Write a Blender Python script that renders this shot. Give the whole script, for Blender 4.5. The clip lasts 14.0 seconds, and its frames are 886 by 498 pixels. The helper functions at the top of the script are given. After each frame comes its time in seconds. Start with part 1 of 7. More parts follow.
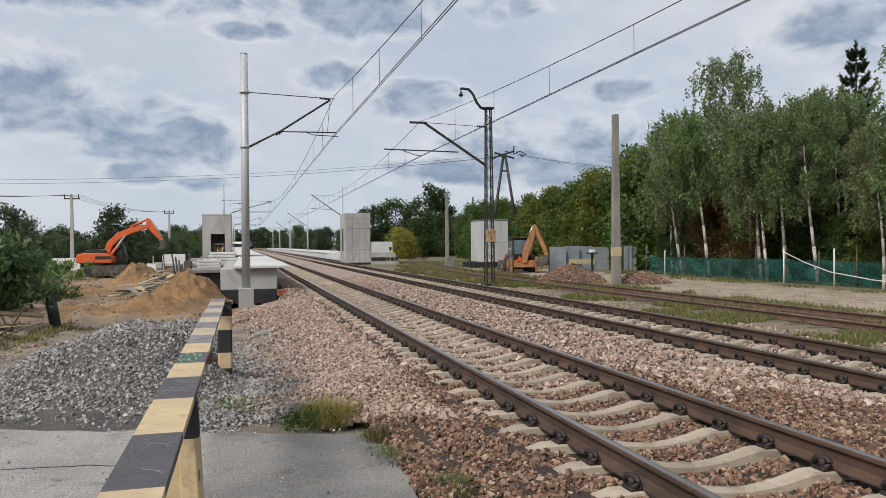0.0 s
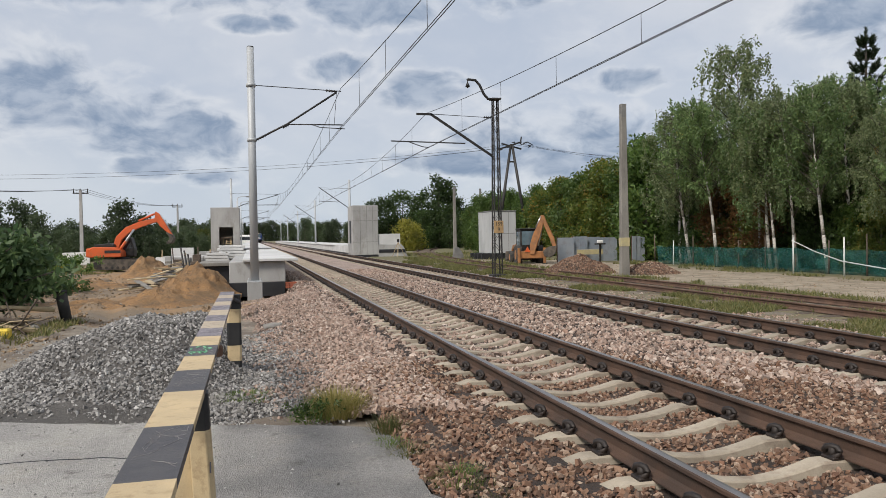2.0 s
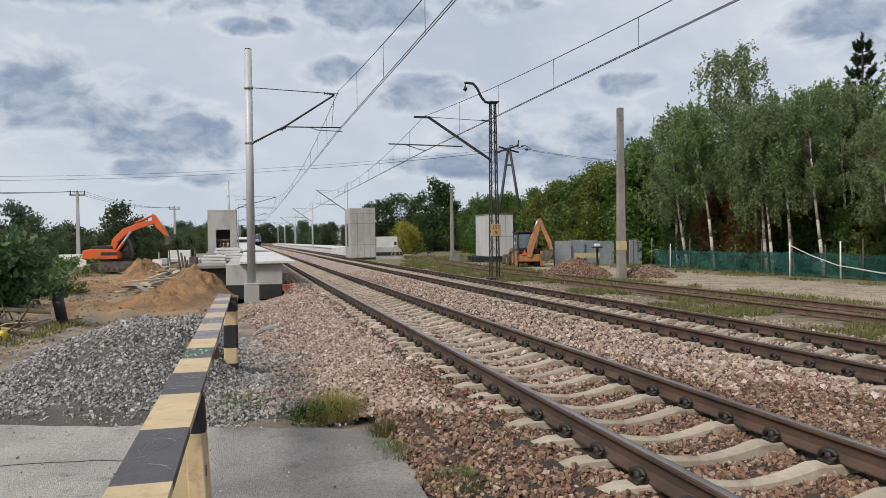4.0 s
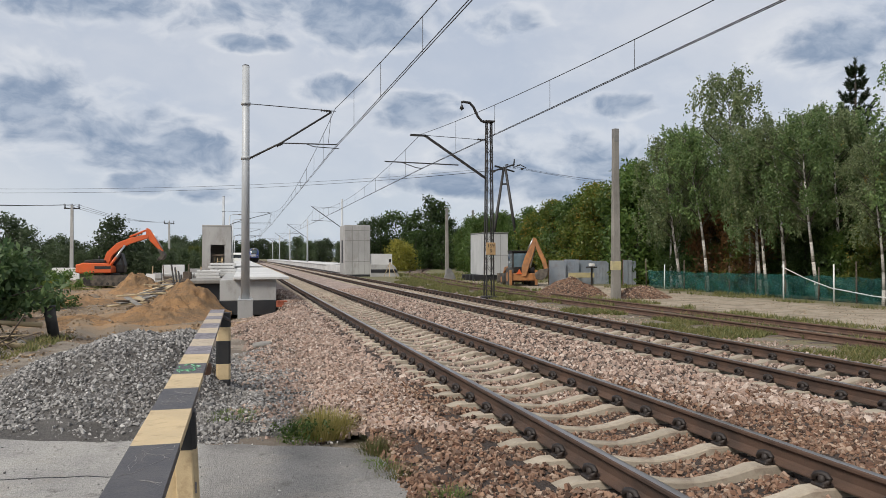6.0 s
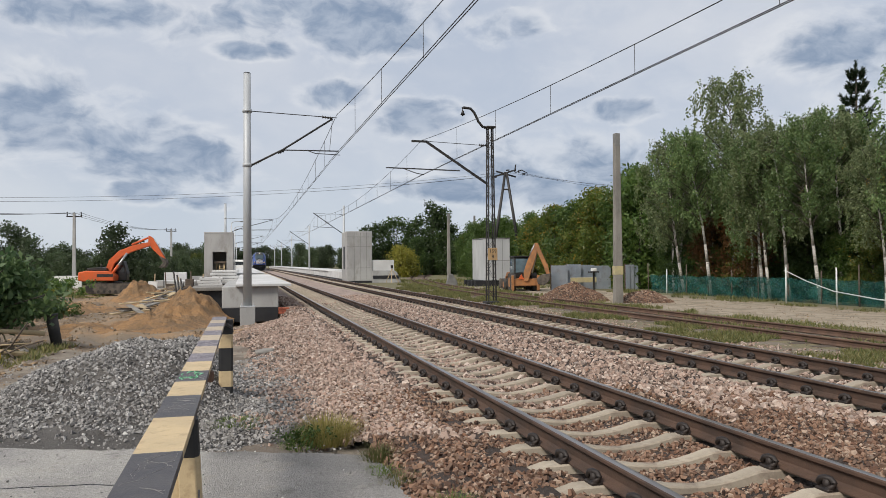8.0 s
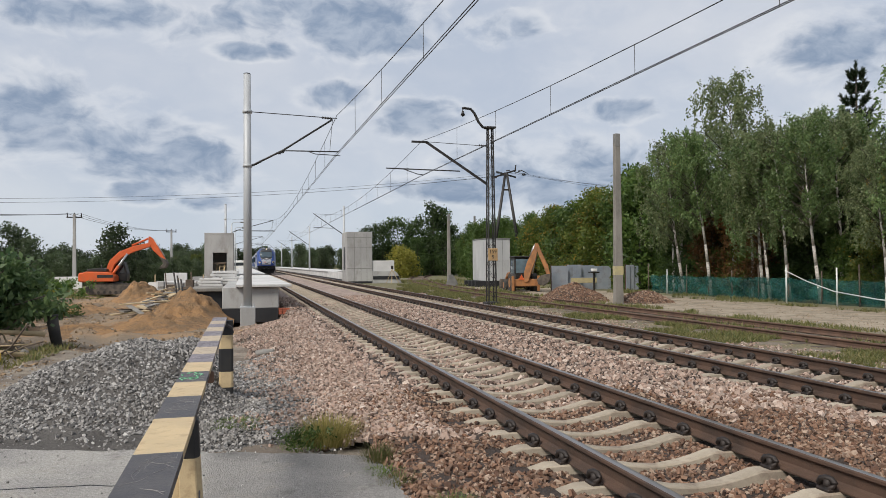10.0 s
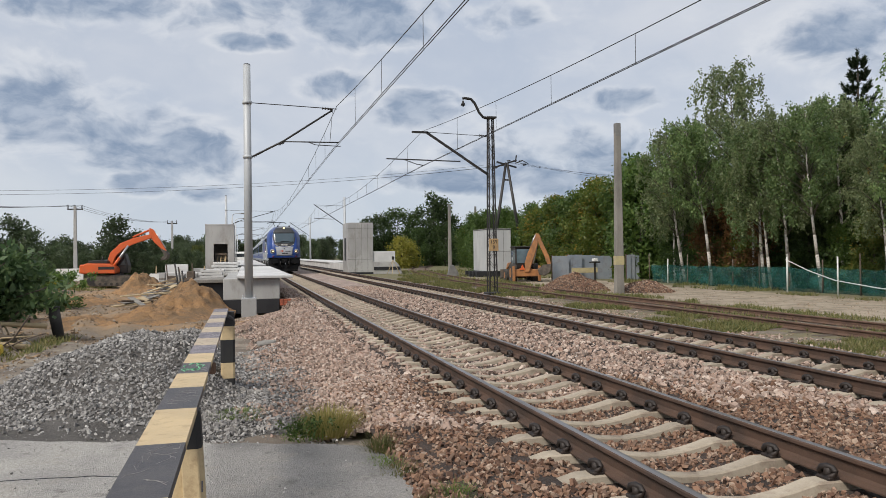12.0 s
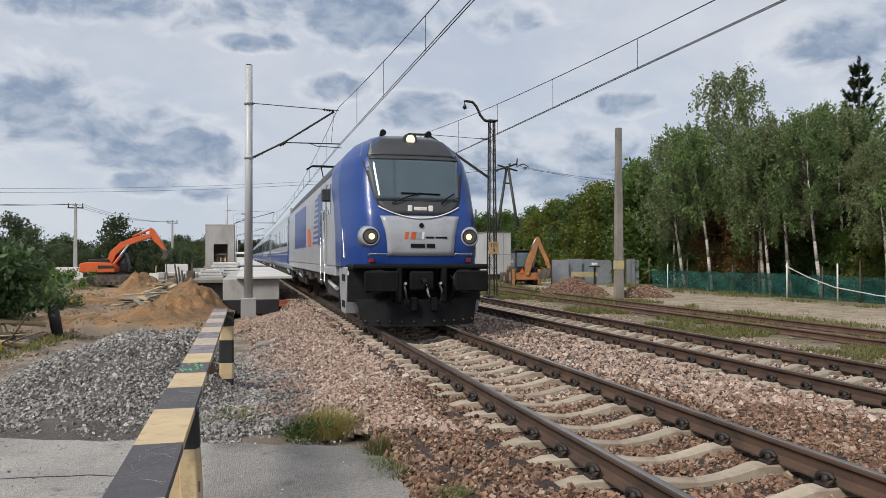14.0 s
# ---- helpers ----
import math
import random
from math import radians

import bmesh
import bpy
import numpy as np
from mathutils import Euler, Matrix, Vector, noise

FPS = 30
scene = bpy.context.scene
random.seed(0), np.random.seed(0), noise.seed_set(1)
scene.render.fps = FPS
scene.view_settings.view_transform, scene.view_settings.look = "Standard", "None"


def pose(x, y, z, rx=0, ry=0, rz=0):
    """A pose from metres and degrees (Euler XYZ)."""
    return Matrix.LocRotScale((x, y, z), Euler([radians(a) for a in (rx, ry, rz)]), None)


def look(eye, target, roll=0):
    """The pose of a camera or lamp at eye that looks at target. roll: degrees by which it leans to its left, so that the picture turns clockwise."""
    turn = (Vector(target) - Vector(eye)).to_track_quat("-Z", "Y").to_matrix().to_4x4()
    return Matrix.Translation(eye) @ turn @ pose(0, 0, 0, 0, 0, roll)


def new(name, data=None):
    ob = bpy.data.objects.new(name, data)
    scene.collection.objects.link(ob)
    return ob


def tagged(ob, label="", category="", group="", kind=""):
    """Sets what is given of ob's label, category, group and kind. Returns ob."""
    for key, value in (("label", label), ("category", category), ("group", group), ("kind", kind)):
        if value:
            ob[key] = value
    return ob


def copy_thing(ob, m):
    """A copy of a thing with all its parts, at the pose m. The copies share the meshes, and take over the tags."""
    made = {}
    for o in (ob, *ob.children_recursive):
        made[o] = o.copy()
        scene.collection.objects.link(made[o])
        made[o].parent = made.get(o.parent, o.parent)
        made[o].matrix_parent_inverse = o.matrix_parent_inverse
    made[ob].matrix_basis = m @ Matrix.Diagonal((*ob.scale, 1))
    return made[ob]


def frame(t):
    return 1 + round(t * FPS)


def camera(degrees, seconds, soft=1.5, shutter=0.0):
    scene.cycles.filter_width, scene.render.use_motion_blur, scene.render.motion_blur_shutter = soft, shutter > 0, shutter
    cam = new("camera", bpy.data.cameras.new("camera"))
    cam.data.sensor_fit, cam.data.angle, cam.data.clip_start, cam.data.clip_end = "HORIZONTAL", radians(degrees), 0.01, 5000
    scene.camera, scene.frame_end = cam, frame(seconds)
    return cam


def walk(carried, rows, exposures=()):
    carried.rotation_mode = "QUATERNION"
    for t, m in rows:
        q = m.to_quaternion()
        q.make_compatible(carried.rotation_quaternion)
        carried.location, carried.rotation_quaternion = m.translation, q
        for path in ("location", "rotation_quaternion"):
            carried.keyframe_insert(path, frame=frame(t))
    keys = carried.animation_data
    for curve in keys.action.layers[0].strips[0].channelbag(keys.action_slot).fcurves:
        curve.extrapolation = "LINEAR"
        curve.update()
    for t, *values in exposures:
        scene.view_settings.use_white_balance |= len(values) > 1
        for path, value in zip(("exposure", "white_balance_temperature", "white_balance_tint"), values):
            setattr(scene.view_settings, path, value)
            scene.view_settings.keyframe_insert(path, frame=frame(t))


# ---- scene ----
EYE = (0.0, 0.0, 1.623)


def aim(yaw, pitch, roll):
    """Pose at the eye: yaw to the right of the track's direction, pitch up, roll."""
    a, b = radians(yaw), radians(pitch)
    way = Vector((math.sin(a) * math.cos(b), math.cos(a) * math.cos(b), math.sin(b)))
    return look(EYE, Vector(EYE) + way, roll)


cam = camera(61.52, 14.0, soft=0.65)
PATH = [(0, 15.089, -0.342, -0.488), (0.5, 14.742, -0.770, -0.599), (1, 14.585, -0.926, -0.760), (1.5, 14.518, -1.015, -0.911),
        (2, 14.485, -0.982, -0.923), (2.5, 14.340, -1.104, -1.100), (3, 14.496, -1.312, -1.210), (5.5, 15.051, 0.523, 0.034),
        (6, 15.117, 0.628, -0.031), (6.5, 15.064, 0.746, -0.238), (7, 15.004, 0.947, -0.356), (7.5, 14.998, 0.981, -0.494),
        (8, 14.977, 1.069, -0.399), (10.5, 14.947, 1.100, -0.496), (11, 14.941, 0.948, -0.696), (11.5, 14.878, 0.440, -0.779),
        (12, 14.895, 0.373, -0.676), (12.5, 14.894, 0.402, -0.567), (13, 14.888, 0.450, -0.412), (13.5, 14.889, 0.538, -0.281),
        (14, 14.895, 0.573, -0.041)]
walk(cam, [(t, aim(*r)) for t, *r in PATH])

# ---- sky and sun ----
SUN_AZ, SUN_EL = radians(-128), radians(46)
scene.view_settings.exposure = 0.0
world = bpy.data.worlds.new("sky")
scene.world = world
world.use_nodes = True


class Graph:
    """Small helper to write node trees."""

    def __init__(self, tree):
        self.t = tree

    def node(self, kind, **values):
        n = self.t.nodes.new(kind)
        for k, v in values.items():
            n.inputs[k].default_value = v
        return n

    def link(self, a, b):
        self.t.links.new(a, b)

    def math(self, op, a, b=0.0, c=0.0):
        n = self.t.nodes.new("ShaderNodeMath")
        n.operation = op
        for i, v in enumerate((a, b, c)):
            if isinstance(v, (int, float)):
                n.inputs[i].default_value = v
            else:
                self.link(v, n.inputs[i])
        return n.outputs[0]

    def mix(self, fac, a, b, blend="MIX"):
        n = self.t.nodes.new("ShaderNodeMix")
        n.data_type, n.blend_type = "RGBA", blend
        for s, v in ((n.inputs[0], fac), (n.inputs[6], a), (n.inputs[7], b)):
            if isinstance(v, (int, float)):
                s.default_value = v
            elif isinstance(v, tuple):
                s.default_value = (*v, 1)
            else:
                self.link(v, s)
        return n.outputs[2]

    def noise(self, vector, scale, detail=4.0, rough=0.55):
        n = self.node("ShaderNodeTexNoise", Scale=scale, Detail=detail, Roughness=rough)
        self.link(vector, n.inputs["Vector"])
        return n.outputs["Fac"]

    def ramp(self, value, lo, hi, a=0.0, b=1.0):
        n = self.t.nodes.new("ShaderNodeMapRange")
        n.interpolation_type = "SMOOTHSTEP"
        for i, v in enumerate((value, lo, hi, a, b)):
            if isinstance(v, (int, float)):
                n.inputs[i].default_value = v
            else:
                self.link(v, n.inputs[i])
        return n.outputs[0]


def build_sky():
    g = Graph(world.node_tree)
    world.node_tree.nodes.clear()
    sky = g.t.nodes.new("ShaderNodeTexSky")
    sky.sky_type, sky.sun_disc, sky.sun_elevation, sky.sun_rotation = "NISHITA", False, SUN_EL, SUN_AZ
    blue = g.mix(1.0, sky.outputs[0], (0.11, 0.11, 0.11), "MULTIPLY")
    way = g.node("ShaderNodeTexCoord").outputs["Generated"]
    sep = g.t.nodes.new("ShaderNodeSeparateXYZ")
    g.link(way, sep.inputs[0])
    az = g.math("MULTIPLY", g.math("ARCTAN2", sep.outputs[0], sep.outputs[1]), 57.296)
    el = g.math("MULTIPLY", g.math("ARCSINE", sep.outputs[2]), 57.296)
    comb = g.t.nodes.new("ShaderNodeCombineXYZ")
    g.link(az, comb.inputs[0])
    g.link(g.math("MULTIPLY", el, 1.6), comb.inputs[1])
    flat = comb.outputs[0]
    # the clouds' outlines are pulled about by a slow swirl
    swirl = g.node("ShaderNodeTexNoise", Scale=0.16, Detail=3.0, Roughness=0.5)
    g.link(flat, swirl.inputs["Vector"])
    pull = g.t.nodes.new("ShaderNodeVectorMath")
    pull.operation = "MULTIPLY_ADD"
    g.link(swirl.outputs["Color"], pull.inputs[0])
    pull.inputs[1].default_value = (5.0, 4.0, 0.0)
    g.link(flat, pull.inputs[2])
    warped = pull.outputs[0]
    edge = g.math("MULTIPLY_ADD", g.math("SUBTRACT", g.noise(warped, 0.11, 4.0, 0.5), 0.5), 0.9, g.noise(warped, 0.26, 8.0, 0.56))
    soft = g.noise(warped, 0.055, 6.0, 0.55)
    fine = g.noise(warped, 0.36, 7.0, 0.58)
    wisp = g.noise(warped, 0.13, 8.0, 0.6)
    # the thin bright layer, then the darker cloud banks under it
    thin = g.mix(g.ramp(soft, 0.32, 0.70), (0.485, 0.54, 0.64), (0.635, 0.66, 0.715))
    thin = g.mix(g.math("MULTIPLY", g.ramp(wisp, 0.48, 0.72), 0.5), thin, (0.72, 0.735, 0.77))
    thin = g.mix(g.ramp(el, 0.0, 9.0), g.mix(0.4, thin, (0.58, 0.66, 0.75)), thin)
    col = g.mix(0.9, blue, thin)
    banks = ((-15.0, 9.6, 6.5, 2.6), (-9.0, 8.6, 5.5, 2.4), (-4.6, 7.6, 4.4, 2.0), (6.2, 12.7, 2.6, 0.9), (13.4, 11.0, 3.3, 1.3),
             (2.8, 15.8, 1.3, 0.7), (28.5, 11.2, 2.7, 0.8), (-6.9, 5.3, 2.6, 0.8), (-2.9, 4.6, 2.2, 0.6), (-9.0, 17.2, 7.0, 1.3),
             (6.5, 18.2, 8.0, 2.2), (19.5, 17.6, 3.0, 1.2), (23.5, 6.8, 7.0, 2.4), (0.0, 15.6, 2.2, 0.6), (17.0, 5.6, 7.0, 1.0),
             (-30.0, 12.0, 9.0, 3.0), (50.0, 14.0, 9.0, 3.0), (75.0, 20.0, 14.0, 4.0), (-60.0, 22.0, 14.0, 5.0))
    total = None
    for a, e, ra, re in banks:
        da = g.math("DIVIDE", g.math("SUBTRACT", az, a), ra)
        de = g.math("DIVIDE", g.math("SUBTRACT", el, e), re)
        d = g.math("SUBTRACT", 1.0, g.math("ADD", g.math("MULTIPLY", da, da), g.math("MULTIPLY", de, de)))
        d = g.math("MAXIMUM", d, -3.0)
        total = d if total is None else g.math("MAXIMUM", total, d)
    shape = g.math("ADD", total, g.math("MULTIPLY", g.math("SUBTRACT", edge, 0.5), 4.6))
    body = g.ramp(shape, -0.5, 1.0)
    dark = g.mix(g.ramp(fine, 0.34, 0.68), (0.20, 0.275, 0.40), (0.40, 0.465, 0.57))
    rim = g.math("MULTIPLY", g.ramp(shape, -1.5, -0.3), g.ramp(fine, 0.35, 0.62))
    col = g.mix(g.math("MULTIPLY", rim, 0.45), col, (0.73, 0.75, 0.785))
    col = g.mix(g.math("MULTIPLY", body, 0.9), col, dark)
    bg = g.node("ShaderNodeBackground", Strength=1.05)
    g.link(col, bg.inputs[0])
    out = g.t.nodes.new("ShaderNodeOutputWorld")
    g.link(bg.outputs[0], out.inputs[0])


build_sky()
sun = new("sun", bpy.data.lights.new("sun", "SUN"))
sun.data.energy, sun.data.angle, sun.data.color = 3.4, radians(16), (1.0, 0.94, 0.86)
sun.matrix_world = look((math.sin(SUN_AZ) * 90 * math.cos(SUN_EL), math.cos(SUN_AZ) * 90 * math.cos(SUN_EL), 90 * math.sin(SUN_EL)), (0, 0, 0))


# ---- materials ----
def mat(name, a, b=None, scale=2.0, rough=0.7, metal=0.0, fine=30.0, grain=0.25, bump=0.2, island=0.0, obj=0.0, stain=None,
        amount=0.5, coat=0.0, stretch=(1, 1, 1), lo=0.35, hi=0.65, depth=0.02):
    """Two colours mixed by a broad noise, a fine grain with relief, and stains of a third colour."""
    m = bpy.data.materials.new(name)
    m.use_nodes = True
    g = Graph(m.node_tree)
    bsdf = m.node_tree.nodes["Principled BSDF"]
    tc = g.node("ShaderNodeTexCoord").outputs["Object"]
    mp = g.node("ShaderNodeMapping", Scale=stretch)
    g.link(tc, mp.inputs[0])
    v = mp.outputs[0]
    broad = g.noise(v, scale, 5.0)
    small = g.noise(v, fine, 4.0, 0.65)
    col = g.mix(g.ramp(broad, lo, hi), a, b or tuple(c * 0.75 for c in a))
    if stain:
        col = g.mix(g.math("MULTIPLY", g.ramp(g.noise(v, scale * 2.7, 6.0, 0.7), 0.5, 0.68), amount), col, stain)
    val = g.math("MULTIPLY_ADD", g.math("SUBTRACT", small, 0.5), grain * 2, 1.0)
    if island:
        geo = g.t.nodes.new("ShaderNodeNewGeometry")
        val = g.math("MULTIPLY", val, g.math("MULTIPLY_ADD", g.math("SUBTRACT", geo.outputs["Random Per Island"], 0.5), island * 2, 1.0))
    if obj:
        info = g.t.nodes.new("ShaderNodeObjectInfo")
        val = g.math("MULTIPLY", val, g.math("MULTIPLY_ADD", g.math("SUBTRACT", info.outputs["Random"], 0.5), obj * 2, 1.0))
    hsv = g.t.nodes.new("ShaderNodeHueSaturation")
    g.link(col, hsv.inputs["Color"])
    g.link(val, hsv.inputs["Value"])
    g.link(hsv.outputs[0], bsdf.inputs["Base Color"])
    bsdf.inputs["Metallic"].default_value = metal
    if rough < 0.25:
        bsdf.inputs["Roughness"].default_value = rough
    else:
        g.link(g.math("MULTIPLY_ADD", small, 0.2, rough - 0.1), bsdf.inputs["Roughness"])
    bsdf.inputs["Coat Weight"].default_value = coat
    if bump:
        bn = g.node("ShaderNodeBump", Strength=bump, Distance=depth)
        g.link(small, bn.inputs["Height"])
        g.link(bn.outputs[0], bsdf.inputs["Normal"])
    return m


def stone_mat(name, colours, dust, grain=0.2):
    """Stones: each picks one of several colours by its own random number."""
    m = bpy.data.materials.new(name)
    m.use_nodes = True
    g = Graph(m.node_tree)
    bsdf = m.node_tree.nodes["Principled BSDF"]
    geo = g.t.nodes.new("ShaderNodeNewGeometry")
    r = g.t.nodes.new("ShaderNodeValToRGB")
    r.color_ramp.interpolation = "LINEAR"
    els = r.color_ramp.elements
    while len(els) < len(colours):
        els.new(0.5)
    for i, c in enumerate(colours):
        els[i].position, els[i].color = i / (len(colours) - 1), (*c, 1)
    g.link(geo.outputs["Random Per Island"], r.inputs[0])
    tc = g.node("ShaderNodeTexCoord").outputs["Object"]
    n = g.noise(tc, 45.0, 3.0)
    col = g.mix(g.math("MULTIPLY", g.ramp(g.noise(tc, 0.8, 4.0), 0.42, 0.62), 0.25), r.outputs[0], dust)
    hsv = g.t.nodes.new("ShaderNodeHueSaturation")
    g.link(col, hsv.inputs["Color"])
    g.link(g.math("MULTIPLY_ADD", g.math("SUBTRACT", n, 0.5), grain * 3, 1.0), hsv.inputs["Value"])
    g.link(hsv.outputs[0], bsdf.inputs["Base Color"])
    bsdf.inputs["Roughness"].default_value = 0.85
    bn = g.node("ShaderNodeBump", Strength=0.5, Distance=0.01)
    g.link(n, bn.inputs["Height"])
    g.link(bn.outputs[0], bsdf.inputs["Normal"])
    return m


def leaf_mat(name, a, b, c=None, part=0.1):
    """Leaves: colour varies leaf by leaf, with a little light coming through."""
    m = bpy.data.materials.new(name)
    m.use_nodes = True
    g = Graph(m.node_tree)
    bsdf = m.node_tree.nodes["Principled BSDF"]
    geo = g.t.nodes.new("ShaderNodeNewGeometry")
    rnd = geo.outputs["Random Per Island"]
    col = g.mix(rnd, a, b)
    if c:
        tc = g.node("ShaderNodeTexCoord").outputs["Object"]
        patch = g.noise(tc, 0.45, 3.0)
        col = g.mix(g.ramp(g.math("ADD", patch, g.math("MULTIPLY", rnd, 0.2)), 0.80 - part, 0.90 - part), col, c)
    info = g.t.nodes.new("ShaderNodeObjectInfo")
    hsv = g.t.nodes.new("ShaderNodeHueSaturation")
    g.link(col, hsv.inputs["Color"])
    g.link(g.math("MULTIPLY_ADD", info.outputs["Random"], 0.65, 0.68), hsv.inputs["Value"])
    g.link(hsv.outputs[0], bsdf.inputs["Base Color"])
    bsdf.inputs["Roughness"].default_value = 0.48
    bsdf.inputs["Specular IOR Level"].default_value = 0.45
    tr = g.t.nodes.new("ShaderNodeBsdfTranslucent")
    g.link(hsv.outputs[0], tr.inputs[0])
    ms = g.t.nodes.new("ShaderNodeMixShader")
    ms.inputs[0].default_value = 0.5
    out = m.node_tree.nodes["Material Output"]
    g.link(bsdf.outputs[0], ms.inputs[1])
    g.link(tr.outputs[0], ms.inputs[2])
    g.link(ms.outputs[0], out.inputs[0])
    return m


def glow(name, colour, strength):
    m = bpy.data.materials.new(name)
    m.use_nodes = True
    b = m.node_tree.nodes["Principled BSDF"]
    b.inputs["Base Color"].default_value = (*colour, 1)
    b.inputs["Emission Color"].default_value = (*colour, 1)
    b.inputs["Emission Strength"].default_value = strength
    return m


def ground_mat():
    """Earth, sand, gravel dust and grass, by place."""
    m = bpy.data.materials.new("ground_earth")
    m.use_nodes = True
    g = Graph(m.node_tree)
    bsdf = m.node_tree.nodes["Principled BSDF"]
    tc = g.node("ShaderNodeTexCoord").outputs["Object"]
    sep = g.t.nodes.new("ShaderNodeSeparateXYZ")
    g.link(tc, sep.inputs[0])
    big, mid, small = g.noise(tc, 0.22, 5.0), g.noise(tc, 1.6, 6.0, 0.65), g.noise(tc, 28.0, 4.0, 0.7)
    x = g.math("ADD", sep.outputs[0], g.math("MULTIPLY", g.math("SUBTRACT", mid, 0.5), 1.6))
    y = g.math("ADD", sep.outputs[1], g.math("MULTIPLY", g.math("SUBTRACT", big, 0.5), 14.0))
    earth = g.mix(g.ramp(mid, 0.35, 0.65), (0.22, 0.165, 0.11), (0.135, 0.105, 0.075))
    sand = g.mix(g.ramp(small, 0.3, 0.7), (0.33, 0.205, 0.105), (0.25, 0.165, 0.09))
    grit = g.mix(g.ramp(small, 0.3, 0.7), (0.25, 0.205, 0.155), (0.12, 0.098, 0.075))
    grass = g.mix(g.ramp(mid, 0.35, 0.65), (0.095, 0.105, 0.04), (0.17, 0.14, 0.075))
    road = g.mix(g.ramp(mid, 0.38, 0.62), (0.36, 0.30, 0.225), (0.22, 0.18, 0.13))
    col = g.mix(g.ramp(g.math("ADD", big, g.math("MULTIPLY", g.math("SUBTRACT", mid, 0.5), 0.5)), 0.42, 0.60), earth, sand)
    near = g.ramp(y, 17.0, 21.0, 1.0, 0.0)
    col = g.mix(near, col, g.mix(g.ramp(mid, 0.4, 0.6), (0.145, 0.115, 0.088), (0.24, 0.205, 0.16)))
    col = g.mix(g.math("MULTIPLY", g.ramp(y, 58.0, 72.0), g.ramp(big, 0.3, 0.5)), col, grass)
    right = g.mix(g.ramp(mid, 0.42, 0.60), grit, grass)
    right = g.mix(g.ramp(x, 14.6, 15.4), right, road)
    right = g.mix(g.math("MULTIPLY", g.ramp(x, 20.8, 21.8), 0.9), right, grass)
    right = g.mix(g.math("MULTIPLY", g.ramp(y, 46.0, 60.0), 0.85), right, grass)
    col = g.mix(g.ramp(x, 8.8, 9.6), col, right)
    hsv = g.t.nodes.new("ShaderNodeHueSaturation")
    g.link(col, hsv.inputs["Color"])
    g.link(g.math("MULTIPLY_ADD", small, 0.7, 0.65), hsv.inputs["Value"])
    g.link(hsv.outputs[0], bsdf.inputs["Base Color"])
    bsdf.inputs["Roughness"].default_value = 0.95
    bn = g.node("ShaderNodeBump", Strength=0.6, Distance=0.04)
    g.link(g.math("ADD", small, mid), bn.inputs["Height"])
    g.link(bn.outputs[0], bsdf.inputs["Normal"])
    return m


def asphalt_mat():
    """Pale worn road on one side of the barrier, darker rough asphalt on the other, with grit, pits and damp stains."""
    m = bpy.data.materials.new("asphalt")
    m.use_nodes = True
    g = Graph(m.node_tree)
    bsdf = m.node_tree.nodes["Principled BSDF"]
    tc = g.node("ShaderNodeTexCoord").outputs["Object"]
    sep = g.t.nodes.new("ShaderNodeSeparateXYZ")
    g.link(tc, sep.inputs[0])
    big, mid, small = g.noise(tc, 0.9, 5.0, 0.6), g.noise(tc, 5.0, 6.0, 0.65), g.noise(tc, 38.0, 4.0, 0.75)
    pale = g.mix(g.ramp(big, 0.35, 0.65), (0.42, 0.40, 0.365), (0.32, 0.305, 0.285))
    dark = g.mix(g.ramp(big, 0.35, 0.65), (0.285, 0.27, 0.25), (0.185, 0.177, 0.168))
    side = g.ramp(g.math("MULTIPLY_ADD", g.math("SUBTRACT", mid, 0.5), 0.25, sep.outputs[0]), -0.42, -0.22)
    col = g.mix(side, pale, dark)
    col = g.mix(g.math("MULTIPLY", g.ramp(mid, 0.56, 0.70), 0.55), col, (0.10, 0.09, 0.08))
    col = g.mix(g.math("MULTIPLY", g.ramp(g.noise(tc, 2.2, 6.0, 0.7), 0.52, 0.66), 0.45), col, (0.33, 0.30, 0.255))
    grit = g.t.nodes.new("ShaderNodeTexVoronoi")
    grit.inputs["Scale"].default_value = 95.0
    g.link(tc, grit.inputs["Vector"])
    hsv = g.t.nodes.new("ShaderNodeHueSaturation")
    g.link(col, hsv.inputs["Color"])
    g.link(g.math("MULTIPLY", g.math("MULTIPLY_ADD", small, 1.5, 0.25), g.math("MULTIPLY_ADD", grit.outputs["Distance"], -0.5, 1.18)), hsv.inputs["Value"])
    g.link(hsv.outputs[0], bsdf.inputs["Base Color"])
    bsdf.inputs["Roughness"].default_value = 0.9
    bn = g.node("ShaderNodeBump", Strength=0.8, Distance=0.012)
    g.link(g.math("SUBTRACT", small, grit.outputs["Distance"]), bn.inputs["Height"])
    g.link(bn.outputs[0], bsdf.inputs["Normal"])
    return m


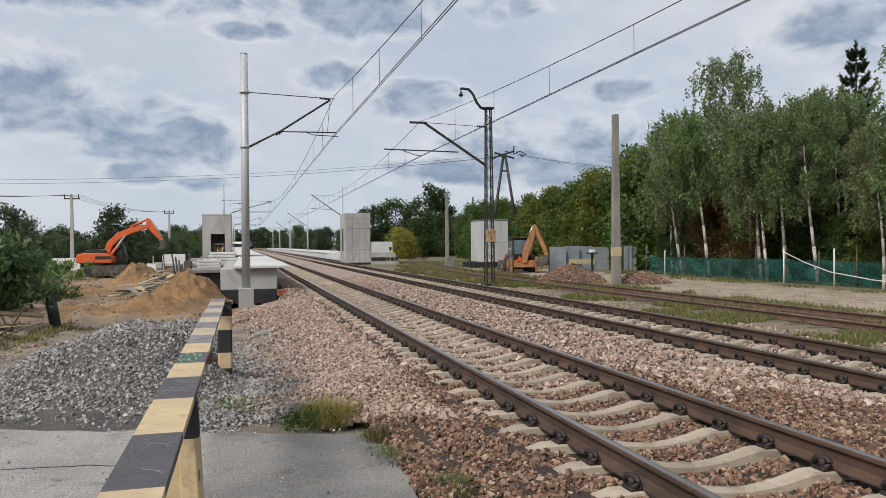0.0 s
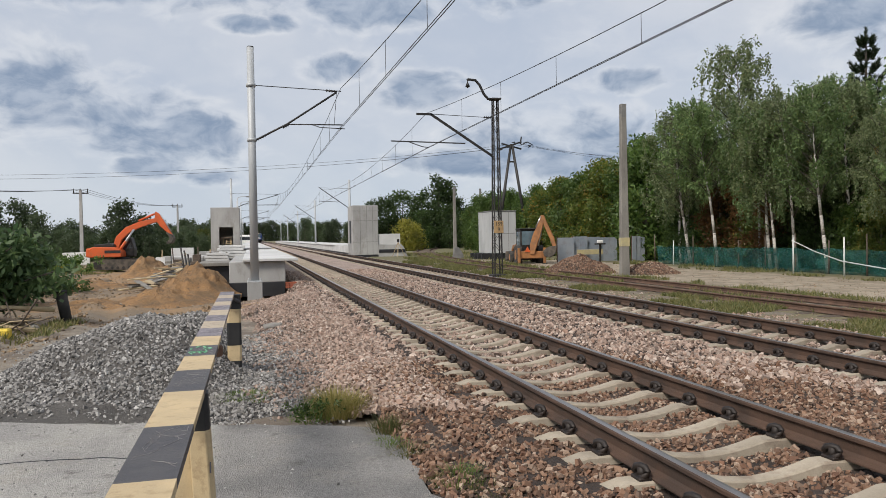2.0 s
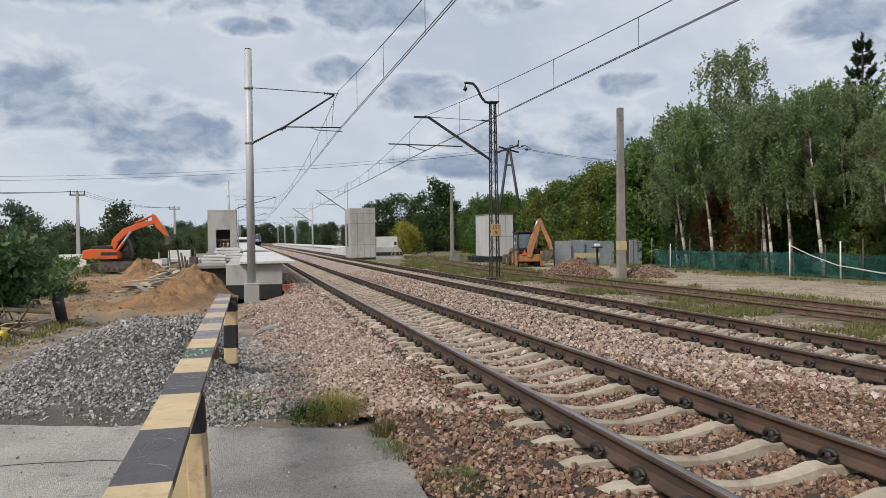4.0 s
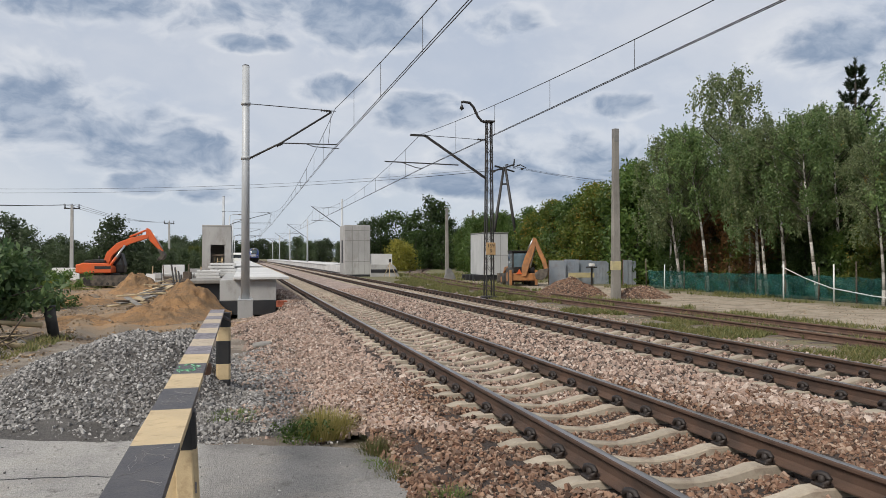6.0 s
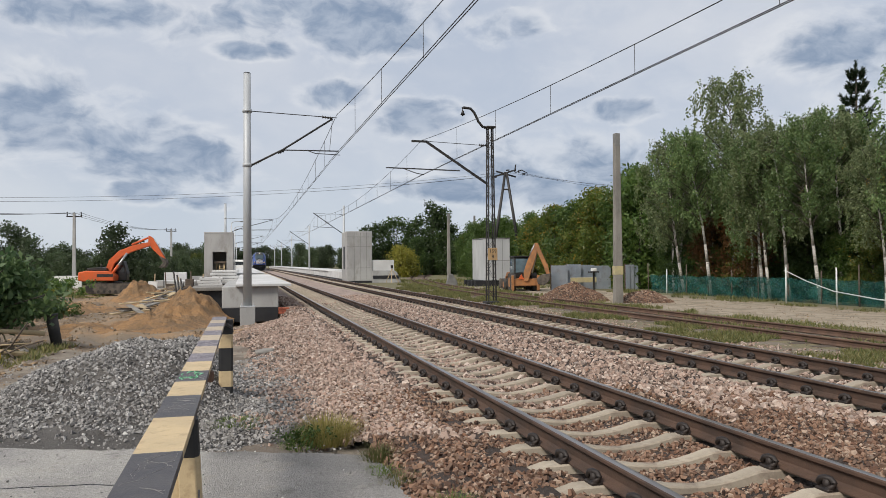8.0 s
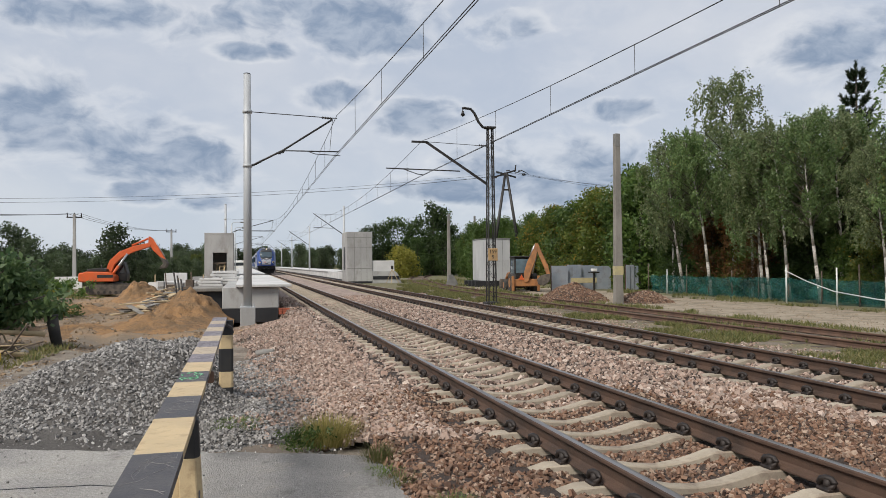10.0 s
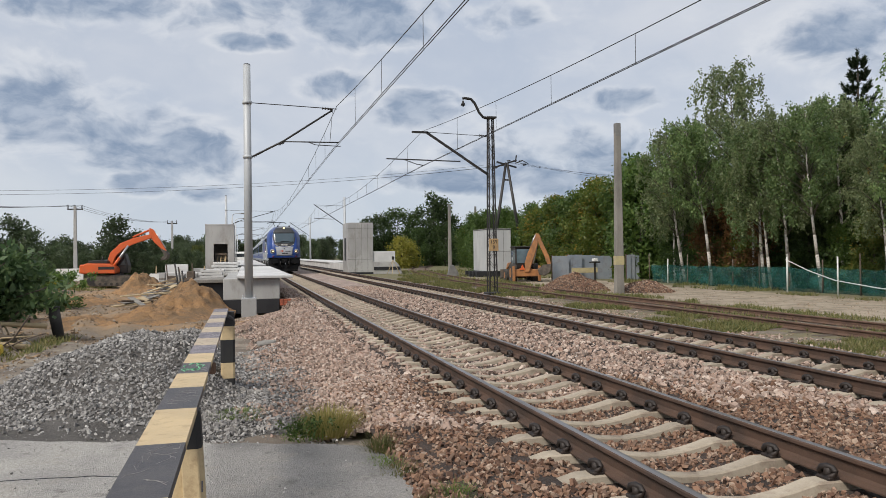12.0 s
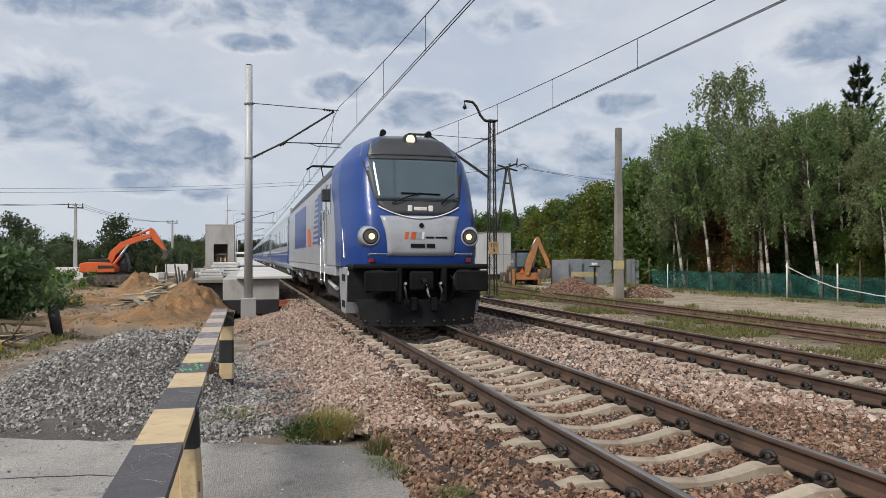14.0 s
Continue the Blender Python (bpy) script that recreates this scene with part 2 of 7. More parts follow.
M = {
    "ground": ground_mat(),
    "asphalt": asphalt_mat(),
    # near-black bed: shade in the gaps between stones put into its colour
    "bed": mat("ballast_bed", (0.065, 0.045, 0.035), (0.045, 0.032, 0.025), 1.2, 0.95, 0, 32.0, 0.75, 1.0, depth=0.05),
    "bed_far": mat("far_ballast", (0.36, 0.28, 0.235), (0.24, 0.18, 0.15), 1.5, 0.95, 0, 14.0, 0.9, 1.0, depth=0.05),
    "bed_grey": mat("gravel_bed", (0.12, 0.11, 0.10), (0.08, 0.073, 0.066), 1.2, 0.95, 0, 30.0, 0.75, 1.0, depth=0.05),
    "stones": stone_mat("ballast_stone", [(0.035, 0.02, 0.014), (0.145, 0.074, 0.045), (0.25, 0.145, 0.092), (0.085, 0.056, 0.042), (0.30, 0.185, 0.12), (0.075, 0.040, 0.026), (0.42, 0.32, 0.24), (0.20, 0.10, 0.058)], (0.15, 0.08, 0.048)),
    "pink": stone_mat("pink_stone", [(0.10, 0.063, 0.047), (0.30, 0.212, 0.165), (0.42, 0.31, 0.25), (0.19, 0.142, 0.113), (0.54, 0.445, 0.375), (0.32, 0.20, 0.145)], (0.32, 0.225, 0.172)),
    "grey": stone_mat("grey_stone", [(0.05, 0.048, 0.045), (0.21, 0.20, 0.19), (0.35, 0.335, 0.315), (0.13, 0.124, 0.117), (0.52, 0.50, 0.47)], (0.25, 0.23, 0.205)),
    "conc": mat("concrete", (0.40, 0.395, 0.38), (0.31, 0.305, 0.295), 0.7, 0.85, 0, 40.0, 0.12, 0.12, stain=(0.24, 0.225, 0.20), amount=0.55, stretch=(1, 1, 0.45)),
    "conc_light": mat("pale_concrete", (0.58, 0.575, 0.56), (0.48, 0.475, 0.46), 0.6, 0.8, 0, 50.0, 0.08, 0.08, stain=(0.36, 0.35, 0.33), amount=0.35),
    "conc_old": mat("weathered_concrete", (0.25, 0.232, 0.205), (0.18, 0.168, 0.148), 1.5, 0.9, 0, 45.0, 0.3, 0.4, stain=(0.12, 0.11, 0.10), amount=0.5, stretch=(1, 1, 0.3)),
    "sleeper": mat("sleeper_concrete", (0.39, 0.335, 0.26), (0.29, 0.245, 0.185), 2.0, 0.9, 0, 60.0, 0.2, 0.25, obj=0.16, stain=(0.17, 0.12, 0.09), amount=0.6),
    "bitumen": mat("bitumen_coating", (0.012, 0.013, 0.016), (0.02, 0.02, 0.022), 2.0, 0.55, 0, 30.0, 0.3, 0.2),
    "rust": mat("rusty_rail_steel", (0.105, 0.062, 0.042), (0.065, 0.042, 0.031), 3.0, 0.75, 0.2, 60.0, 0.3, 0.25),
    "rust_old": mat("old_rusty_rail", (0.13, 0.075, 0.05), (0.085, 0.05, 0.035), 3.0, 0.85, 0.0, 60.0, 0.3, 0.3),
    "shine": mat("polished_rail_head", (0.34, 0.32, 0.31), (0.25, 0.22, 0.20), 2.0, 0.33, 0.9, 30.0, 0.1, 0.05, stretch=(8, 0.3, 1)),
    "clip": mat("black_fastening", (0.018, 0.015, 0.014), (0.035, 0.025, 0.02), 12.0, 0.55, 0.3, 90.0, 0.2, 0.2),
    "wood_old": mat("old_timber", (0.13, 0.10, 0.075), (0.085, 0.065, 0.05), 2.0, 0.9, 0, 40.0, 0.3, 0.4, stretch=(1, 6, 6), obj=0.2),
    "galv": mat("galvanised_steel", (0.45, 0.465, 0.47), (0.39, 0.405, 0.415), 2.5, 0.5, 0.1, 60.0, 0.08, 0.05, stretch=(1, 1, 0.3)),
    "black": mat("black_painted_steel", (0.02, 0.02, 0.02), (0.035, 0.03, 0.026), 4.0, 0.55, 0.2, 50.0, 0.2, 0.15),
    "wire": mat("dark_wire", (0.035, 0.033, 0.032), (0.05, 0.045, 0.04), 3.0, 0.5, 0.6, 50.0, 0.1, 0.0),
    "cream": mat("worn_cream_paint", (0.55, 0.42, 0.24), (0.47, 0.36, 0.21), 5.0, 0.6, 0, 90.0, 0.12, 0.15, stain=(0.28, 0.19, 0.10), amount=0.55),
    "blackpaint": mat("worn_black_paint", (0.055, 0.052, 0.056), (0.075, 0.07, 0.07), 5.0, 0.55, 0, 90.0, 0.3, 0.2, stain=(0.11, 0.10, 0.09), amount=0.4),
    "yellowmark": mat("yellow_marking", (0.72, 0.52, 0.06), None, 4.0, 0.7, 0, 60.0, 0.1, 0.05),
    "sand": mat("dug_sand", (0.38, 0.215, 0.095), (0.24, 0.15, 0.078), 1.6, 0.95, 0, 16.0, 0.35, 1.0, stain=(0.13, 0.09, 0.06), amount=0.7, depth=0.12),
    "bark": mat("tree_bark", (0.075, 0.06, 0.045), (0.045, 0.037, 0.03), 6.0, 0.95, 0, 30.0, 0.3, 0.6),
    "birch": mat("birch_bark", (0.52, 0.49, 0.44), (0.40, 0.37, 0.33), 3.0, 0.8, 0, 20.0, 0.15, 0.2, stain=(0.03, 0.027, 0.025), amount=0.95, stretch=(1, 1, 3.5)),
    "leaf": leaf_mat("green_leaf", (0.05, 0.10, 0.022), (0.13, 0.19, 0.045), (0.22, 0.19, 0.03), 0.06),
    "leaf_dark": leaf_mat("dark_leaf", (0.026, 0.05, 0.014), (0.075, 0.115, 0.033)),
    # far leaves: greyer green, with the haze of distance put into the colour
    "leaf_haze": leaf_mat("haze_tinted_leaf", (0.05, 0.078, 0.036), (0.10, 0.13, 0.062)),
    "leaf_brown": leaf_mat("rusty_leaf", (0.11, 0.055, 0.022), (0.19, 0.10, 0.035)),
    "leaf_birch": leaf_mat("birch_leaf", (0.13, 0.18, 0.072), (0.27, 0.31, 0.15), (0.30, 0.21, 0.04), 0.03),
    "leaf_birch_deep": leaf_mat("deep_birch_leaf", (0.075, 0.13, 0.042), (0.18, 0.245, 0.09), (0.28, 0.22, 0.04), 0.02),
    "leaf_autumn": leaf_mat("turning_leaf", (0.07, 0.12, 0.022), (0.17, 0.185, 0.036), (0.28, 0.19, 0.03), 0.14),
    "leaf_yellow": leaf_mat("yellow_leaf", (0.17, 0.18, 0.03), (0.30, 0.26, 0.045)),
    "needle": leaf_mat("pine_needle", (0.022, 0.04, 0.018), (0.05, 0.075, 0.032)),
    "grass": leaf_mat("grass_blade", (0.085, 0.11, 0.032), (0.25, 0.22, 0.09)),
    "white": mat("white_paint", (0.72, 0.71, 0.68), (0.62, 0.61, 0.58), 4.0, 0.7, 0, 50.0, 0.1, 0.05),
    "sheet": mat("blue_grey_sheet", (0.27, 0.31, 0.36), (0.34, 0.37, 0.41), 1.0, 0.5, 0.3, 40.0, 0.1, 0.1, stain=(0.20, 0.13, 0.08), amount=0.3),
}


M["clod"] = stone_mat("earth_clod", [(0.10, 0.075, 0.05), (0.24, 0.17, 0.105), (0.33, 0.22, 0.12), (0.17, 0.13, 0.09), (0.36, 0.30, 0.23)], (0.22, 0.16, 0.10))


# ---- building blocks ----
def mesh_of(name, bm, material):
    me = bpy.data.meshes.new(name)
    bm.normal_update()
    bm.to_mesh(me)
    bm.free()
    for m in material if isinstance(material, (list, tuple)) else (material,):
        me.materials.append(m)
    return me


def part(name, bm, material, parent=None, label=""):
    """Link a bmesh as one mesh object, under a thing or a part if one is given."""
    ob = new(name, mesh_of(name, bm, material))
    ob.parent = parent
    return tagged(ob, label)


def thing(name, label, category, group="", m=None, kind=""):
    ob = new(name)
    if m is not None:
        ob.matrix_basis = m
    return tagged(ob, label, category, group, kind)


def bev(bm, w, seg=1, edges=None):
    bmesh.ops.bevel(bm, geom=edges or bm.edges[:], offset=w, segments=seg, affect="EDGES", clamp_overlap=True)
    return bm


def box(lo, hi, w=0.0, bm=None, m=None):
    """A box from corner to corner, its edges bevelled by w, joined to bm if one is given."""
    b = bmesh.new()
    bmesh.ops.create_cube(b, size=1.0)
    for v in b.verts:
        v.co = Vector([lo[i] + (v.co[i] + 0.5) * (hi[i] - lo[i]) for i in range(3)])
    if w:
        bev(b, w)
    return join(bm, b, m)


def join(bm, b, m=None):
    if m is not None:
        bmesh.ops.transform(b, matrix=m, verts=b.verts)
    if bm is None:
        return b
    me = bpy.data.meshes.new("tmp")
    b.to_mesh(me)
    b.free()
    bm.from_mesh(me)
    bpy.data.meshes.remove(me)
    return bm


def rod(p0, p1, r0, r1=None, seg=12, bm=None):
    """A round bar from p0 to p1, tapering from r0 to r1."""
    p0, p1 = Vector(p0), Vector(p1)
    b = bmesh.new()
    d = p1 - p0
    bmesh.ops.create_cone(b, cap_ends=True, segments=seg, radius1=r0, radius2=r0 if r1 is None else r1, depth=d.length)
    q = d.to_track_quat("Z", "Y").to_matrix().to_4x4()
    for f in b.faces:
        f.smooth = len(f.verts) == 4 and seg > 6
    return join(bm, b, Matrix.Translation((p0 + p1) / 2) @ q)


def bar(p0, p1, w, h, bm=None, bevel=0.0):
    """A square bar between two points, w wide and h high."""
    p0, p1 = Vector(p0), Vector(p1)
    d = p1 - p0
    q = d.to_track_quat("Y", "Z").to_matrix().to_4x4()
    n = d.length
    return box((-w / 2, 0, -h / 2), (w / 2, n, h / 2), bevel, bm, Matrix.Translation(p0) @ q)


def tube(points, r, seg=6, bm=None):
    """A bent round tube through points."""
    b = bmesh.new()
    pts = [Vector(p) for p in points]
    rings = []
    for i, p in enumerate(pts):
        d = (pts[min(i + 1, len(pts) - 1)] - pts[max(i - 1, 0)]).normalized()
        side = d.cross(Vector((0, 0, 1)))
        side = side.normalized() if side.length > 1e-3 else Vector((1, 0, 0))
        up = side.cross(d)
        rings.append([b.verts.new(p + (side * math.cos(a) + up * math.sin(a)) * r) for a in [2 * math.pi * k / seg for k in range(seg)]])
    for a, c in zip(rings, rings[1:]):
        for k in range(seg):
            b.faces.new((a[k], a[(k + 1) % seg], c[(k + 1) % seg], c[k])).smooth = True
    b.faces.new(rings[0][::-1])
    b.faces.new(rings[-1])
    bmesh.ops.recalc_face_normals(b, faces=b.faces)
    return join(bm, b)


def prism(outline, t0, t1, axis="x", w=0.0, bm=None):
    """A plate cut to an outline, from t0 to t1 along an axis. The outline's pairs are the two other axes in order."""
    b = bmesh.new()

    def place(a, c, t):
        return {"x": (t, a, c), "y": (a, t, c), "z": (a, c, t)}[axis]
    v0 = [b.verts.new(place(a, c, t0)) for a, c in outline]
    v1 = [b.verts.new(place(a, c, t1)) for a, c in outline]
    n = len(outline)
    b.faces.new(v0)
    b.faces.new(v1[::-1])
    for i in range(n):
        b.faces.new((v0[i], v1[i], v1[(i + 1) % n], v0[(i + 1) % n]))
    bmesh.ops.recalc_face_normals(b, faces=b.faces)
    if w:
        bev(b, w)
    return join(bm, b)


def soup(name, verts, faces, material, parent=None, label="", smooth=False):
    """A large mesh from arrays of vertices and equal-sided faces."""
    me = bpy.data.meshes.new(name)
    verts, faces = np.asarray(verts, np.float32), np.asarray(faces, np.int32)
    k = faces.shape[1]
    me.vertices.add(len(verts))
    me.vertices.foreach_set("co", verts.ravel())
    me.loops.add(faces.size)
    me.loops.foreach_set("vertex_index", faces.ravel())
    me.polygons.add(len(faces))
    me.polygons.foreach_set("loop_start", np.arange(0, faces.size, k, dtype=np.int32))
    me.polygons.foreach_set("loop_total", np.full(len(faces), k, np.int32))
    me.polygons.foreach_set("use_smooth", np.full(len(faces), smooth))
    me.update(calc_edges=True)
    me.validate()
    me.materials.append(material)
    ob = new(name, me)
    ob.parent = parent
    return tagged(ob, label)


CUBE_V = np.array([(x, y, z) for x in (-1, 1) for y in (-1, 1) for z in (-1, 1)], float)
CUBE_F = np.array([(0, 1, 3), (0, 3, 2), (4, 6, 7), (4, 7, 5), (0, 4, 5), (0, 5, 1), (2, 3, 7), (2, 7, 6), (0, 2, 6), (0, 6, 4), (1, 5, 7), (1, 7, 3)])


def stones(name, places, sizes, material, rng, label, parent=None):
    """Angular crushed stones: blocks with broken corners, each one turned, flattened and chipped in its own way."""
    n = len(places)
    v = CUBE_V[None] * (0.78 + rng.uniform(-0.42, 0.22, (n, 8, 3)))
    v = v * rng.uniform(0.55, 1.15, (n, 1, 3)) * np.array((1.1, 0.9, 0.62))
    q = rng.normal(size=(n, 4))
    q /= np.linalg.norm(q, axis=1, keepdims=True)
    w, x, y, z = q.T
    rot = np.stack([1 - 2 * (y * y + z * z), 2 * (x * y - w * z), 2 * (x * z + w * y), 2 * (x * y + w * z), 1 - 2 * (x * x + z * z), 2 * (y * z - w * x),
                    2 * (x * z - w * y), 2 * (y * z + w * x), 1 - 2 * (x * x + y * y)], 1).reshape(n, 3, 3)
    v = np.einsum("nij,nkj->nki", rot, v) * np.asarray(sizes)[:, None, None] + np.asarray(places)[:, None, :]
    f = CUBE_F[None] + (np.arange(n) * 8)[:, None, None]
    return soup(name, v.reshape(-1, 3), f.reshape(-1, 3), material, parent, label)


def wob(x, y, s=1.0, seed=0.0):
    return noise.noise(Vector((x * s + seed, y * s - seed, seed * 0.37)))


# ---- ground ----
T1, T2, GAUGE = 3.346, 7.457, 1.505          # track axes and the distance of the rails' middles
FAR = 620.0


def siding_x(y):
    return 12.55 + (0.0021 * (y - 27) ** 2 if y > 27 else 0.0)


def smooth(a, b, v):
    t = min(1.0, max(0.0, (v - a) / (b - a)))
    return t * t * (3 - 2 * t)


def hump(x, y, cx, cy, rx, ry, h, p=1.0):
    d = math.sqrt(((x - cx) / rx) ** 2 + ((y - cy) / ry) ** 2)
    return h * max(0.0, 1 - d) ** p


def land(x, y):
    """Height of the bare ground."""
    z = -0.16 - 0.12 * smooth(16, 24, y) * smooth(1.0, -1.0, x)
    z -= 0.22 * smooth(1.5, 3.0, x) * smooth(10.2, 9.0, x)
    z += 0.06 * wob(x, y, 0.45, 3) * smooth(2, -1, x) + 0.03 * wob(x, y, 1.7, 8) * smooth(2, -1, x)
    z -= 0.35 * smooth(23.5, 25.5, y) * smooth(31, 29, y) * smooth(-1.6, -0.8, x) * smooth(1.9, 1.3, x)
    dip = smooth(7.5, 4.0, math.hypot(x + 9.0, (y - 56) * 0.8))
    z -= 0.22 * dip
    if x < -0.5 and 12.5 < y < 50:
        fade = smooth(12.5, 15.0, y) * smooth(50, 40, y) * smooth(-0.5, -1.6, x)
        for c, deep in ((-4.1 - 0.10 * (y - 14), 0.10), (-5.9 - 0.10 * (y - 14), 0.10), (-2.6 - 0.16 * (y - 14), 0.06), (-7.6 + 0.05 * (y - 14), 0.07)):
            d = (x - c - 0.35 * wob(0, y, 0.25, 70 + deep)) / 0.24
            z += fade * deep * (0.5 * math.exp(-(abs(d) - 1.7) ** 2) - math.exp(-d * d))
    if x < 1 and y > 16:
        z += (1 - dip) * ( 0.20 * wob(x, y, 0.22, 5) + 0.10 * wob(x, y, 0.9, 15) * smooth(16, 20, y))
    return z


def grid_coords(stops):
    out = [stops[0][0]]
    for (a, step), (b, _) in zip(stops, stops[1:]):
        n = max(1, round((b - a) / step))
        out += [a + (b - a) * (i + 1) / n for i in range(n)]
    return out


def sheet(name, xs, ys, height, material, parent=None, label="", keep=None):
    vs = [(x, y, height(x, y)) for y in ys for x in xs]
    nx = len(xs)
    fs = [(j * nx + i, j * nx + i + 1, (j + 1) * nx + i + 1, (j + 1) * nx + i) for j in range(len(ys) - 1) for i in range(nx - 1)
          if keep is None or keep((xs[i] + xs[i + 1]) / 2, (ys[j] + ys[j + 1]) / 2)]
    return soup(name, vs, fs, material, parent, label, smooth=True)


tagged(sheet("ground", grid_coords([(-1500, 200), (-100, 8), (-30, 1.2), (-12, 0.2), (2, 1.0), (30, 8), (100, 200), (1500, 1)]),
             grid_coords([(-1500, 200), (-60, 8), (-4, 0.6), (6, 0.25), (40, 1.2), (90, 10), (300, 200), (3000, 1)]), land, M["ground"]),
       "bare sandy earth with ruts, grass and dirt road", "ground", kind="structure")


def asphalt():
    rng = random.Random(4)
    edge = []
    for i in range(41):                        # far edge, then the ragged edge along the ballast
        t = i / 40
        edge.append((-9 + 10.0 * t, 9.7 - 2.2 * t - 0.85 * t * t - 0.16 * t + rng.uniform(-0.05, 0.05)))
    for i in range(1, 26):
        t = i / 25
        edge.append((1.0 + 0.42 * t + 0.10 * math.sin(9 * t) + rng.uniform(-0.04, 0.04), 6.45 - 3.4 * t))
    edge += [(1.9, 1.5), (2.0, -8), (-9, -8)]
    b = prism(edge, -0.2, -0.05, "z")
    road = tagged(part("road", b, M["asphalt"]), "cracked grey asphalt of the crossing with a ragged edge", "road", kind="structure")
    crack = bmesh.new()
    for x0, y0, x1, y1 in ((-3.2, 6.44, -0.35, 6.10),):
        pts = []
        for k in range(19):
            u = k / 18
            pts.append((x0 + (x1 - x0) * u, y0 + (y1 - y0) * u + rng.uniform(-0.03, 0.03), -0.049))
        for p, q in zip(pts, pts[1:]):
            bar(p, q, 0.012, 0.006, crack)
    part("crack", crack, M["bitumen"], road, "dark tarred crack")


asphalt()


def bed_height(x, y):
    """Top of the ballast under and beside the tracks."""
    z = -0.035 - 0.028 * max(smooth(1.45, 1.2, abs(x - T1)), smooth(1.45, 1.2, abs(x - T2)))
    z -= 0.05 * max(smooth(0.6, 0.2, abs(x - T1)), smooth(0.6, 0.2, abs(x - T2)))
    left = 1.35 - 0.2 * wob(0, y, 0.4, 2)
    if x < left:
        z -= (left - x) * 0.22 * (1 + 0.0 * y)
        z = max(z, -0.30)
    if x > 9.0:
        z -= (x - 9.0) * 0.5
    if abs(x - T1) > 1.0 and abs(x - T2) > 1.0 and 1.5 < x < 9.0:
        z += 0.03
    z += 0.025 * wob(x, y, 1.3, 1) + 0.018 * wob(x, y, 4.0, 6)
    z += hump(x, y, 0.75, 19.0, 1.3, 5.0, 0.30) + hump(x, y, 0.2, 14.0, 0.9, 4.0, 0.16)
    z -= 0.45 * smooth(23.0, 25.0, y) * smooth(1.5, 1.2, x)
    return z


tagged(sheet("ballast_bed", grid_coords([(-0.4, 0.22), (10.1, 1)]), grid_coords([(31, 0.5), (80, 8.0), (FAR, 1)]), bed_height, M["bed_far"], keep=lambda x, y: x > 1.3),
       "pale pink crushed stone ballast running into the distance", "ballast", kind="stuff")
# dark sheet under the loose stones, painted as the shade between them
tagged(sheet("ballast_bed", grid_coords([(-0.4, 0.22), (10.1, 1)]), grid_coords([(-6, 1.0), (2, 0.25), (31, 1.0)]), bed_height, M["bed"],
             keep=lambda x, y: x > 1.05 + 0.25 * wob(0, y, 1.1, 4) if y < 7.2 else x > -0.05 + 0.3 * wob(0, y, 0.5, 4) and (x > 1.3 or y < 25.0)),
       "near-black ballast bed with the shade of the stone gaps in its colour", "ballast", kind="stuff")


def mound(x, y):
    """Grey crushed stone: a heap, thinning out to a flat spread."""
    z = land(x, y) - 0.03
    flat = smooth(-3.4, -2.4, x) * smooth(1.5, 0.7, x) * smooth(7.2, 8.0, y) * smooth(14.2, 12.0, y)
    z += flat * max(0.0, -0.10 + 0.02 * wob(x, y, 3, 2) - z)
    h = 0.62 * smooth(0.0, 0.75, hump(x, y, -1.0, 10.9, 2.6 if x < -1.0 else 1.15, 2.8, 1.0))
    return z + h * (1 + 0.25 * wob(x, y, 1.1, 9)) + 0.03 * wob(x, y, 5, 3)


tagged(sheet("gravel_heap", grid_coords([(-4.6, 0.12), (1.3, 1)]), grid_coords([(7.0, 0.12), (14.2, 1)]), mound, M["bed_grey"]),
       "low heap of grey crushed stone behind the barrier", "gravel heap", kind="stuff")


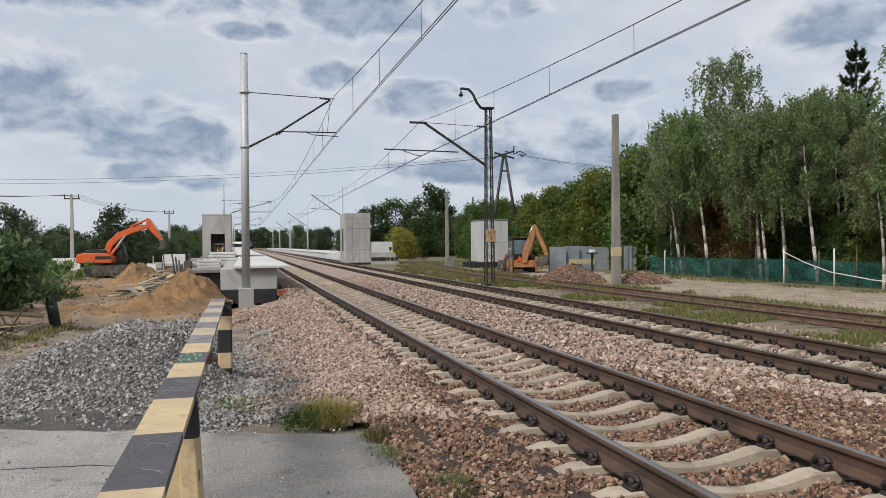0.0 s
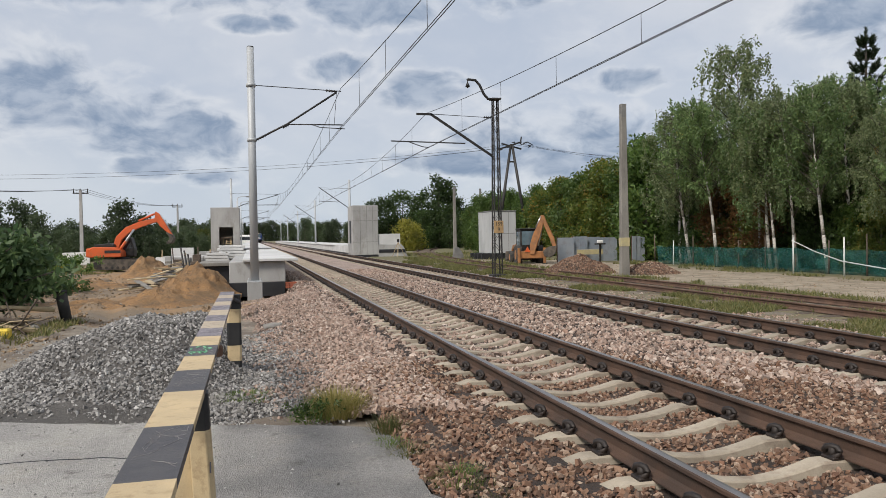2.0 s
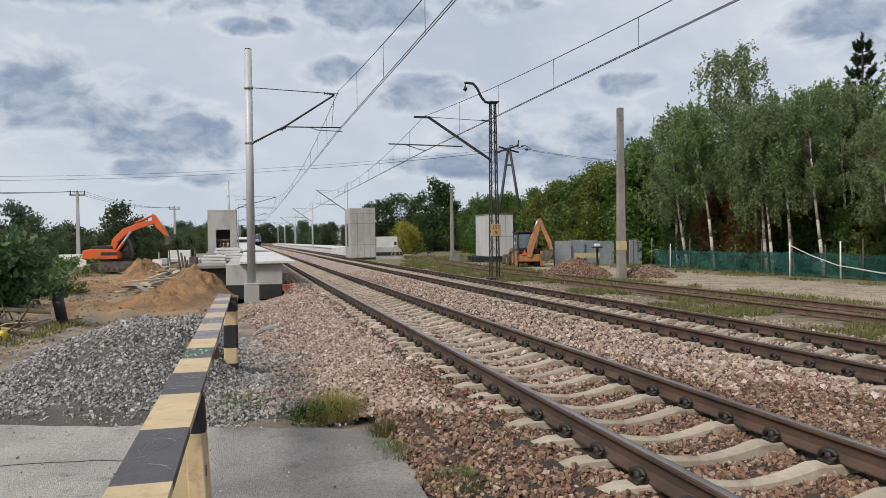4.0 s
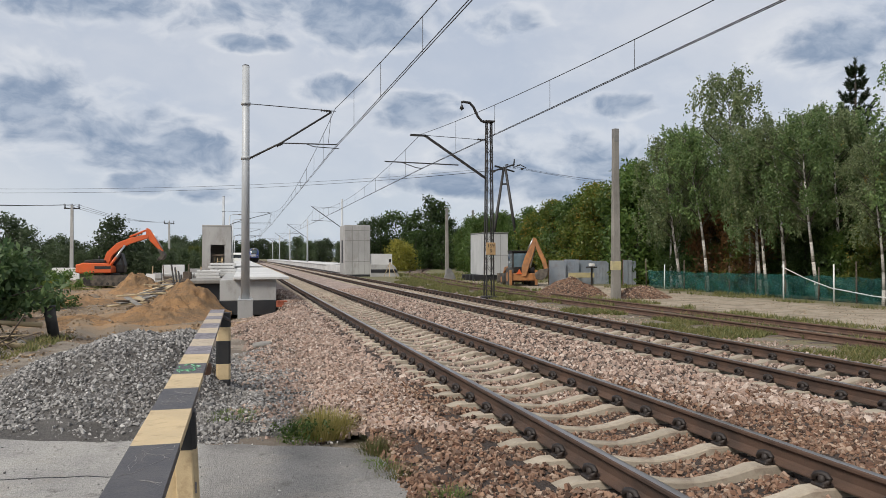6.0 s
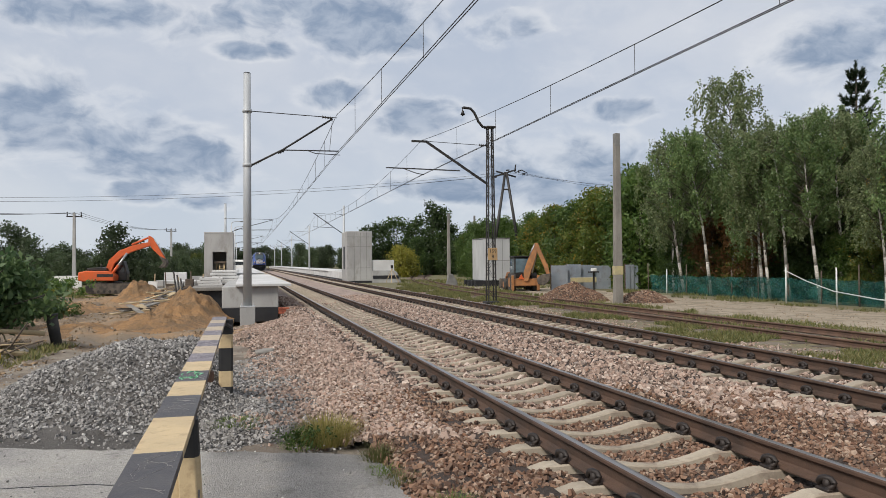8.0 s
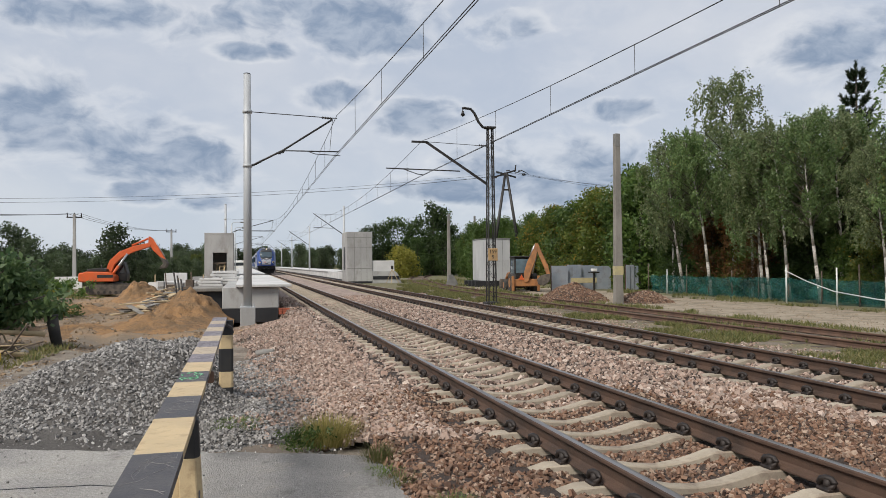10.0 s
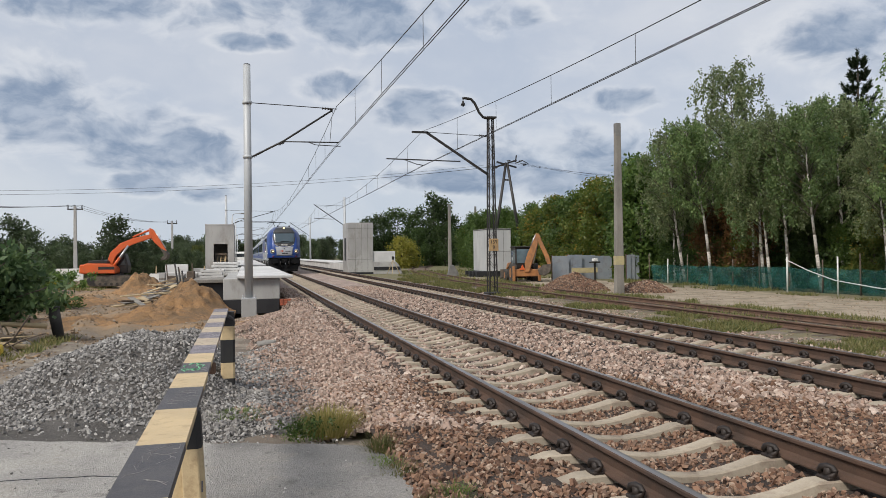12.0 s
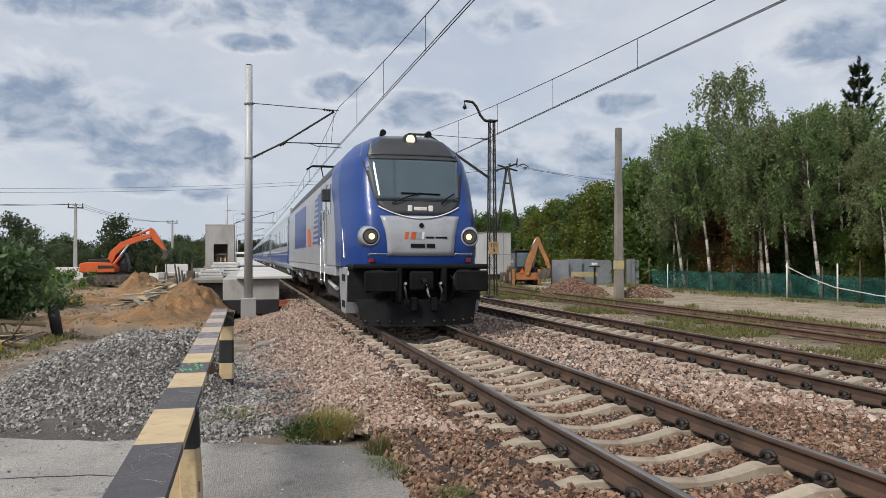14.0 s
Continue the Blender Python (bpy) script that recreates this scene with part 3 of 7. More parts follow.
def scatter_stones():
    rng = np.random.default_rng(11)

    def cover(n, x0, x1, y0, y1, size, height, keep, bias=1.0):
        x = rng.uniform(x0, x1, n)
        y = y0 + (y1 - y0) * rng.uniform(0, 1, n) ** bias
        ok = np.array([keep(a, b) for a, b in zip(x, y)])
        x, y = x[ok], y[ok]
        s = size * rng.uniform(0.55, 1.25, len(x))
        z = np.array([height(a, b) for a, b in zip(x, y)]) + s * rng.uniform(-0.5, 0.6, len(x))
        return np.stack([x, y, z], 1), s

    def on_sleeper(x, y):
        for axis, off in ((T1, 4.4175), (T2, 6.4265)):
            if abs(x - axis) < 1.32:
                ph = (y - off) / 0.6
                d = abs(ph - round(ph)) * 0.6
                if abs(abs(x - axis) - 0.7525) < 0.085:
                    return True
                return d < 0.085
        return False

    def ballast(x, y):
        if on_sleeper(x, y):
            return False
        if y < 7.2:
            return x > 1.1 + 0.25 * wob(0, y, 1.1, 4)
        return x > 0.95 + 0.35 * wob(x, y, 0.6, 4)
    def pinkness(x, y):
        """How much of the loose stone is ballast rather than grey gravel."""
        return smooth(-0.1, 1.15, x + 0.6 * wob(x, y, 0.9, 21) + 0.07 * (y - 10.0))

    def turns(x, y):
        return 8.8 + 2.6 * wob(x, y, 0.5, 12) - (2.6 if x > 4.8 else 0.0)
    p, s = cover(84000, 1.0, 9.6, 3.2, 14.0, 0.0275, bed_height, lambda x, y: ballast(x, y) and y < turns(x, y) + rng.uniform(-1.2, 1.2), 1.15)
    tagged(stones("ballast_stones", p, s, M["stones"], rng, "loose angular brown and pink ballast stones between the sleepers"), category="ballast", kind="stuff")
    p, s = cover(64000, 0.9, 9.8, 4.5, 38, 0.040, bed_height, lambda x, y: ballast(x, y) and y > turns(x, y) - 0.8, 1.75)
    tagged(stones("ballast_stones", p, s, M["pink"], rng, "pale pink ballast stones along the tracks"), category="ballast", kind="stuff")
    p, s = cover(32000, -0.4, 1.9, 7.0, 25.5, 0.029, lambda x, y: max(bed_height(x, y), mound(x, y)), lambda x, y: not (y > 24.4 and x < 0.5) and rng.uniform() < pinkness(x, y) and y > 7.3 - 0.2 * x, 1.35)
    tagged(stones("gravel_stones", p, s, M["pink"], rng, "pinkish grey crushed stone beside the track"), category="gravel", kind="stuff")

    def muddy(x, y):
        """Bare damp earth at the asphalt's edge and round the near post."""
        return wob(x, y, 1.3, 44) + 0.6 * wob(x, y, 3.5, 45) - smooth(7.5, 8.7, y + 0.3 * x) * 1.6 > -0.12
    p, s = cover(52000, -4.6, 1.7, 7.0, 14.5, 0.0245, lambda x, y: max(mound(x, y), bed_height(x, y) if x > -0.1 else -9), lambda x, y: y > 7.25 - 0.33 * x + 0.3 * wob(x, y, 1.5, 7) and mound(x, y) > land(x, y) - 0.04 and rng.uniform() > pinkness(x, y) and (not muddy(x, y) or rng.uniform() < 0.12), 1.1)
    tagged(stones("gravel_stones", p, s, M["grey"], rng, "angular grey crushed stones on the heap"), category="gravel", kind="stuff")
    p, s = cover(9000, 9.3, 11.3, 6, 44, 0.030, lambda x, y: max(land(x, y), bed_height(x, y) if x < 10.05 else -9), lambda x, y: rng.uniform() < smooth(11.4, 9.9, x + 0.7 * wob(x, y, 0.7, 17)), 1.3)
    tagged(stones("ballast_stones", p, s, M["pink"], rng, "ballast stones spilled into the grass beside the track"), category="ballast", kind="stuff")
    p, s = cover(7000, 11.2, 21.0, 8, 46, 0.020, land, lambda x, y: wob(x, y, 0.6, 19) > -0.1 or x < 14.2, 1.2)
    tagged(stones("grit", p, s, M["clod"], rng, "small stones and dirt along the siding and the dirt road"), category="gravel", kind="stuff")
    p, s = cover(1300, -4, 1.3, 3, 8, 0.009, lambda x, y: -0.05, lambda x, y: True)
    tagged(stones("grit", p, s, M["grey"], rng, "small loose stones lying on the asphalt"), category="gravel", kind="stuff")


scatter_stones()


# ---- railway tracks ----
def rail_profile():
    half = [(0.075, 0.0), (0.075, 0.012), (0.022, 0.03), (0.009, 0.05), (0.009, 0.115), (0.03, 0.13), (0.0365, 0.138), (0.0365, 0.158), (0.03, 0.169), (0.016, 0.172)]
    return half + [(-x, z) for x, z in reversed(half)]


def rail(axis_x, z, y0, y1, parent, body, head, curve=None, scale=1.0):
    prof = [(x * scale, h * scale) for x, h in rail_profile()]
    ys = [y0, y1] if curve is None else [y0 + (y1 - y0) * i / 60 for i in range(61)]
    b = bmesh.new()
    rings = []
    for y in ys:
        off = axis_x if curve is None else curve(y) + axis_x
        rings.append([b.verts.new((off + x, y, z + h)) for x, h in prof])
    n = len(prof)
    for r, s in zip(rings, rings[1:]):
        for i in range(n):
            f = b.faces.new((r[i], s[i], s[(i + 1) % n], r[(i + 1) % n]))
            f.material_index = 1 if 8 <= i <= 10 else 0
            f.smooth = False
    b.faces.new(rings[0])
    b.faces.new(rings[-1][::-1])
    bmesh.ops.recalc_face_normals(b, faces=b.faces)
    return part("rail", b, [body, head], parent)


def sleeper_mesh():
    """A prestressed sleeper: high at the rail seats, dipped and narrow in the middle."""
    b = bmesh.new()
    rings = []
    for x in (-1.30, -1.26, -1.0, -0.75, -0.5, -0.35, -0.2, 0.0, 0.2, 0.35, 0.5, 0.75, 1.0, 1.26, 1.30):
        a = abs(x)
        top = 0.0 if 0.5 <= a <= 1.0 else (-0.08 * (1 - (a / 0.5) ** 1.7) if a < 0.5 else -0.075 * (a - 1.0) / 0.3)
        w = 0.057 + 0.026 * min(1, a / 0.6)
        rings.append([b.verts.new((x, s * k, top - d)) for s, k, d in ((-1, w + 0.02, 0.20), (-1, w, 0.012), (-1, w - 0.012, 0.0), (1, w - 0.012, 0.0), (1, w, 0.012), (1, w + 0.02, 0.20))])
    for r, s in zip(rings, rings[1:]):
        for i in range(6):
            b.faces.new((r[i], r[(i + 1) % 6], s[(i + 1) % 6], s[i]))
    b.faces.new(rings[0][::-1])
    b.faces.new(rings[-1])
    bmesh.ops.recalc_face_normals(b, faces=b.faces)
    return b


def clip_mesh():
    """A sprung clip with its bolt: a coil loop over a shoulder."""
    b = bmesh.new()
    loop = [(0.0, -0.055 + 0.055 * (1 - math.cos(a)), 0.045 + 0.042 * math.sin(a)) for a in [math.pi * (k / 9.0) * 1.9 - 0.5 for k in range(10)]]
    tube([(0.02 * math.sin(i), y, z) for i, (_, y, z) in enumerate(loop)], 0.023, 7, b)
    box((-0.05, -0.065, -0.012), (0.045, 0.065, 0.022), 0.008, b)
    rod((-0.005, 0, 0), (-0.005, 0, 0.08), 0.032, seg=8, bm=b)
    return b


def main_track(axis, off, far_mesh):
    track = thing("railway_track", "standard gauge track with pale concrete sleepers and rusty rails", "railway track", "main line tracks")
    for s in (-1, 1):
        rail(axis + s * GAUGE / 2, 0.0, -12.0, FAR, track, M["rust"], M["shine"])
    proto, clip = mesh_of("sleeper", sleeper_mesh(), M["sleeper"]), mesh_of("fastening", clip_mesh(), M["clip"])
    rng = random.Random(int(axis * 10))
    far_v, far_f, clip_v, clip_f = [], [], [], []
    pv = np.array([v.co[:] for v in proto.vertices])
    pf = np.array([list(p.vertices) for p in proto.polygons if len(p.vertices) == 4])
    n0 = -26
    for i in range(n0, 420):
        y = off + 0.6 * i
        if y < 74:
            o = new("sleeper", proto)
            o.parent = track
            o.location = (axis + rng.uniform(-0.015, 0.015), y, 0.0)
            o.rotation_euler[2] = rng.uniform(-0.008, 0.008)
            if y < 29:
                for s in (-1, 1):
                    for t in (-1, 1):
                        c = new("fastening", clip)
                        c.parent = o
                        c.location = (s * GAUGE / 2 + t * 0.11, 0, 0.0)
                        c.scale = (1.0, 1.0, 1.0)
                        c.rotation_euler[2] = 0 if t > 0 else math.pi
            elif y < 74:
                for s in (-1, 1):
                    for t in (-1, 1):
                        k = len(clip_v) * 8
                        x = axis + s * GAUGE / 2 + t * 0.105
                        clip_v.append([(x + a * 0.04, y + b * 0.055, c * 0.08) for a in (-1, 1) for b in (-1, 1) for c in (0, 1)])
                        clip_f += [(k, k + 1, k + 3, k + 2), (k + 4, k + 6, k + 7, k + 5), (k, k + 4, k + 5, k + 1), (k + 2, k + 3, k + 7, k + 6), (k + 1, k + 5, k + 7, k + 3)]
        else:
            far_f.append(pf + len(far_v) * len(pv))
            far_v.append(pv + np.array((axis, y, 0.0)))
    tagged(soup("far_sleepers", np.concatenate(far_v), np.concatenate(far_f), M["sleeper"], track), kind="stuff")
    tagged(soup("far_fastenings", np.array(clip_v).reshape(-1, 3), clip_f, M["clip"], track), kind="stuff")


main_track(T1, 4.4175, 1)
main_track(T2, 6.4265, 2)


def siding():
    track = thing("siding_track", "rusty overgrown siding with old timber sleepers", "railway track")
    for s in (-1, 1):
        rail(s * GAUGE / 2, -0.14, -4.0, 150.0, track, M["rust_old"], M["rust_old"], siding_x, 0.9)
    proto = mesh_of("sleeper", box((-1.25, -0.12, -0.2), (1.25, 0.12, 0.0), 0.012), M["wood_old"])
    for i in range(150):
        y = 4 + 0.68 * i
        o = new("sleeper", proto)
        o.parent = track
        o.location = (siding_x(y), y, -0.145)
        o.rotation_euler[2] = -math.atan(0.0042 * max(0, y - 27))


siding()


# ---- striped barrier ----
def barrier():
    rail_ = thing("striped_barrier", "cream and black striped steel barrier with scratched worn paint", "barrier")
    x0, x1, top = -0.385, -0.215, 0.95
    cuts = [1.2, 1.72, 2.22, 2.86, 3.50, 4.06, 4.55, 4.98, 5.45, 5.95, 6.45, 6.95, 7.45, 7.95, 8.45, 8.95, 9.40, 10.02]
    for i, (a, b) in enumerate(zip(cuts, cuts[1:])):
        # a channel section, open below: top plate and two lips
        bm = prism([(x0, top), (x1, top), (x1, top - 0.032), (x1 - 0.012, top - 0.032), (x1 - 0.012, top - 0.012), (x0 + 0.012, top - 0.012), (x0 + 0.012, top - 0.032), (x0, top - 0.032)], a, b, "y")
        seg = part("beam_stripe", bm, (M["cream"] if i < 8 else M["cream_worn"]) if i % 2 else (M["blackpaint"] if i < 7 else M["black_worn"]), rail_, "cream stripe" if i % 2 else "black stripe")
        if i % 2 == 0 and a < 4.6:
            rng = random.Random(i)
            sc = bmesh.new()
            for _ in range(11):
                p = [rng.uniform(x0 + 0.03, x1 - 0.03), rng.uniform(a + 0.06, b - 0.06)]
                d = rng.uniform(0, 6.28)
                pts = []
                for k in range(6):
                    pts.append((min(x1 - 0.015, max(x0 + 0.015, p[0])), min(b - 0.02, max(a + 0.02, p[1])), top + 0.001))
                    d += rng.uniform(-0.7, 0.7)
                    p = [p[0] + 0.022 * math.cos(d), p[1] + 0.03 * math.sin(d)]
                tube(pts, 0.0006, 4, sc)
            part("scribble", sc, M["chalk"], seg, "pale scratched scribbles")
        if i == 6:
            gm = bmesh.new()
            rng = random.Random(5)
            for _ in range(14):
                px, py = rng.uniform(x0 + 0.02, x1 - 0.04), rng.uniform(a + 0.04, b - 0.08)
                tube([(px, py, top + 0.001), (px + rng.uniform(-0.02, 0.02), py + 0.04, top + 0.001), (px + rng.uniform(-0.01, 0.03), py + 0.06, top + 0.001)], 0.004, 4, gm)
            part("paint_marks", gm, M["graffiti"], seg, "small green paint marks")
    for y, flip in ((3.62, 1), (9.92, 0)):
        # posts of two channels, banded black and cream
        bands = [(0.875, 0.70, "cream"), (0.70, 0.44, "blackpaint"), (0.44, -0.02, "cream"), (-0.02, -0.06, "blackpaint")] if flip else [(0.917, 0.735, "blackpaint"), (0.735, 0.56, "cream"), (0.56, 0.27, "blackpaint"), (0.27, 0.07, "cream"), (0.07, -0.14, "blackpaint")]
        if flip:
            bands = [(0.917, 0.745, "blackpaint"), (0.745, -0.06, "cream")]
        px = -0.222 if flip else -0.225
        for hi, lo, mname in bands:
            if flip:
                bm = prism([(px - 0.13, y), (px - 0.035, y), (px - 0.035, y - 0.035), (px + 0.04, y - 0.045), (px + 0.06, y - 0.02), (px + 0.06, y + 0.05), (px - 0.13, y + 0.05)], lo, hi, "z", 0.004)
            else:
                bm = prism([(px - 0.088, y - 0.05), (px - 0.066, y - 0.07), (px + 0.066, y - 0.07), (px + 0.088, y - 0.05), (px + 0.088, y + 0.07), (px - 0.088, y + 0.07)], lo, hi, "z", 0.004)
            if flip:
                for v in bm.verts:
                    v.co.x += (0.917 - v.co.z) * 0.05 - 0.045
            part("post_band", bm, M["post_black"] if mname == "blackpaint" else M[mname], rail_, "black band" if mname == "blackpaint" else "cream band")
        if flip:
            tx = bpy.data.curves.new("digit", "FONT")
            tx.body, tx.size, tx.extrude = "1", 0.075, 0.001
            o = new("digit", tx)
            o.data.materials.append(M["blackpaint"])
            o.parent = rail_
            o.matrix_basis = Matrix.Translation((px + 0.004, y - 0.049, 0.55)) @ pose(0, 0, 0, 90)
    part("end_strap", tube([(x1 + 0.0, 9.7, 0.88), (x1 + 0.05, 9.86, 0.83), (x1 + 0.07, 9.9, 0.76)], 0.02, 8), M["blackpaint"], rail_)
    part("mid_bracket", box((x1 - 0.16, 5.45, 0.80), (x1 + 0.01, 5.53, 0.876), 0.01), M["rust_old"], rail_, "rusty bracket")


M["chalk"] = mat("chalky_scratch", (0.36, 0.34, 0.33), (0.24, 0.23, 0.22), 20.0, 0.8)
M["cream_worn"] = mat("faded_cream_paint", (0.46, 0.38, 0.27), (0.40, 0.33, 0.25), 7.0, 0.7, 0, 70.0, 0.2, 0.15, stain=(0.24, 0.18, 0.14), amount=0.7)
M["black_worn"] = mat("faded_black_paint", (0.20, 0.18, 0.20), (0.12, 0.11, 0.125), 9.0, 0.7, 0, 70.0, 0.3, 0.2, stain=(0.42, 0.38, 0.36), amount=0.8)
M["post_black"] = mat("black_post_paint", (0.014, 0.014, 0.015), (0.022, 0.021, 0.02), 5.0, 0.6, 0, 60.0, 0.2, 0.1)
M["graffiti"] = mat("green_paint_marks", (0.16, 0.42, 0.22), (0.22, 0.48, 0.3), 8.0, 0.6)
barrier()


# ---- overhead line ----
def insulator(p0, p1, bm, r=0.055, n=4):
    p0, p1 = Vector(p0), Vector(p1)
    for k in range(n):
        a, b = p0.lerp(p1, (k + 0.15) / n), p0.lerp(p1, (k + 0.6) / n)
        rod(a, b, r, r * 0.45, 10, bm)
    return rod(p0, p1, r * 0.4, seg=8, bm=bm)


def tube_mast(x, y, tip_x, h=7.85, base=-0.16, side=1):
    """A round galvanised mast with a bracket arm that holds the wires."""
    mast = thing("catenary_mast", "grey galvanised tubular mast with a bracket arm on a concrete base", "catenary mast", "platform side masts")
    part("pole", rod((x, y, base + 0.42), (x, y, h), 0.135, 0.115, 20), M["galv"], mast)
    part("cap", rod((x, y, h), (x, y, h + 0.03), 0.12, 0.09, 20), M["black"], mast)
    fl = box((x - 0.24, y - 0.24, base + 0.40), (x + 0.24, y + 0.24, base + 0.435), 0.006)
    flange = part("flange", fl, M["galv"], mast)
    for a in (-1, 1):
        for b in (-1, 1):
            part("bolt", rod((x + a * 0.19, y + b * 0.19, base + 0.4), (x + a * 0.19, y + b * 0.19, base + 0.52), 0.022, seg=6), M["galv"], flange)
    part("foundation", box((x - 0.24, y - 0.24, base - 0.3), (x + 0.24, y + 0.24, base + 0.40), 0.015), M["conc"], mast, "pale concrete block")
    s = 1 if tip_x > x else -1
    xs = x + s * 0.13
    arm = bmesh.new()
    tube([(xs, y, 4.85), (x + s * 1.15, y, 5.40), (tip_x - s * 0.1, y, 6.48)], 0.032, 8, arm)
    part("bracket_tube", arm, M["black"], mast, "dark strut")
    part("insulators", insulator((xs + s * 0.05, y, 4.87), (xs + s * 0.33, y, 5.02), insulator((xs + s * 0.85, y, 5.27), (xs + s * 1.05, y, 5.36), bmesh.new())), M["black"], mast)
    part("top_stay", insulator((tip_x - s * 0.45, y, 6.53), (tip_x - s * 0.1, y, 6.5), rod((xs, y, 6.62), (tip_x + s * 0.05, y, 6.52), 0.014, seg=6)), M["wire"], mast)
    part("registration_tube", rod((x + s * 1.1, y, 5.38), (tip_x + s * 0.1, y, 5.40), 0.02, seg=8), M["black"], mast)
    part("steady_arm", tube([(x + s * 1.9, y, 5.40), (x + s * 2.2, y, 5.30), (tip_x + s * 0.15, y, 5.27)], 0.014, 6), M["black"], mast)
    part("hanger", rod((tip_x - s * 0.1, y, 6.5), (tip_x - s * 0.2, y, 5.40), 0.008, seg=5), M["wire"], mast)
    for z in (4.85, 6.62):
        part("clamp", rod((x, y, z - 0.05), (x, y, z + 0.05), 0.15, seg=20), M["galv"], mast)
    return mast


tube_mast(0.11, 25.0, 2.98)
for yy, hh in ((84.0, 8.2), (133.0, 8.2), (180.0, 8.0), (229.0, 8.0)):
    tube_mast(-1.93 if yy < 120 else -2.1, yy, 3.15 if yy < 100 else 3.2, hh, 0.4)


def lattice_mast(x, y):
    """An old black lattice mast with a swan-neck bell arm and a stepped bracket."""
    mast = thing("lattice_mast", "black riveted lattice mast with a swan neck and kilometre plate", "catenary mast")
    part("footing", box((x - 0.30, y - 0.28, -0.5), (x + 0.30, y + 0.28, -0.02), 0.03), M["black"], mast, "black tarred concrete foot")
    h = 7.35
    for a in (-1, 1):
        for b in (-1, 1):
            part("leg", bar((x + a * 0.165, y + b * 0.17, -0.02), (x + a * 0.10, y + b * 0.10, h), 0.045, 0.045), M["black"], mast)
    n = 17
    for k in range(n):
        z0, z1 = 0.1 + (h - 0.3) * k / n, 0.1 + (h - 0.3) * (k + 1) / n
        w0, w1 = 0.165 - 0.065 * k / n, 0.165 - 0.065 * (k + 1) / n
        for b in (-1, 1):
            s = 1 if k % 2 else -1
            part("brace", bar((x - s * w0, y + b * (w0 - 0.02), z0), (x + s * w1, y + b * (w1 - 0.02), z1), 0.03, 0.012), M["black"], mast)
        for a in (-1, 1):
            s = 1 if k % 2 else -1
            part("brace", bar((x + a * w0, y - s * (w0 - 0.02), z0), (x + a * w1, y + s * (w1 - 0.02), z1), 0.012, 0.03), M["black"], mast)
    part("head_plate", box((x - 0.2, y - 0.2, h), (x + 0.22, y + 0.2, h + 0.07), 0.01), M["black"], mast)
    part("swan_neck", tube([(x - 0.05, y, h + 0.02), (x - 0.32, y, h + 0.05), (x - 0.5, y, h + 0.25), (x - 0.68, y, h + 0.62), (x - 0.85, y, h + 0.80), (x - 1.15, y, h + 0.83), (x - 1.22, y, h + 0.80)], 0.055, 10), M["black"], mast)
    bell = bmesh.new()
    rod((x - 1.2, y, h + 0.83), (x - 1.2, y, h + 0.68), 0.02, seg=6, bm=bell)
    rod((x - 1.2, y, h + 0.70), (x - 1.2, y, h + 0.52), 0.03, 0.10, 10, bell)
    rod((x - 1.2, y, h + 0.52), (x - 1.2, y, h + 0.46), 0.05, 0.02, 8, bell)
    part("pulley_hook", bell, M["black"], mast)
    arm = bmesh.new()
    bar((x - 0.15, y, 4.98), (x - 2.8, y, 6.68), 0.09, 0.09, arm)
    bar((x - 2.75, y, 6.68), (x - 3.42, y, 6.68), 0.09, 0.08, arm)
    part("bracket_beam", arm, M["black"], mast)
    part("insulators", insulator((x - 0.32, y, 5.09), (x - 0.12, y, 4.97), insulator((x - 0.5, y, 6.62), (x - 0.15, y, 6.6), bmesh.new())), M["black"], mast)
    part("top_stay", rod((x - 3.0, y, 6.70), (x - 0.15, y, 6.60), 0.012, seg=6), M["wire"], mast)
    part("registration_tube", bar((x - 1.35, y, 5.50), (x - 4.5, y, 5.55), 0.045, 0.045), M["black"], mast)
    part("steady_arm", tube([(x - 3.8, y, 5.54), (x - 3.2, y, 5.34), (x - 2.9, y, 5.30)], 0.018, 6), M["black"], mast)
    plate = part("kilometre_plate", box((x - 0.22, y - 0.29, 1.72), (x + 0.20, y - 0.27, 2.24), 0.01), M["plate"], mast, "cream plate with black numbers")
    for body, z in (("159", 2.03), ("9", 1.80)):
        tx = bpy.data.curves.new("digits", "FONT")
        tx.body, tx.size, tx.extrude, tx.align_x = body, 0.22, 0.002, "CENTER"
        o = new("digits", tx)
        o.data.materials.append(M["black"])
        o.parent = plate
        o.matrix_basis = Matrix.Translation((x - 0.01, y - 0.295, z)) @ pose(0, 0, 0, 90)


M["plate"] = mat("ochre_plate", (0.42, 0.27, 0.12), (0.34, 0.22, 0.11), 4.0, 0.7)
lattice_mast(10.14, 30.04)


def concrete_mast(x, y, h, arm_x, base=-0.2):
    mast = thing("concrete_mast", "slim grey mast with a long diagonal bracket over the track", "catenary mast", "far masts")
    part("pole", rod((x, y, base), (x, y, h), 0.15, 0.11, 14), M["galv"], mast)
    arm = tube([(x, y, 4.7), (x * 0.5 + arm_x * 0.5, y, 5.82), (arm_x, y, 6.95)], 0.045, 6)
    part("bracket_tube", arm, M["black"], mast)
    part("stay", rod((x, y, 6.8), (arm_x, y, 6.9), 0.015, seg=5), M["wire"], mast)
    part("registration_tube", rod((x - 1.1, y, 5.4), (arm_x, y, 5.5), 0.025, seg=6), M["black"], mast)


for yy in (78.6, 121.7, 167.4, 213.7, 262.0):
    concrete_mast(10.2, yy, 7.75, 7.0)


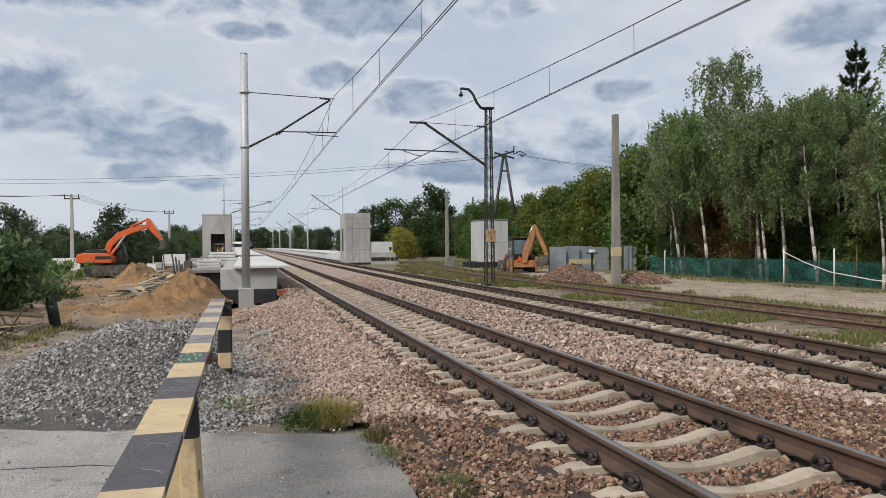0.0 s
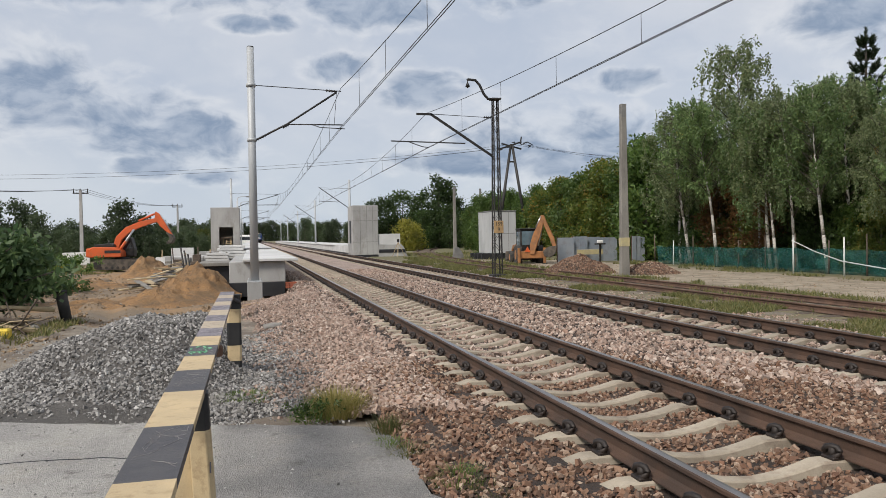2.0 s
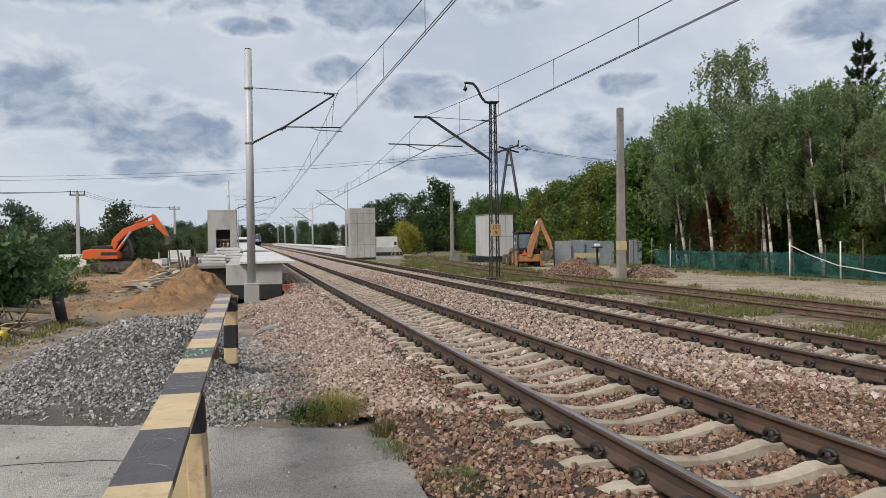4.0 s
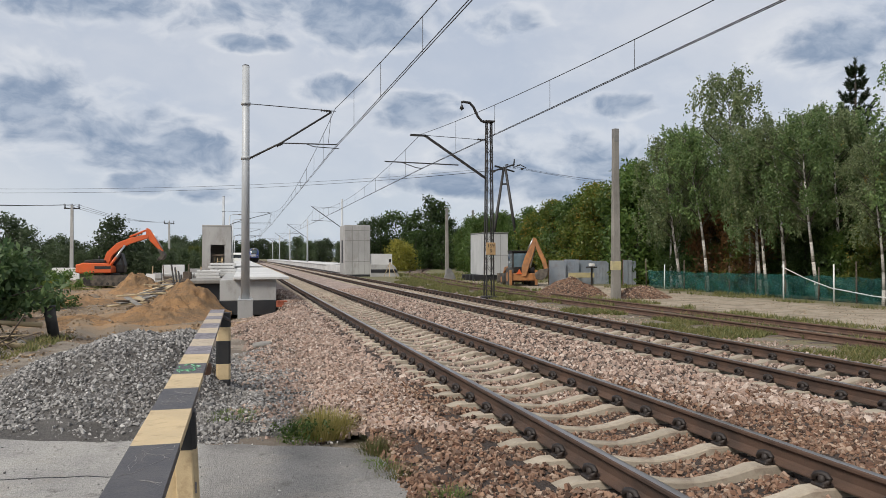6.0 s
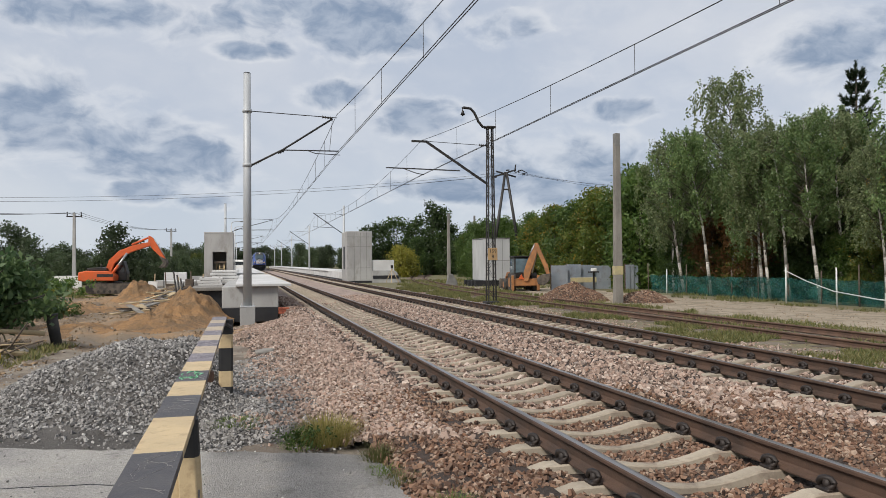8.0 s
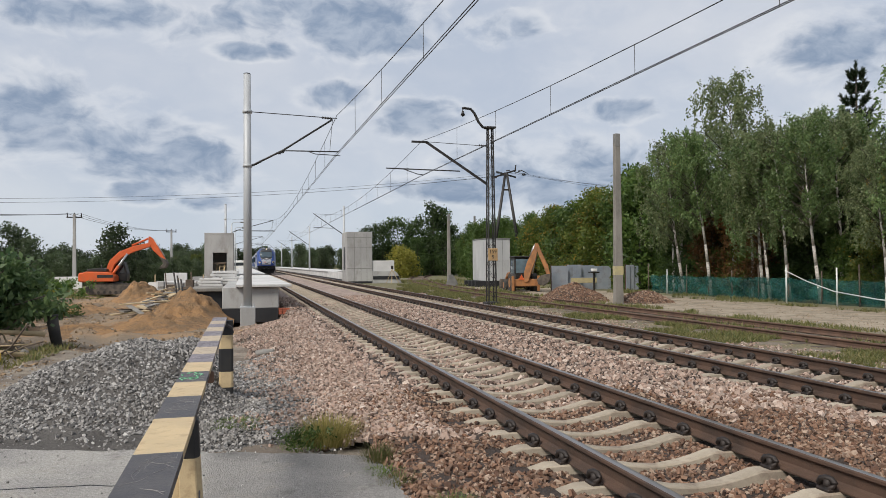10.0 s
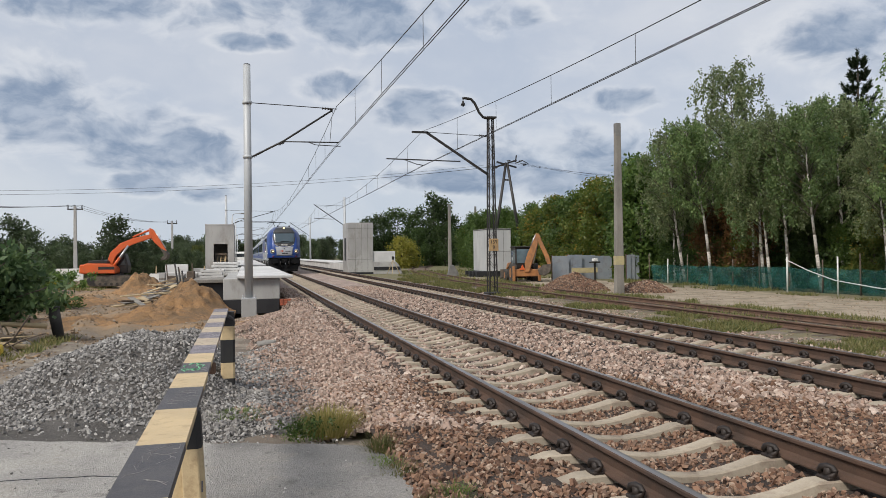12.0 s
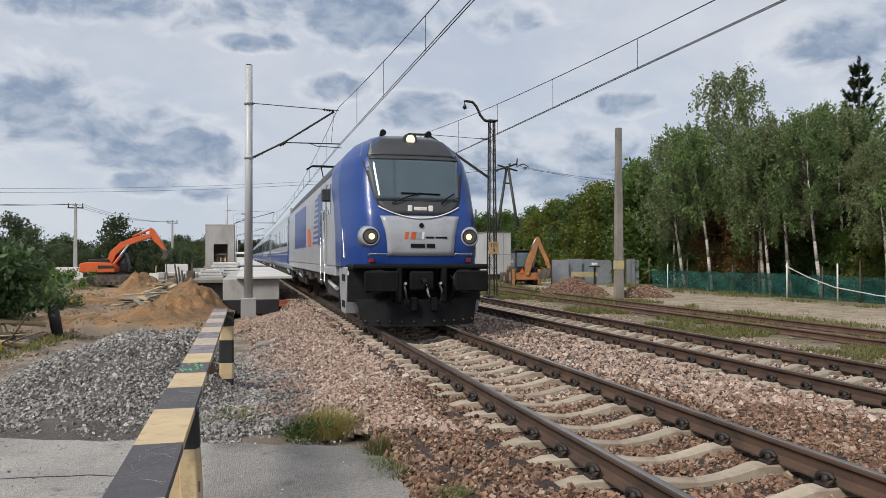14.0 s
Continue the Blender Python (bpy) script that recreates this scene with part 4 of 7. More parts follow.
def catenary(name, ys, xs, top, low, contact, drop):
    line = thing("overhead_line", "messenger wire with droppers and twin contact wires", "overhead wire", "overhead lines")
    mess, cont = [], []
    for i, (a, b) in enumerate(zip(ys, ys[1:])):
        mid, half = (a + b) / 2, (b - a) / 2
        for k in range(24):
            y = a + (b - a) * k / 24
            x = xs[i] + (xs[i + 1] - xs[i]) * k / 24
            z = low + (top - low) * ((y - mid) / half) ** 2
            mess.append((x, y, z))
            cont.append((x, y, contact))
        if b < 140:
            for j in range(math.ceil((a + 1.5 - 1.0) / drop), math.floor((b - 1.5 - 1.0) / drop) + 1):
                y = 1.0 + drop * j
                x = xs[i] + (xs[i + 1] - xs[i]) * (y - a) / (b - a)
                z = low + (top - low) * ((y - mid) / half) ** 2
                part("dropper", rod((x, y, contact), (x, y, z), 0.006, seg=5), M["wire"], line)
    part("messenger_wire", tube(mess, 0.010, 5), M["wire"], line)
    for s in (-0.025, 0.025):
        part("contact_wire", tube([(x + s, y, z) for x, y, z in cont], 0.009, 5), M["wire"], line)


catenary("near", (-30.0, 25.0, 84.0, 133.0, 180.0, 229.0), (3.55, 3.02, 3.2, 3.1, 3.2, 3.1), 6.62, 5.66, 5.32, 4.0)
catenary("far", (-22.0, 30.04, 78.6, 121.7, 167.4, 213.7, 262.0), (7.85, 7.15, 7.3, 7.2, 7.3, 7.2, 7.3), 6.72, 5.75, 5.28, 4.0)


# ---- platforms and shafts ----
def platform_left():
    p = thing("platform", "unfinished concrete platform with pale deck slabs and black bitumen base", "platform", "platforms")
    part("wall", box((-0.78, 28.35, 0.02), (1.24, 54.5, 0.80), 0.02), M["conc"], p)
    part("bitumen_base", box((-0.80, 28.33, -0.5), (1.22, 54.5, 0.018), 0.01), M["bitumen"], p, "black waterproofing coat")
    for k in range(13):
        y = 28.15 + k * 2.03
        part("deck_slab", box((-0.30, y, 0.804), (1.70, y + 2.02, 0.90), 0.012), M["conc_light"], p)
    part("edge_mark", box((-0.02, 28.14, 0.902), (0.14, 30.0, 0.906)), M["yellowmark"], p, "yellow painted line")
    part("ledge", box((-2.0, 30.0, 0.60), (-0.79, 33.0, 0.74), 0.02), M["conc_old"], p)
    part("ledge_base", box((-1.9, 30.2, -0.4), (-0.8, 33.0, 0.597), 0.02), M["bitumen"], p)
    far = thing("platform", "further stretch of unfinished concrete platform with pale deck", "platform", "platforms")
    part("wall", box((-0.78, 63.0, -0.3), (1.24, 250.0, 0.80), 0.02), M["conc"], far)
    part("deck", box((-1.2, 62.8, 0.803), (1.68, 250.0, 0.90), 0.02), M["conc_light"], far)
    part("yellow_line", box((0.5, 62.8, 0.903), (0.62, 250.0, 0.907)), M["yellowmark"], far)


platform_left()


def platform_right():
    p = thing("platform", "long pale concrete platform wall behind the second track", "platform", "platforms")
    part("wall", box((9.2, 84.8, 0.14), (13.0, 290.0, 0.76), 0.02), M["conc_light"], p)
    part("bitumen_base", box((9.23, 84.85, -0.5), (13.0, 290.0, 0.137), 0.01), M["bitumen"], p)
    part("deck", box((9.1, 84.7, 0.763), (13.0, 290.0, 0.86), 0.02), M["conc_light"], p)
    part("link_wall", box((9.2, 71.6, 0.14), (9.5, 84.5, 0.84), 0.015), M["conc_light"], p)
    part("link_base", box((9.22, 71.6, -0.5), (9.55, 84.5, 0.136), 0.01), M["bitumen"], p)
    t = thing("stair_tower", "raw board-marked concrete stair tower with a low stepped wall", "concrete tower", "concrete shafts")
    part("shaft", box((9.08, 68.0, 0.02), (11.42, 71.5, 4.58), 0.025), M["conc"], t)
    for z in (1.2, 3.15, 4.05):
        part("joint", box((9.07, 67.992, z), (11.43, 68.0, z + 0.03)), M["conc_dark"], t)
    for xx in (9.75, 10.35, 10.9):
        part("joint", box((xx, 67.992, 0.05), (xx + 0.03, 68.0, 4.5)), M["conc_dark"], t)
    part("bitumen_base", box((9.1, 67.98, -0.6), (11.45, 71.5, 0.018), 0.01), M["bitumen"], t)
    # no hole here: a flat black plate paints the shade inside a slot
    part("opening_shade", box((9.055, 69.2, 1.1), (9.085, 70.2, 3.2)), M["bitumen"], t, "flat black plate painted as the shade in a tall slot")
    part("low_wall", prism([(11.42, 1.93), (13.5, 1.93), (13.5, 0.95), (11.42, 0.95)], 68.1, 71.0, "y", 0.02), M["conc_light"], t)
    part("stepped_foot", prism([(11.42, 0.95), (13.5, 0.95), (13.75, 0.7), (14.15, -0.3), (11.42, -0.3)], 67.7, 71.0, "y", 0.02), M["conc"], t)
    part("skirt", prism([(11.42, 0.50), (13.8, 0.50), (13.9, 0.2), (11.42, 0.2)], 67.66, 67.7, "y"), M["bitumen"], t)
    tr = thing("tripod", "yellow surveying tripod standing before the stepped wall", "tripod")
    for a in (0.3, 2.4, 4.5):
        part("leg", bar((13.0 + 0.75 * math.cos(a), 66.6 + 0.5 * math.sin(a), -0.3), (13.0, 66.6, 1.15), 0.06, 0.04), M["wood_pale"], tr)
    part("instrument", box((12.9, 66.5, 1.15), (13.1, 66.7, 1.45), 0.02), M["black"], tr)


M["conc_dark"] = mat("damp_concrete_joint", (0.20, 0.195, 0.185), None, 2.0, 0.9)
M["wood_pale"] = mat("pale_timber", (0.46, 0.36, 0.22), (0.38, 0.29, 0.17), 2.0, 0.8, 0, 30.0, 0.2, 0.2, obj=0.15)
platform_right()


def platform_lamp(x, y, h):
    p = thing("platform_lamp", "slim grey lamp post with one curved arm on the platform", "lamp post", "platform lamps")
    part("post", rod((x, y, 0.907), (x, y, h), 0.07, 0.045, 10), M["galv"], p)
    part("arm", tube([(x, y, h - 0.1), (x + 0.1, y, h + 0.05), (x + 0.35, y, h + 0.12), (x + 1.0, y, h + 0.12)], 0.03, 6), M["galv"], p)
    part("lamp_head", box((x + 0.75, y - 0.12, h + 0.06), (x + 1.35, y + 0.12, h + 0.16), 0.03), M["conc_dark"], p)


platform_lamp(-1.1, 72.0, 5.5)
platform_lamp(-1.0, 88.0, 5.8)


def shaft_left():
    s = thing("stair_shaft", "raw concrete shaft with a dark doorway and timber props", "concrete tower", "concrete shafts")
    x0, x1, y0, y1, z0, z1 = -2.95, -0.80, 60.0, 63.5, 0.0, 4.0
    d0, d1, dz0, dz1 = -2.33, -1.30, 0.85, 2.58
    part("front_wall", prism([(x0, z0), (d0, z0), (d0, dz1), (d1, dz1), (d1, z0), (x1, z0), (x1, z1), (x0, z1)], y0, y0 + 0.25, "y", 0.012), M["conc"], s)
    part("sill", box((d0 + 0.002, y0 + 0.02, z0), (d1 - 0.002, y0 + 0.25, dz0), 0.01), M["conc"], s)
    part("side_wall", box((x0, y0 + 0.252, z0), (x0 + 0.25, y1, z1), 0.012), M["conc"], s)
    part("side_wall", box((x1 - 0.25, y0 + 0.252, z0), (x1, y1, z1), 0.012), M["conc"], s)
    part("back_wall", box((x0 + 0.252, y1 - 0.25, z0), (x1 - 0.252, y1, z1), 0.012), M["conc"], s)
    part("roof", box((x0 - 0.01, y0 - 0.01, z1 + 0.002), (x1 + 0.01, y1, z1 + 0.12), 0.012), M["conc"], s)
    part("formwork_board", box((d0 + 0.05, y0 + 0.3, 1.72), (d1 - 0.05, y0 + 0.42, 1.86), 0.01), M["wood_old"], s)
    for xx in (d0 + 0.2, d1 - 0.3):
        part("prop", bar((xx, y0 + 0.4, dz0), (xx + 0.12, y0 + 0.4, 1.75), 0.06, 0.06), M["wood_pale"], s)
    lad = bmesh.new()
    for sx in (0, 0.38):
        bar((d1 - 0.62 + sx, y0 + 0.1, dz0 - 0.1), (d1 - 0.5 + sx, y0 + 0.45, 1.62), 0.05, 0.05, lad)
    for k in range(4):
        bar((d1 - 0.6 + k * 0.03, y0 + 0.15 + 0.08 * k, 0.95 + 0.18 * k), (d1 - 0.2 + k * 0.03, y0 + 0.15 + 0.08 * k, 0.95 + 0.18 * k), 0.04, 0.04, lad)
    part("ladder", lad, M["wood_pale"], s, "pale wooden ladder")


shaft_left()


# ---- trees ----
def leaves(n, centres, spread, size, rng, droop=0.0):
    """Leaf blades round the given clump centres: four-cornered, tilted at random."""
    c = centres[rng.integers(0, len(centres), n)]
    d = np.clip(rng.normal(size=(n, 3)), -1.7, 1.7) * spread
    if droop:
        d[:, 2] -= np.abs(rng.normal(size=n)) * droop
    p = c + d
    a = rng.normal(size=(n, 3))
    a /= np.linalg.norm(a, axis=1, keepdims=True)
    b = np.cross(a, rng.normal(size=(n, 3)))
    b /= np.linalg.norm(b, axis=1, keepdims=True)
    s = (size * rng.uniform(0.6, 1.4, n))[:, None]
    v = np.stack([p - a * s, p + b * s * 0.45, p + a * s, p - b * s * 0.45], 1)
    return v.reshape(-1, 3), np.arange(n * 4).reshape(n, 4)


def crown_centres(n, h0, h1, radius, rng, shape="round"):
    """Clump centres in a crown from h0 to h1, denser towards its outside, with a lumpy outline."""
    out = []
    while len(out) < n:
        t = rng.uniform(0, 1)
        if shape == "round":
            r = radius * math.sqrt(max(0.02, 1 - (2 * t - 0.85) ** 2 / 1.35))
        elif shape == "birch":
            r = radius * (0.35 + 0.65 * math.sin(math.pi * min(1, t * 0.8 + 0.2)) ** 0.8) * (1.0 if t < 0.75 else (1.05 - t) / 0.3)
        else:
            r = radius * (1.02 - t)
        a = rng.uniform(0, 2 * math.pi)
        r *= 0.72 + 0.28 * math.sin(3 * a + 7 * t) * math.cos(2 * a - 5 * t)
        q = math.sqrt(rng.uniform(0.12, 1))
        out.append((r * q * math.cos(a), r * q * math.sin(a), h0 + (h1 - h0) * t))
    return np.array(out)


def tree(label, h, radius, n, size, leaf, bark, seed, shape="round", base=0.25, trunk=0.14, droop=0.0, clumps=60, spread=0.4, category="tree", group="trees"):
    rng = np.random.default_rng(seed)
    t = thing("tree", label, category, group)
    lean = rng.uniform(-0.03, 0.03, 2) * h
    pts = [(lean[0] * k * k + 0.05 * math.sin(4 * k + seed), lean[1] * k * k, h * 0.93 * k) for k in [i / 7 for i in range(8)]]
    bm = bmesh.new()
    for i, (a, b) in enumerate(zip(pts, pts[1:])):
        rod(a, b, trunk * (1 - i / 7.6), trunk * (1 - (i + 1) / 7.6), 9, bm)
    part("trunk", bm, bark, t)
    cs = crown_centres(clumps, h * base, h, radius, rng, shape)
    limbs = bmesh.new()
    for c in cs[:: max(1, len(cs) // 26)]:
        z = max(h * 0.12, c[2] - 0.5 * math.hypot(c[0], c[1]) - 0.2)
        k = z / (h * 0.93)
        rod((lean[0] * k * k, lean[1] * k * k, z), tuple(c), 0.03 * (1.3 - k) + 0.012, 0.008, 5, limbs)
    tagged(part("limbs", limbs, bark, t), kind="stuff")
    v, f = leaves(n, cs, spread, size, rng, droop)
    soup("crown", v, f, leaf, t)
    return t


def birch_tree(h, seed, base, leaf, n_branch=40):
    """A birch: pale bent trunk, rising limbs, and from them thin twigs that hang in curtains of small leaves."""
    rng = np.random.default_rng(seed)
    t = thing("birch_tree", "slender birch with white bark and drooping green twigs", "birch tree", "birch wood")
    lean = rng.uniform(-0.05, 0.05, 2) * h

    def axis(k):
        return np.array((lean[0] * k * k + 0.10 * math.sin(5 * k + seed), lean[1] * k * k + 0.08 * math.sin(4 * k + 2 * seed), h * 0.95 * k))
    bm = bmesh.new()
    for i in range(9):
        rod(tuple(axis(i / 9)), tuple(axis((i + 1) / 9)), 0.105 * (1 - i / 9.6), 0.105 * (1 - (i + 1) / 9.6), 9, bm)
    part("trunk", bm, M["birch"], t)
    limbs, centres = bmesh.new(), []
    for k in range(n_branch):
        u = base + (0.98 - base) * ((k + 0.5) / n_branch) ** 0.9
        a = k * 2.4 + rng.uniform(-0.4, 0.4)
        reach = (0.5 + 1.65 * math.sin(math.pi * min(1.0, 0.25 + 0.75 * (u - base) / (1 - base))) ** 0.7) * rng.uniform(0.6, 1.15)
        p0 = axis(u)
        p1 = p0 + np.array((math.cos(a) * reach * 0.6, math.sin(a) * reach * 0.6, reach * 0.62))
        p2 = p0 + np.array((math.cos(a) * reach, math.sin(a) * reach, reach * 0.72))
        rod(tuple(p0), tuple(p1), 0.030 * (1.15 - u) + 0.008, 0.012, 5, limbs)
        rod(tuple(p1), tuple(p2), 0.012, 0.005, 4, limbs)
        for _ in range(9):
            q = p1 + (p2 - p1) * rng.uniform(-0.6, 1.15) + rng.normal(0, 0.13, 3)
            n = rng.uniform(0.35, 1.35) * (0.75 + 0.4 * (1 - u))
            m = int(15 + 20 * n)
            f = np.sort(rng.uniform(0, 1, m))[:, None]
            swing = rng.normal(0, 0.13, 2)
            centres.append(q + np.concatenate([f * f * swing[0], f * f * swing[1], -f * n], 1) + rng.normal(0, 0.045, (m, 3)))
    tagged(part("limbs", limbs, M["bark"], t), kind="stuff")
    p = np.concatenate(centres)
    n = len(p)
    d = rng.normal(size=(n, 3)) * [0.6, 0.6, 0.45] - [0, 0, 0.75]
    d /= np.linalg.norm(d, axis=1, keepdims=True)
    w = np.cross(d, rng.normal(size=(n, 3)))
    w /= np.linalg.norm(w, axis=1, keepdims=True)
    z = (0.062 * rng.uniform(0.65, 1.35, n))[:, None]
    v = np.stack([p, p + d * z * 0.9 + w * z * 0.55, p + d * z * 2.0, p + d * z * 0.9 - w * z * 0.55], 1)
    soup("crown", v.reshape(-1, 3), np.arange(n * 4).reshape(n, 4), leaf, t)
    return t


def plant(proto, x, y, s=1.0, turn=0.0, z=-0.25, label=""):
    o = copy_thing(proto, Matrix.Translation((x, y, z)) @ pose(0, 0, 0, 0, 0, turn) @ Matrix.Diagonal((s, s, s, 1)))
    o.scale = (s, s, s)
    if label:
        tagged(o, label)
    return o


def woods():
    rng = random.Random(21)
    birches = [birch_tree(9.4, 30 + i, (0.30, 0.40, 0.34, 0.26)[i], M["leaf_birch_deep" if i % 2 else "leaf_birch"]) for i in range(4)]
    darks = [tree("dark green broadleaf tree in the wood", 7.2, 2.5, 4000, 0.17, M["leaf_dark"], M["bark"], 50 + i, "round", 0.06, 0.13, 0.2, 80, 0.36, "tree", "mixed wood") for i in range(2)]
    greens = [tree("green broadleaf tree at the wood's edge", 7.0, 2.5, 6500, 0.13, M["leaf"], M["bark"], 60 + i, "round", 0.05, 0.13, 0.15, 85, 0.33, "tree", "mixed wood") for i in range(2)]
    autumn = [tree("broadleaf tree turning yellow and brown", 7.0, 2.6, 6500, 0.13, M["leaf_autumn"], M["bark"], 70 + i, "round", 0.04, 0.13, 0.15, 85, 0.33, "tree", "turning trees") for i in range(2)]
    # distant trees, their haze painted in by the leaf colour
    far_d = [tree("distant hazy green leafy tree", 7.2, 2.7, 2600, 0.21, M["leaf_haze"], M["bark"], 90 + i, "round", 0.0, 0.13, 0.2, 55, 0.5, "tree", "distant trees") for i in range(2)]
    far_g = [tree("distant green leafy tree", 7.0, 2.7, 2600, 0.21, M["leaf_haze"], M["bark"], 95 + i, "round", 0.0, 0.13, 0.2, 55, 0.5, "tree", "distant trees") for i in range(2)]
    # birch front row along the green netting
    for k, (x, y, s, lean) in enumerate(((23.2, 35.8, 0.92, -9), (23.1, 33.2, 0.93, -9), (23.1, 29.3, 0.86, -5), (23.0, 28.6, 0.80, -7), (23.2, 27.6, 0.86, -4), (23.0, 25.7, 0.84, -8),
                                         (22.6, 22.1, 0.66, -2), (22.3, 19.9, 0.96, 2), (24.6, 33.4, 1.27, 2), (24.2, 31.4, 0.86, -3), (24.6, 39.0, 0.86, -3), (24.0, 37.4, 0.98, 2), (25.4, 36.2, 1.02, 0),
                                         (25.2, 29.6, 0.98, 3), (24.9, 26.8, 0.90, 0), (25.4, 24.4, 0.80, 2), (25.8, 32.0, 0.90, 0), (24.4, 17.9, 1.05, 0), (26.2, 40.6, 0.90, 0), (26.4, 28.0, 0.92, 0))):
        o = plant(birches[k % 4], x, y, s, rng.uniform(0, 360))
        turn = Matrix.Rotation(radians(lean), 4, "Y") @ Matrix.Rotation(radians(rng.uniform(-3, 3)), 4, "X") @ Matrix.Rotation(rng.uniform(0, 6.28), 4, "Z")
        o.rotation_euler = turn.to_euler()
    rusty = tree("small tree with rusty brown leaves under the birches", 4.4, 1.3, 3200, 0.085, M["leaf_brown"], M["bark"], 83, "round", 0.2, 0.06, 0.15, 45, 0.26, "tree", "rusty trees")
    plant(rusty, 24.3, 35.0, 0.95, 30)
    plant(rusty, 24.5, 33.0, 1.05, 140)
    plant(rusty, 24.2, 30.8, 0.8, 250)
    # dark wood behind and under them
    for k in range(34):
        y = 17 + k * 0.85
        plant(darks[k % 2], 26.2 + rng.uniform(0, 4.5), y + rng.uniform(-1, 1), rng.uniform(0.75, 1.0) * (0.95 if y < 40 else 0.95), rng.uniform(0, 360))
    for k in range(22):
        plant((greens + darks + greens + autumn)[k % 8], 24.2 + rng.uniform(-0.4, 1.6), 18 + k * 1.05, rng.uniform(0.28, 0.55), rng.uniform(0, 360), label="low dark green undergrowth bush under the birches")
    # hedge of broadleaf trees running away from the birches
    for k in range(34):
        y = 40.5 + k * 1.7
        x = 25.4 + 0.05 * (y - 41) + rng.uniform(-1.2, 2.6)
        tall = 8.6 if y < 44 else 8.1 if y < 50 else 7.2 if y < 56 else 7.1 if y < 64 else 6.6
        kind = (greens + autumn)[(k * 3) % 4] if 46 < y < 75 else greens[k % 2]
        plant(kind, x, y, tall / 7.2 * rng.uniform(0.80, 1.02), rng.uniform(0, 360))
    for k in range(8):
        plant(autumn[k % 2], 24.5 + 0.6 * k + rng.uniform(-0.5, 0.5), 52 + 2.0 * k, rng.uniform(0.72, 0.92), rng.uniform(0, 360))
    # the dark round group beyond the tower
    for x, y, s in ((17.6, 108, 1.0), (20.0, 110, 1.12), (22.5, 112, 1.25), (25.2, 110, 1.2), (27.5, 109, 1.5), (29.6, 111, 1.35), (30.8, 112, 1.1), (24.0, 104, 0.8), (28.0, 104, 0.9), (33, 113, 0.9)):
        plant(darks[int(x) % 2], x, y, s, rng.uniform(0, 360), label="dark green dense tree beyond the platform tower")
    bush = tree("low rounded bush with yellowing leaves", 3.0, 1.7, 3500, 0.10, M["leaf_yellow"], M["bark"], 81, "round", 0.02, 0.05, 0.1, 50, 0.3, "bush", "yellow bushes")
    plant(bush, 19.0, 92, 1.25, 20)
    plant(bush, 20.6, 94, 1.1, 80)
    for x, y, s in ((20.2, 62, 1.25), (21.2, 65, 1.15)):
        plant(greens[0], x, y, s * 0.62, rng.uniform(0, 360), label="narrow dark young conifer-like tree beside the old pole")
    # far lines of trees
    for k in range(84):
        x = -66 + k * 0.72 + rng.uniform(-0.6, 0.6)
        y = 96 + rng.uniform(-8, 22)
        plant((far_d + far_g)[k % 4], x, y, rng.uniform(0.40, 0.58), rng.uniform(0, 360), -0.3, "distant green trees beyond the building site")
    for k in range(30):
        plant((far_d + far_g)[k % 4], 14 + k * 2.6 + rng.uniform(-1, 1), 320 + rng.uniform(0, 70), rng.uniform(0.95, 1.45), rng.uniform(0, 360), -0.3, "distant trees along the railway line")
    for k in range(18):
        plant((far_d + far_g)[k % 4], -8 - k * 2.6 + rng.uniform(-1, 1), 300 + rng.uniform(0, 70), rng.uniform(0.95, 1.35), rng.uniform(0, 360), -0.3, "distant trees along the railway line")
    for x, y, s in ((-12.3, 80, 0.80), (-10.7, 82, 0.62), (-13.6, 83, 0.6)):
        plant(far_g[1], x, y, s, rng.uniform(0, 360))
    for k in range(44):
        x = -32 + k * 0.66 + rng.uniform(-0.5, 0.5)
        plant((far_g + far_d)[k % 4], x, 82 + rng.uniform(-5, 6), rng.uniform(0.26, 0.42) * (1.15 if x < -17 else 1.0), rng.uniform(0, 360), -0.3, "low green scrub at the far edge of the site")
    for x, y, s in ((-22.0, 88, 0.72), (-24.5, 90, 0.92), (-27.5, 90, 0.95), (-19.6, 92, 0.62)):
        plant(far_g[0], x, y, s, rng.uniform(0, 360), label="distant hazy green tree beyond the building site")
    for k in range(48):
        x = -16 + k * 1.7 + rng.uniform(-1, 1)
        if -5.5 < x < 13.0:
            continue
        y = 205 + rng.uniform(0, 60)
        plant((far_d + far_g + far_d)[k % 6], x * 1.2, y, rng.uniform(0.75, 1.15), rng.uniform(0, 360), -0.3, "distant trees along the railway line")
    for k in range(16):
        plant((far_d + far_g)[k % 4], -22 + 3.2 * k, 690 + rng.uniform(-8, 8), rng.uniform(1.9, 2.5), rng.uniform(0, 360), -0.3, "distant trees along the railway line")
    for k in range(10):
        plant(autumn[k % 2], -3.2 - 0.7 * k, 92 + 1.5 * k, rng.uniform(0.35, 0.5), rng.uniform(0, 360), -0.3, "small tree with yellowing leaves by the platform")
    for k in range(24):
        plant((far_d + far_g)[k % 4], 40 + k * 4, 120 - k * 5 + rng.uniform(-5, 5), 1.2, rng.uniform(0, 360))
    for t in birches + darks + greens + autumn + far_d + far_g + [bush, rusty]:
        # the first of each kind stands in the wood's depth
        t.matrix_basis = Matrix.Translation((30.5 + rng.uniform(0, 3), 20 + rng.uniform(0, 22), -0.25))


woods()


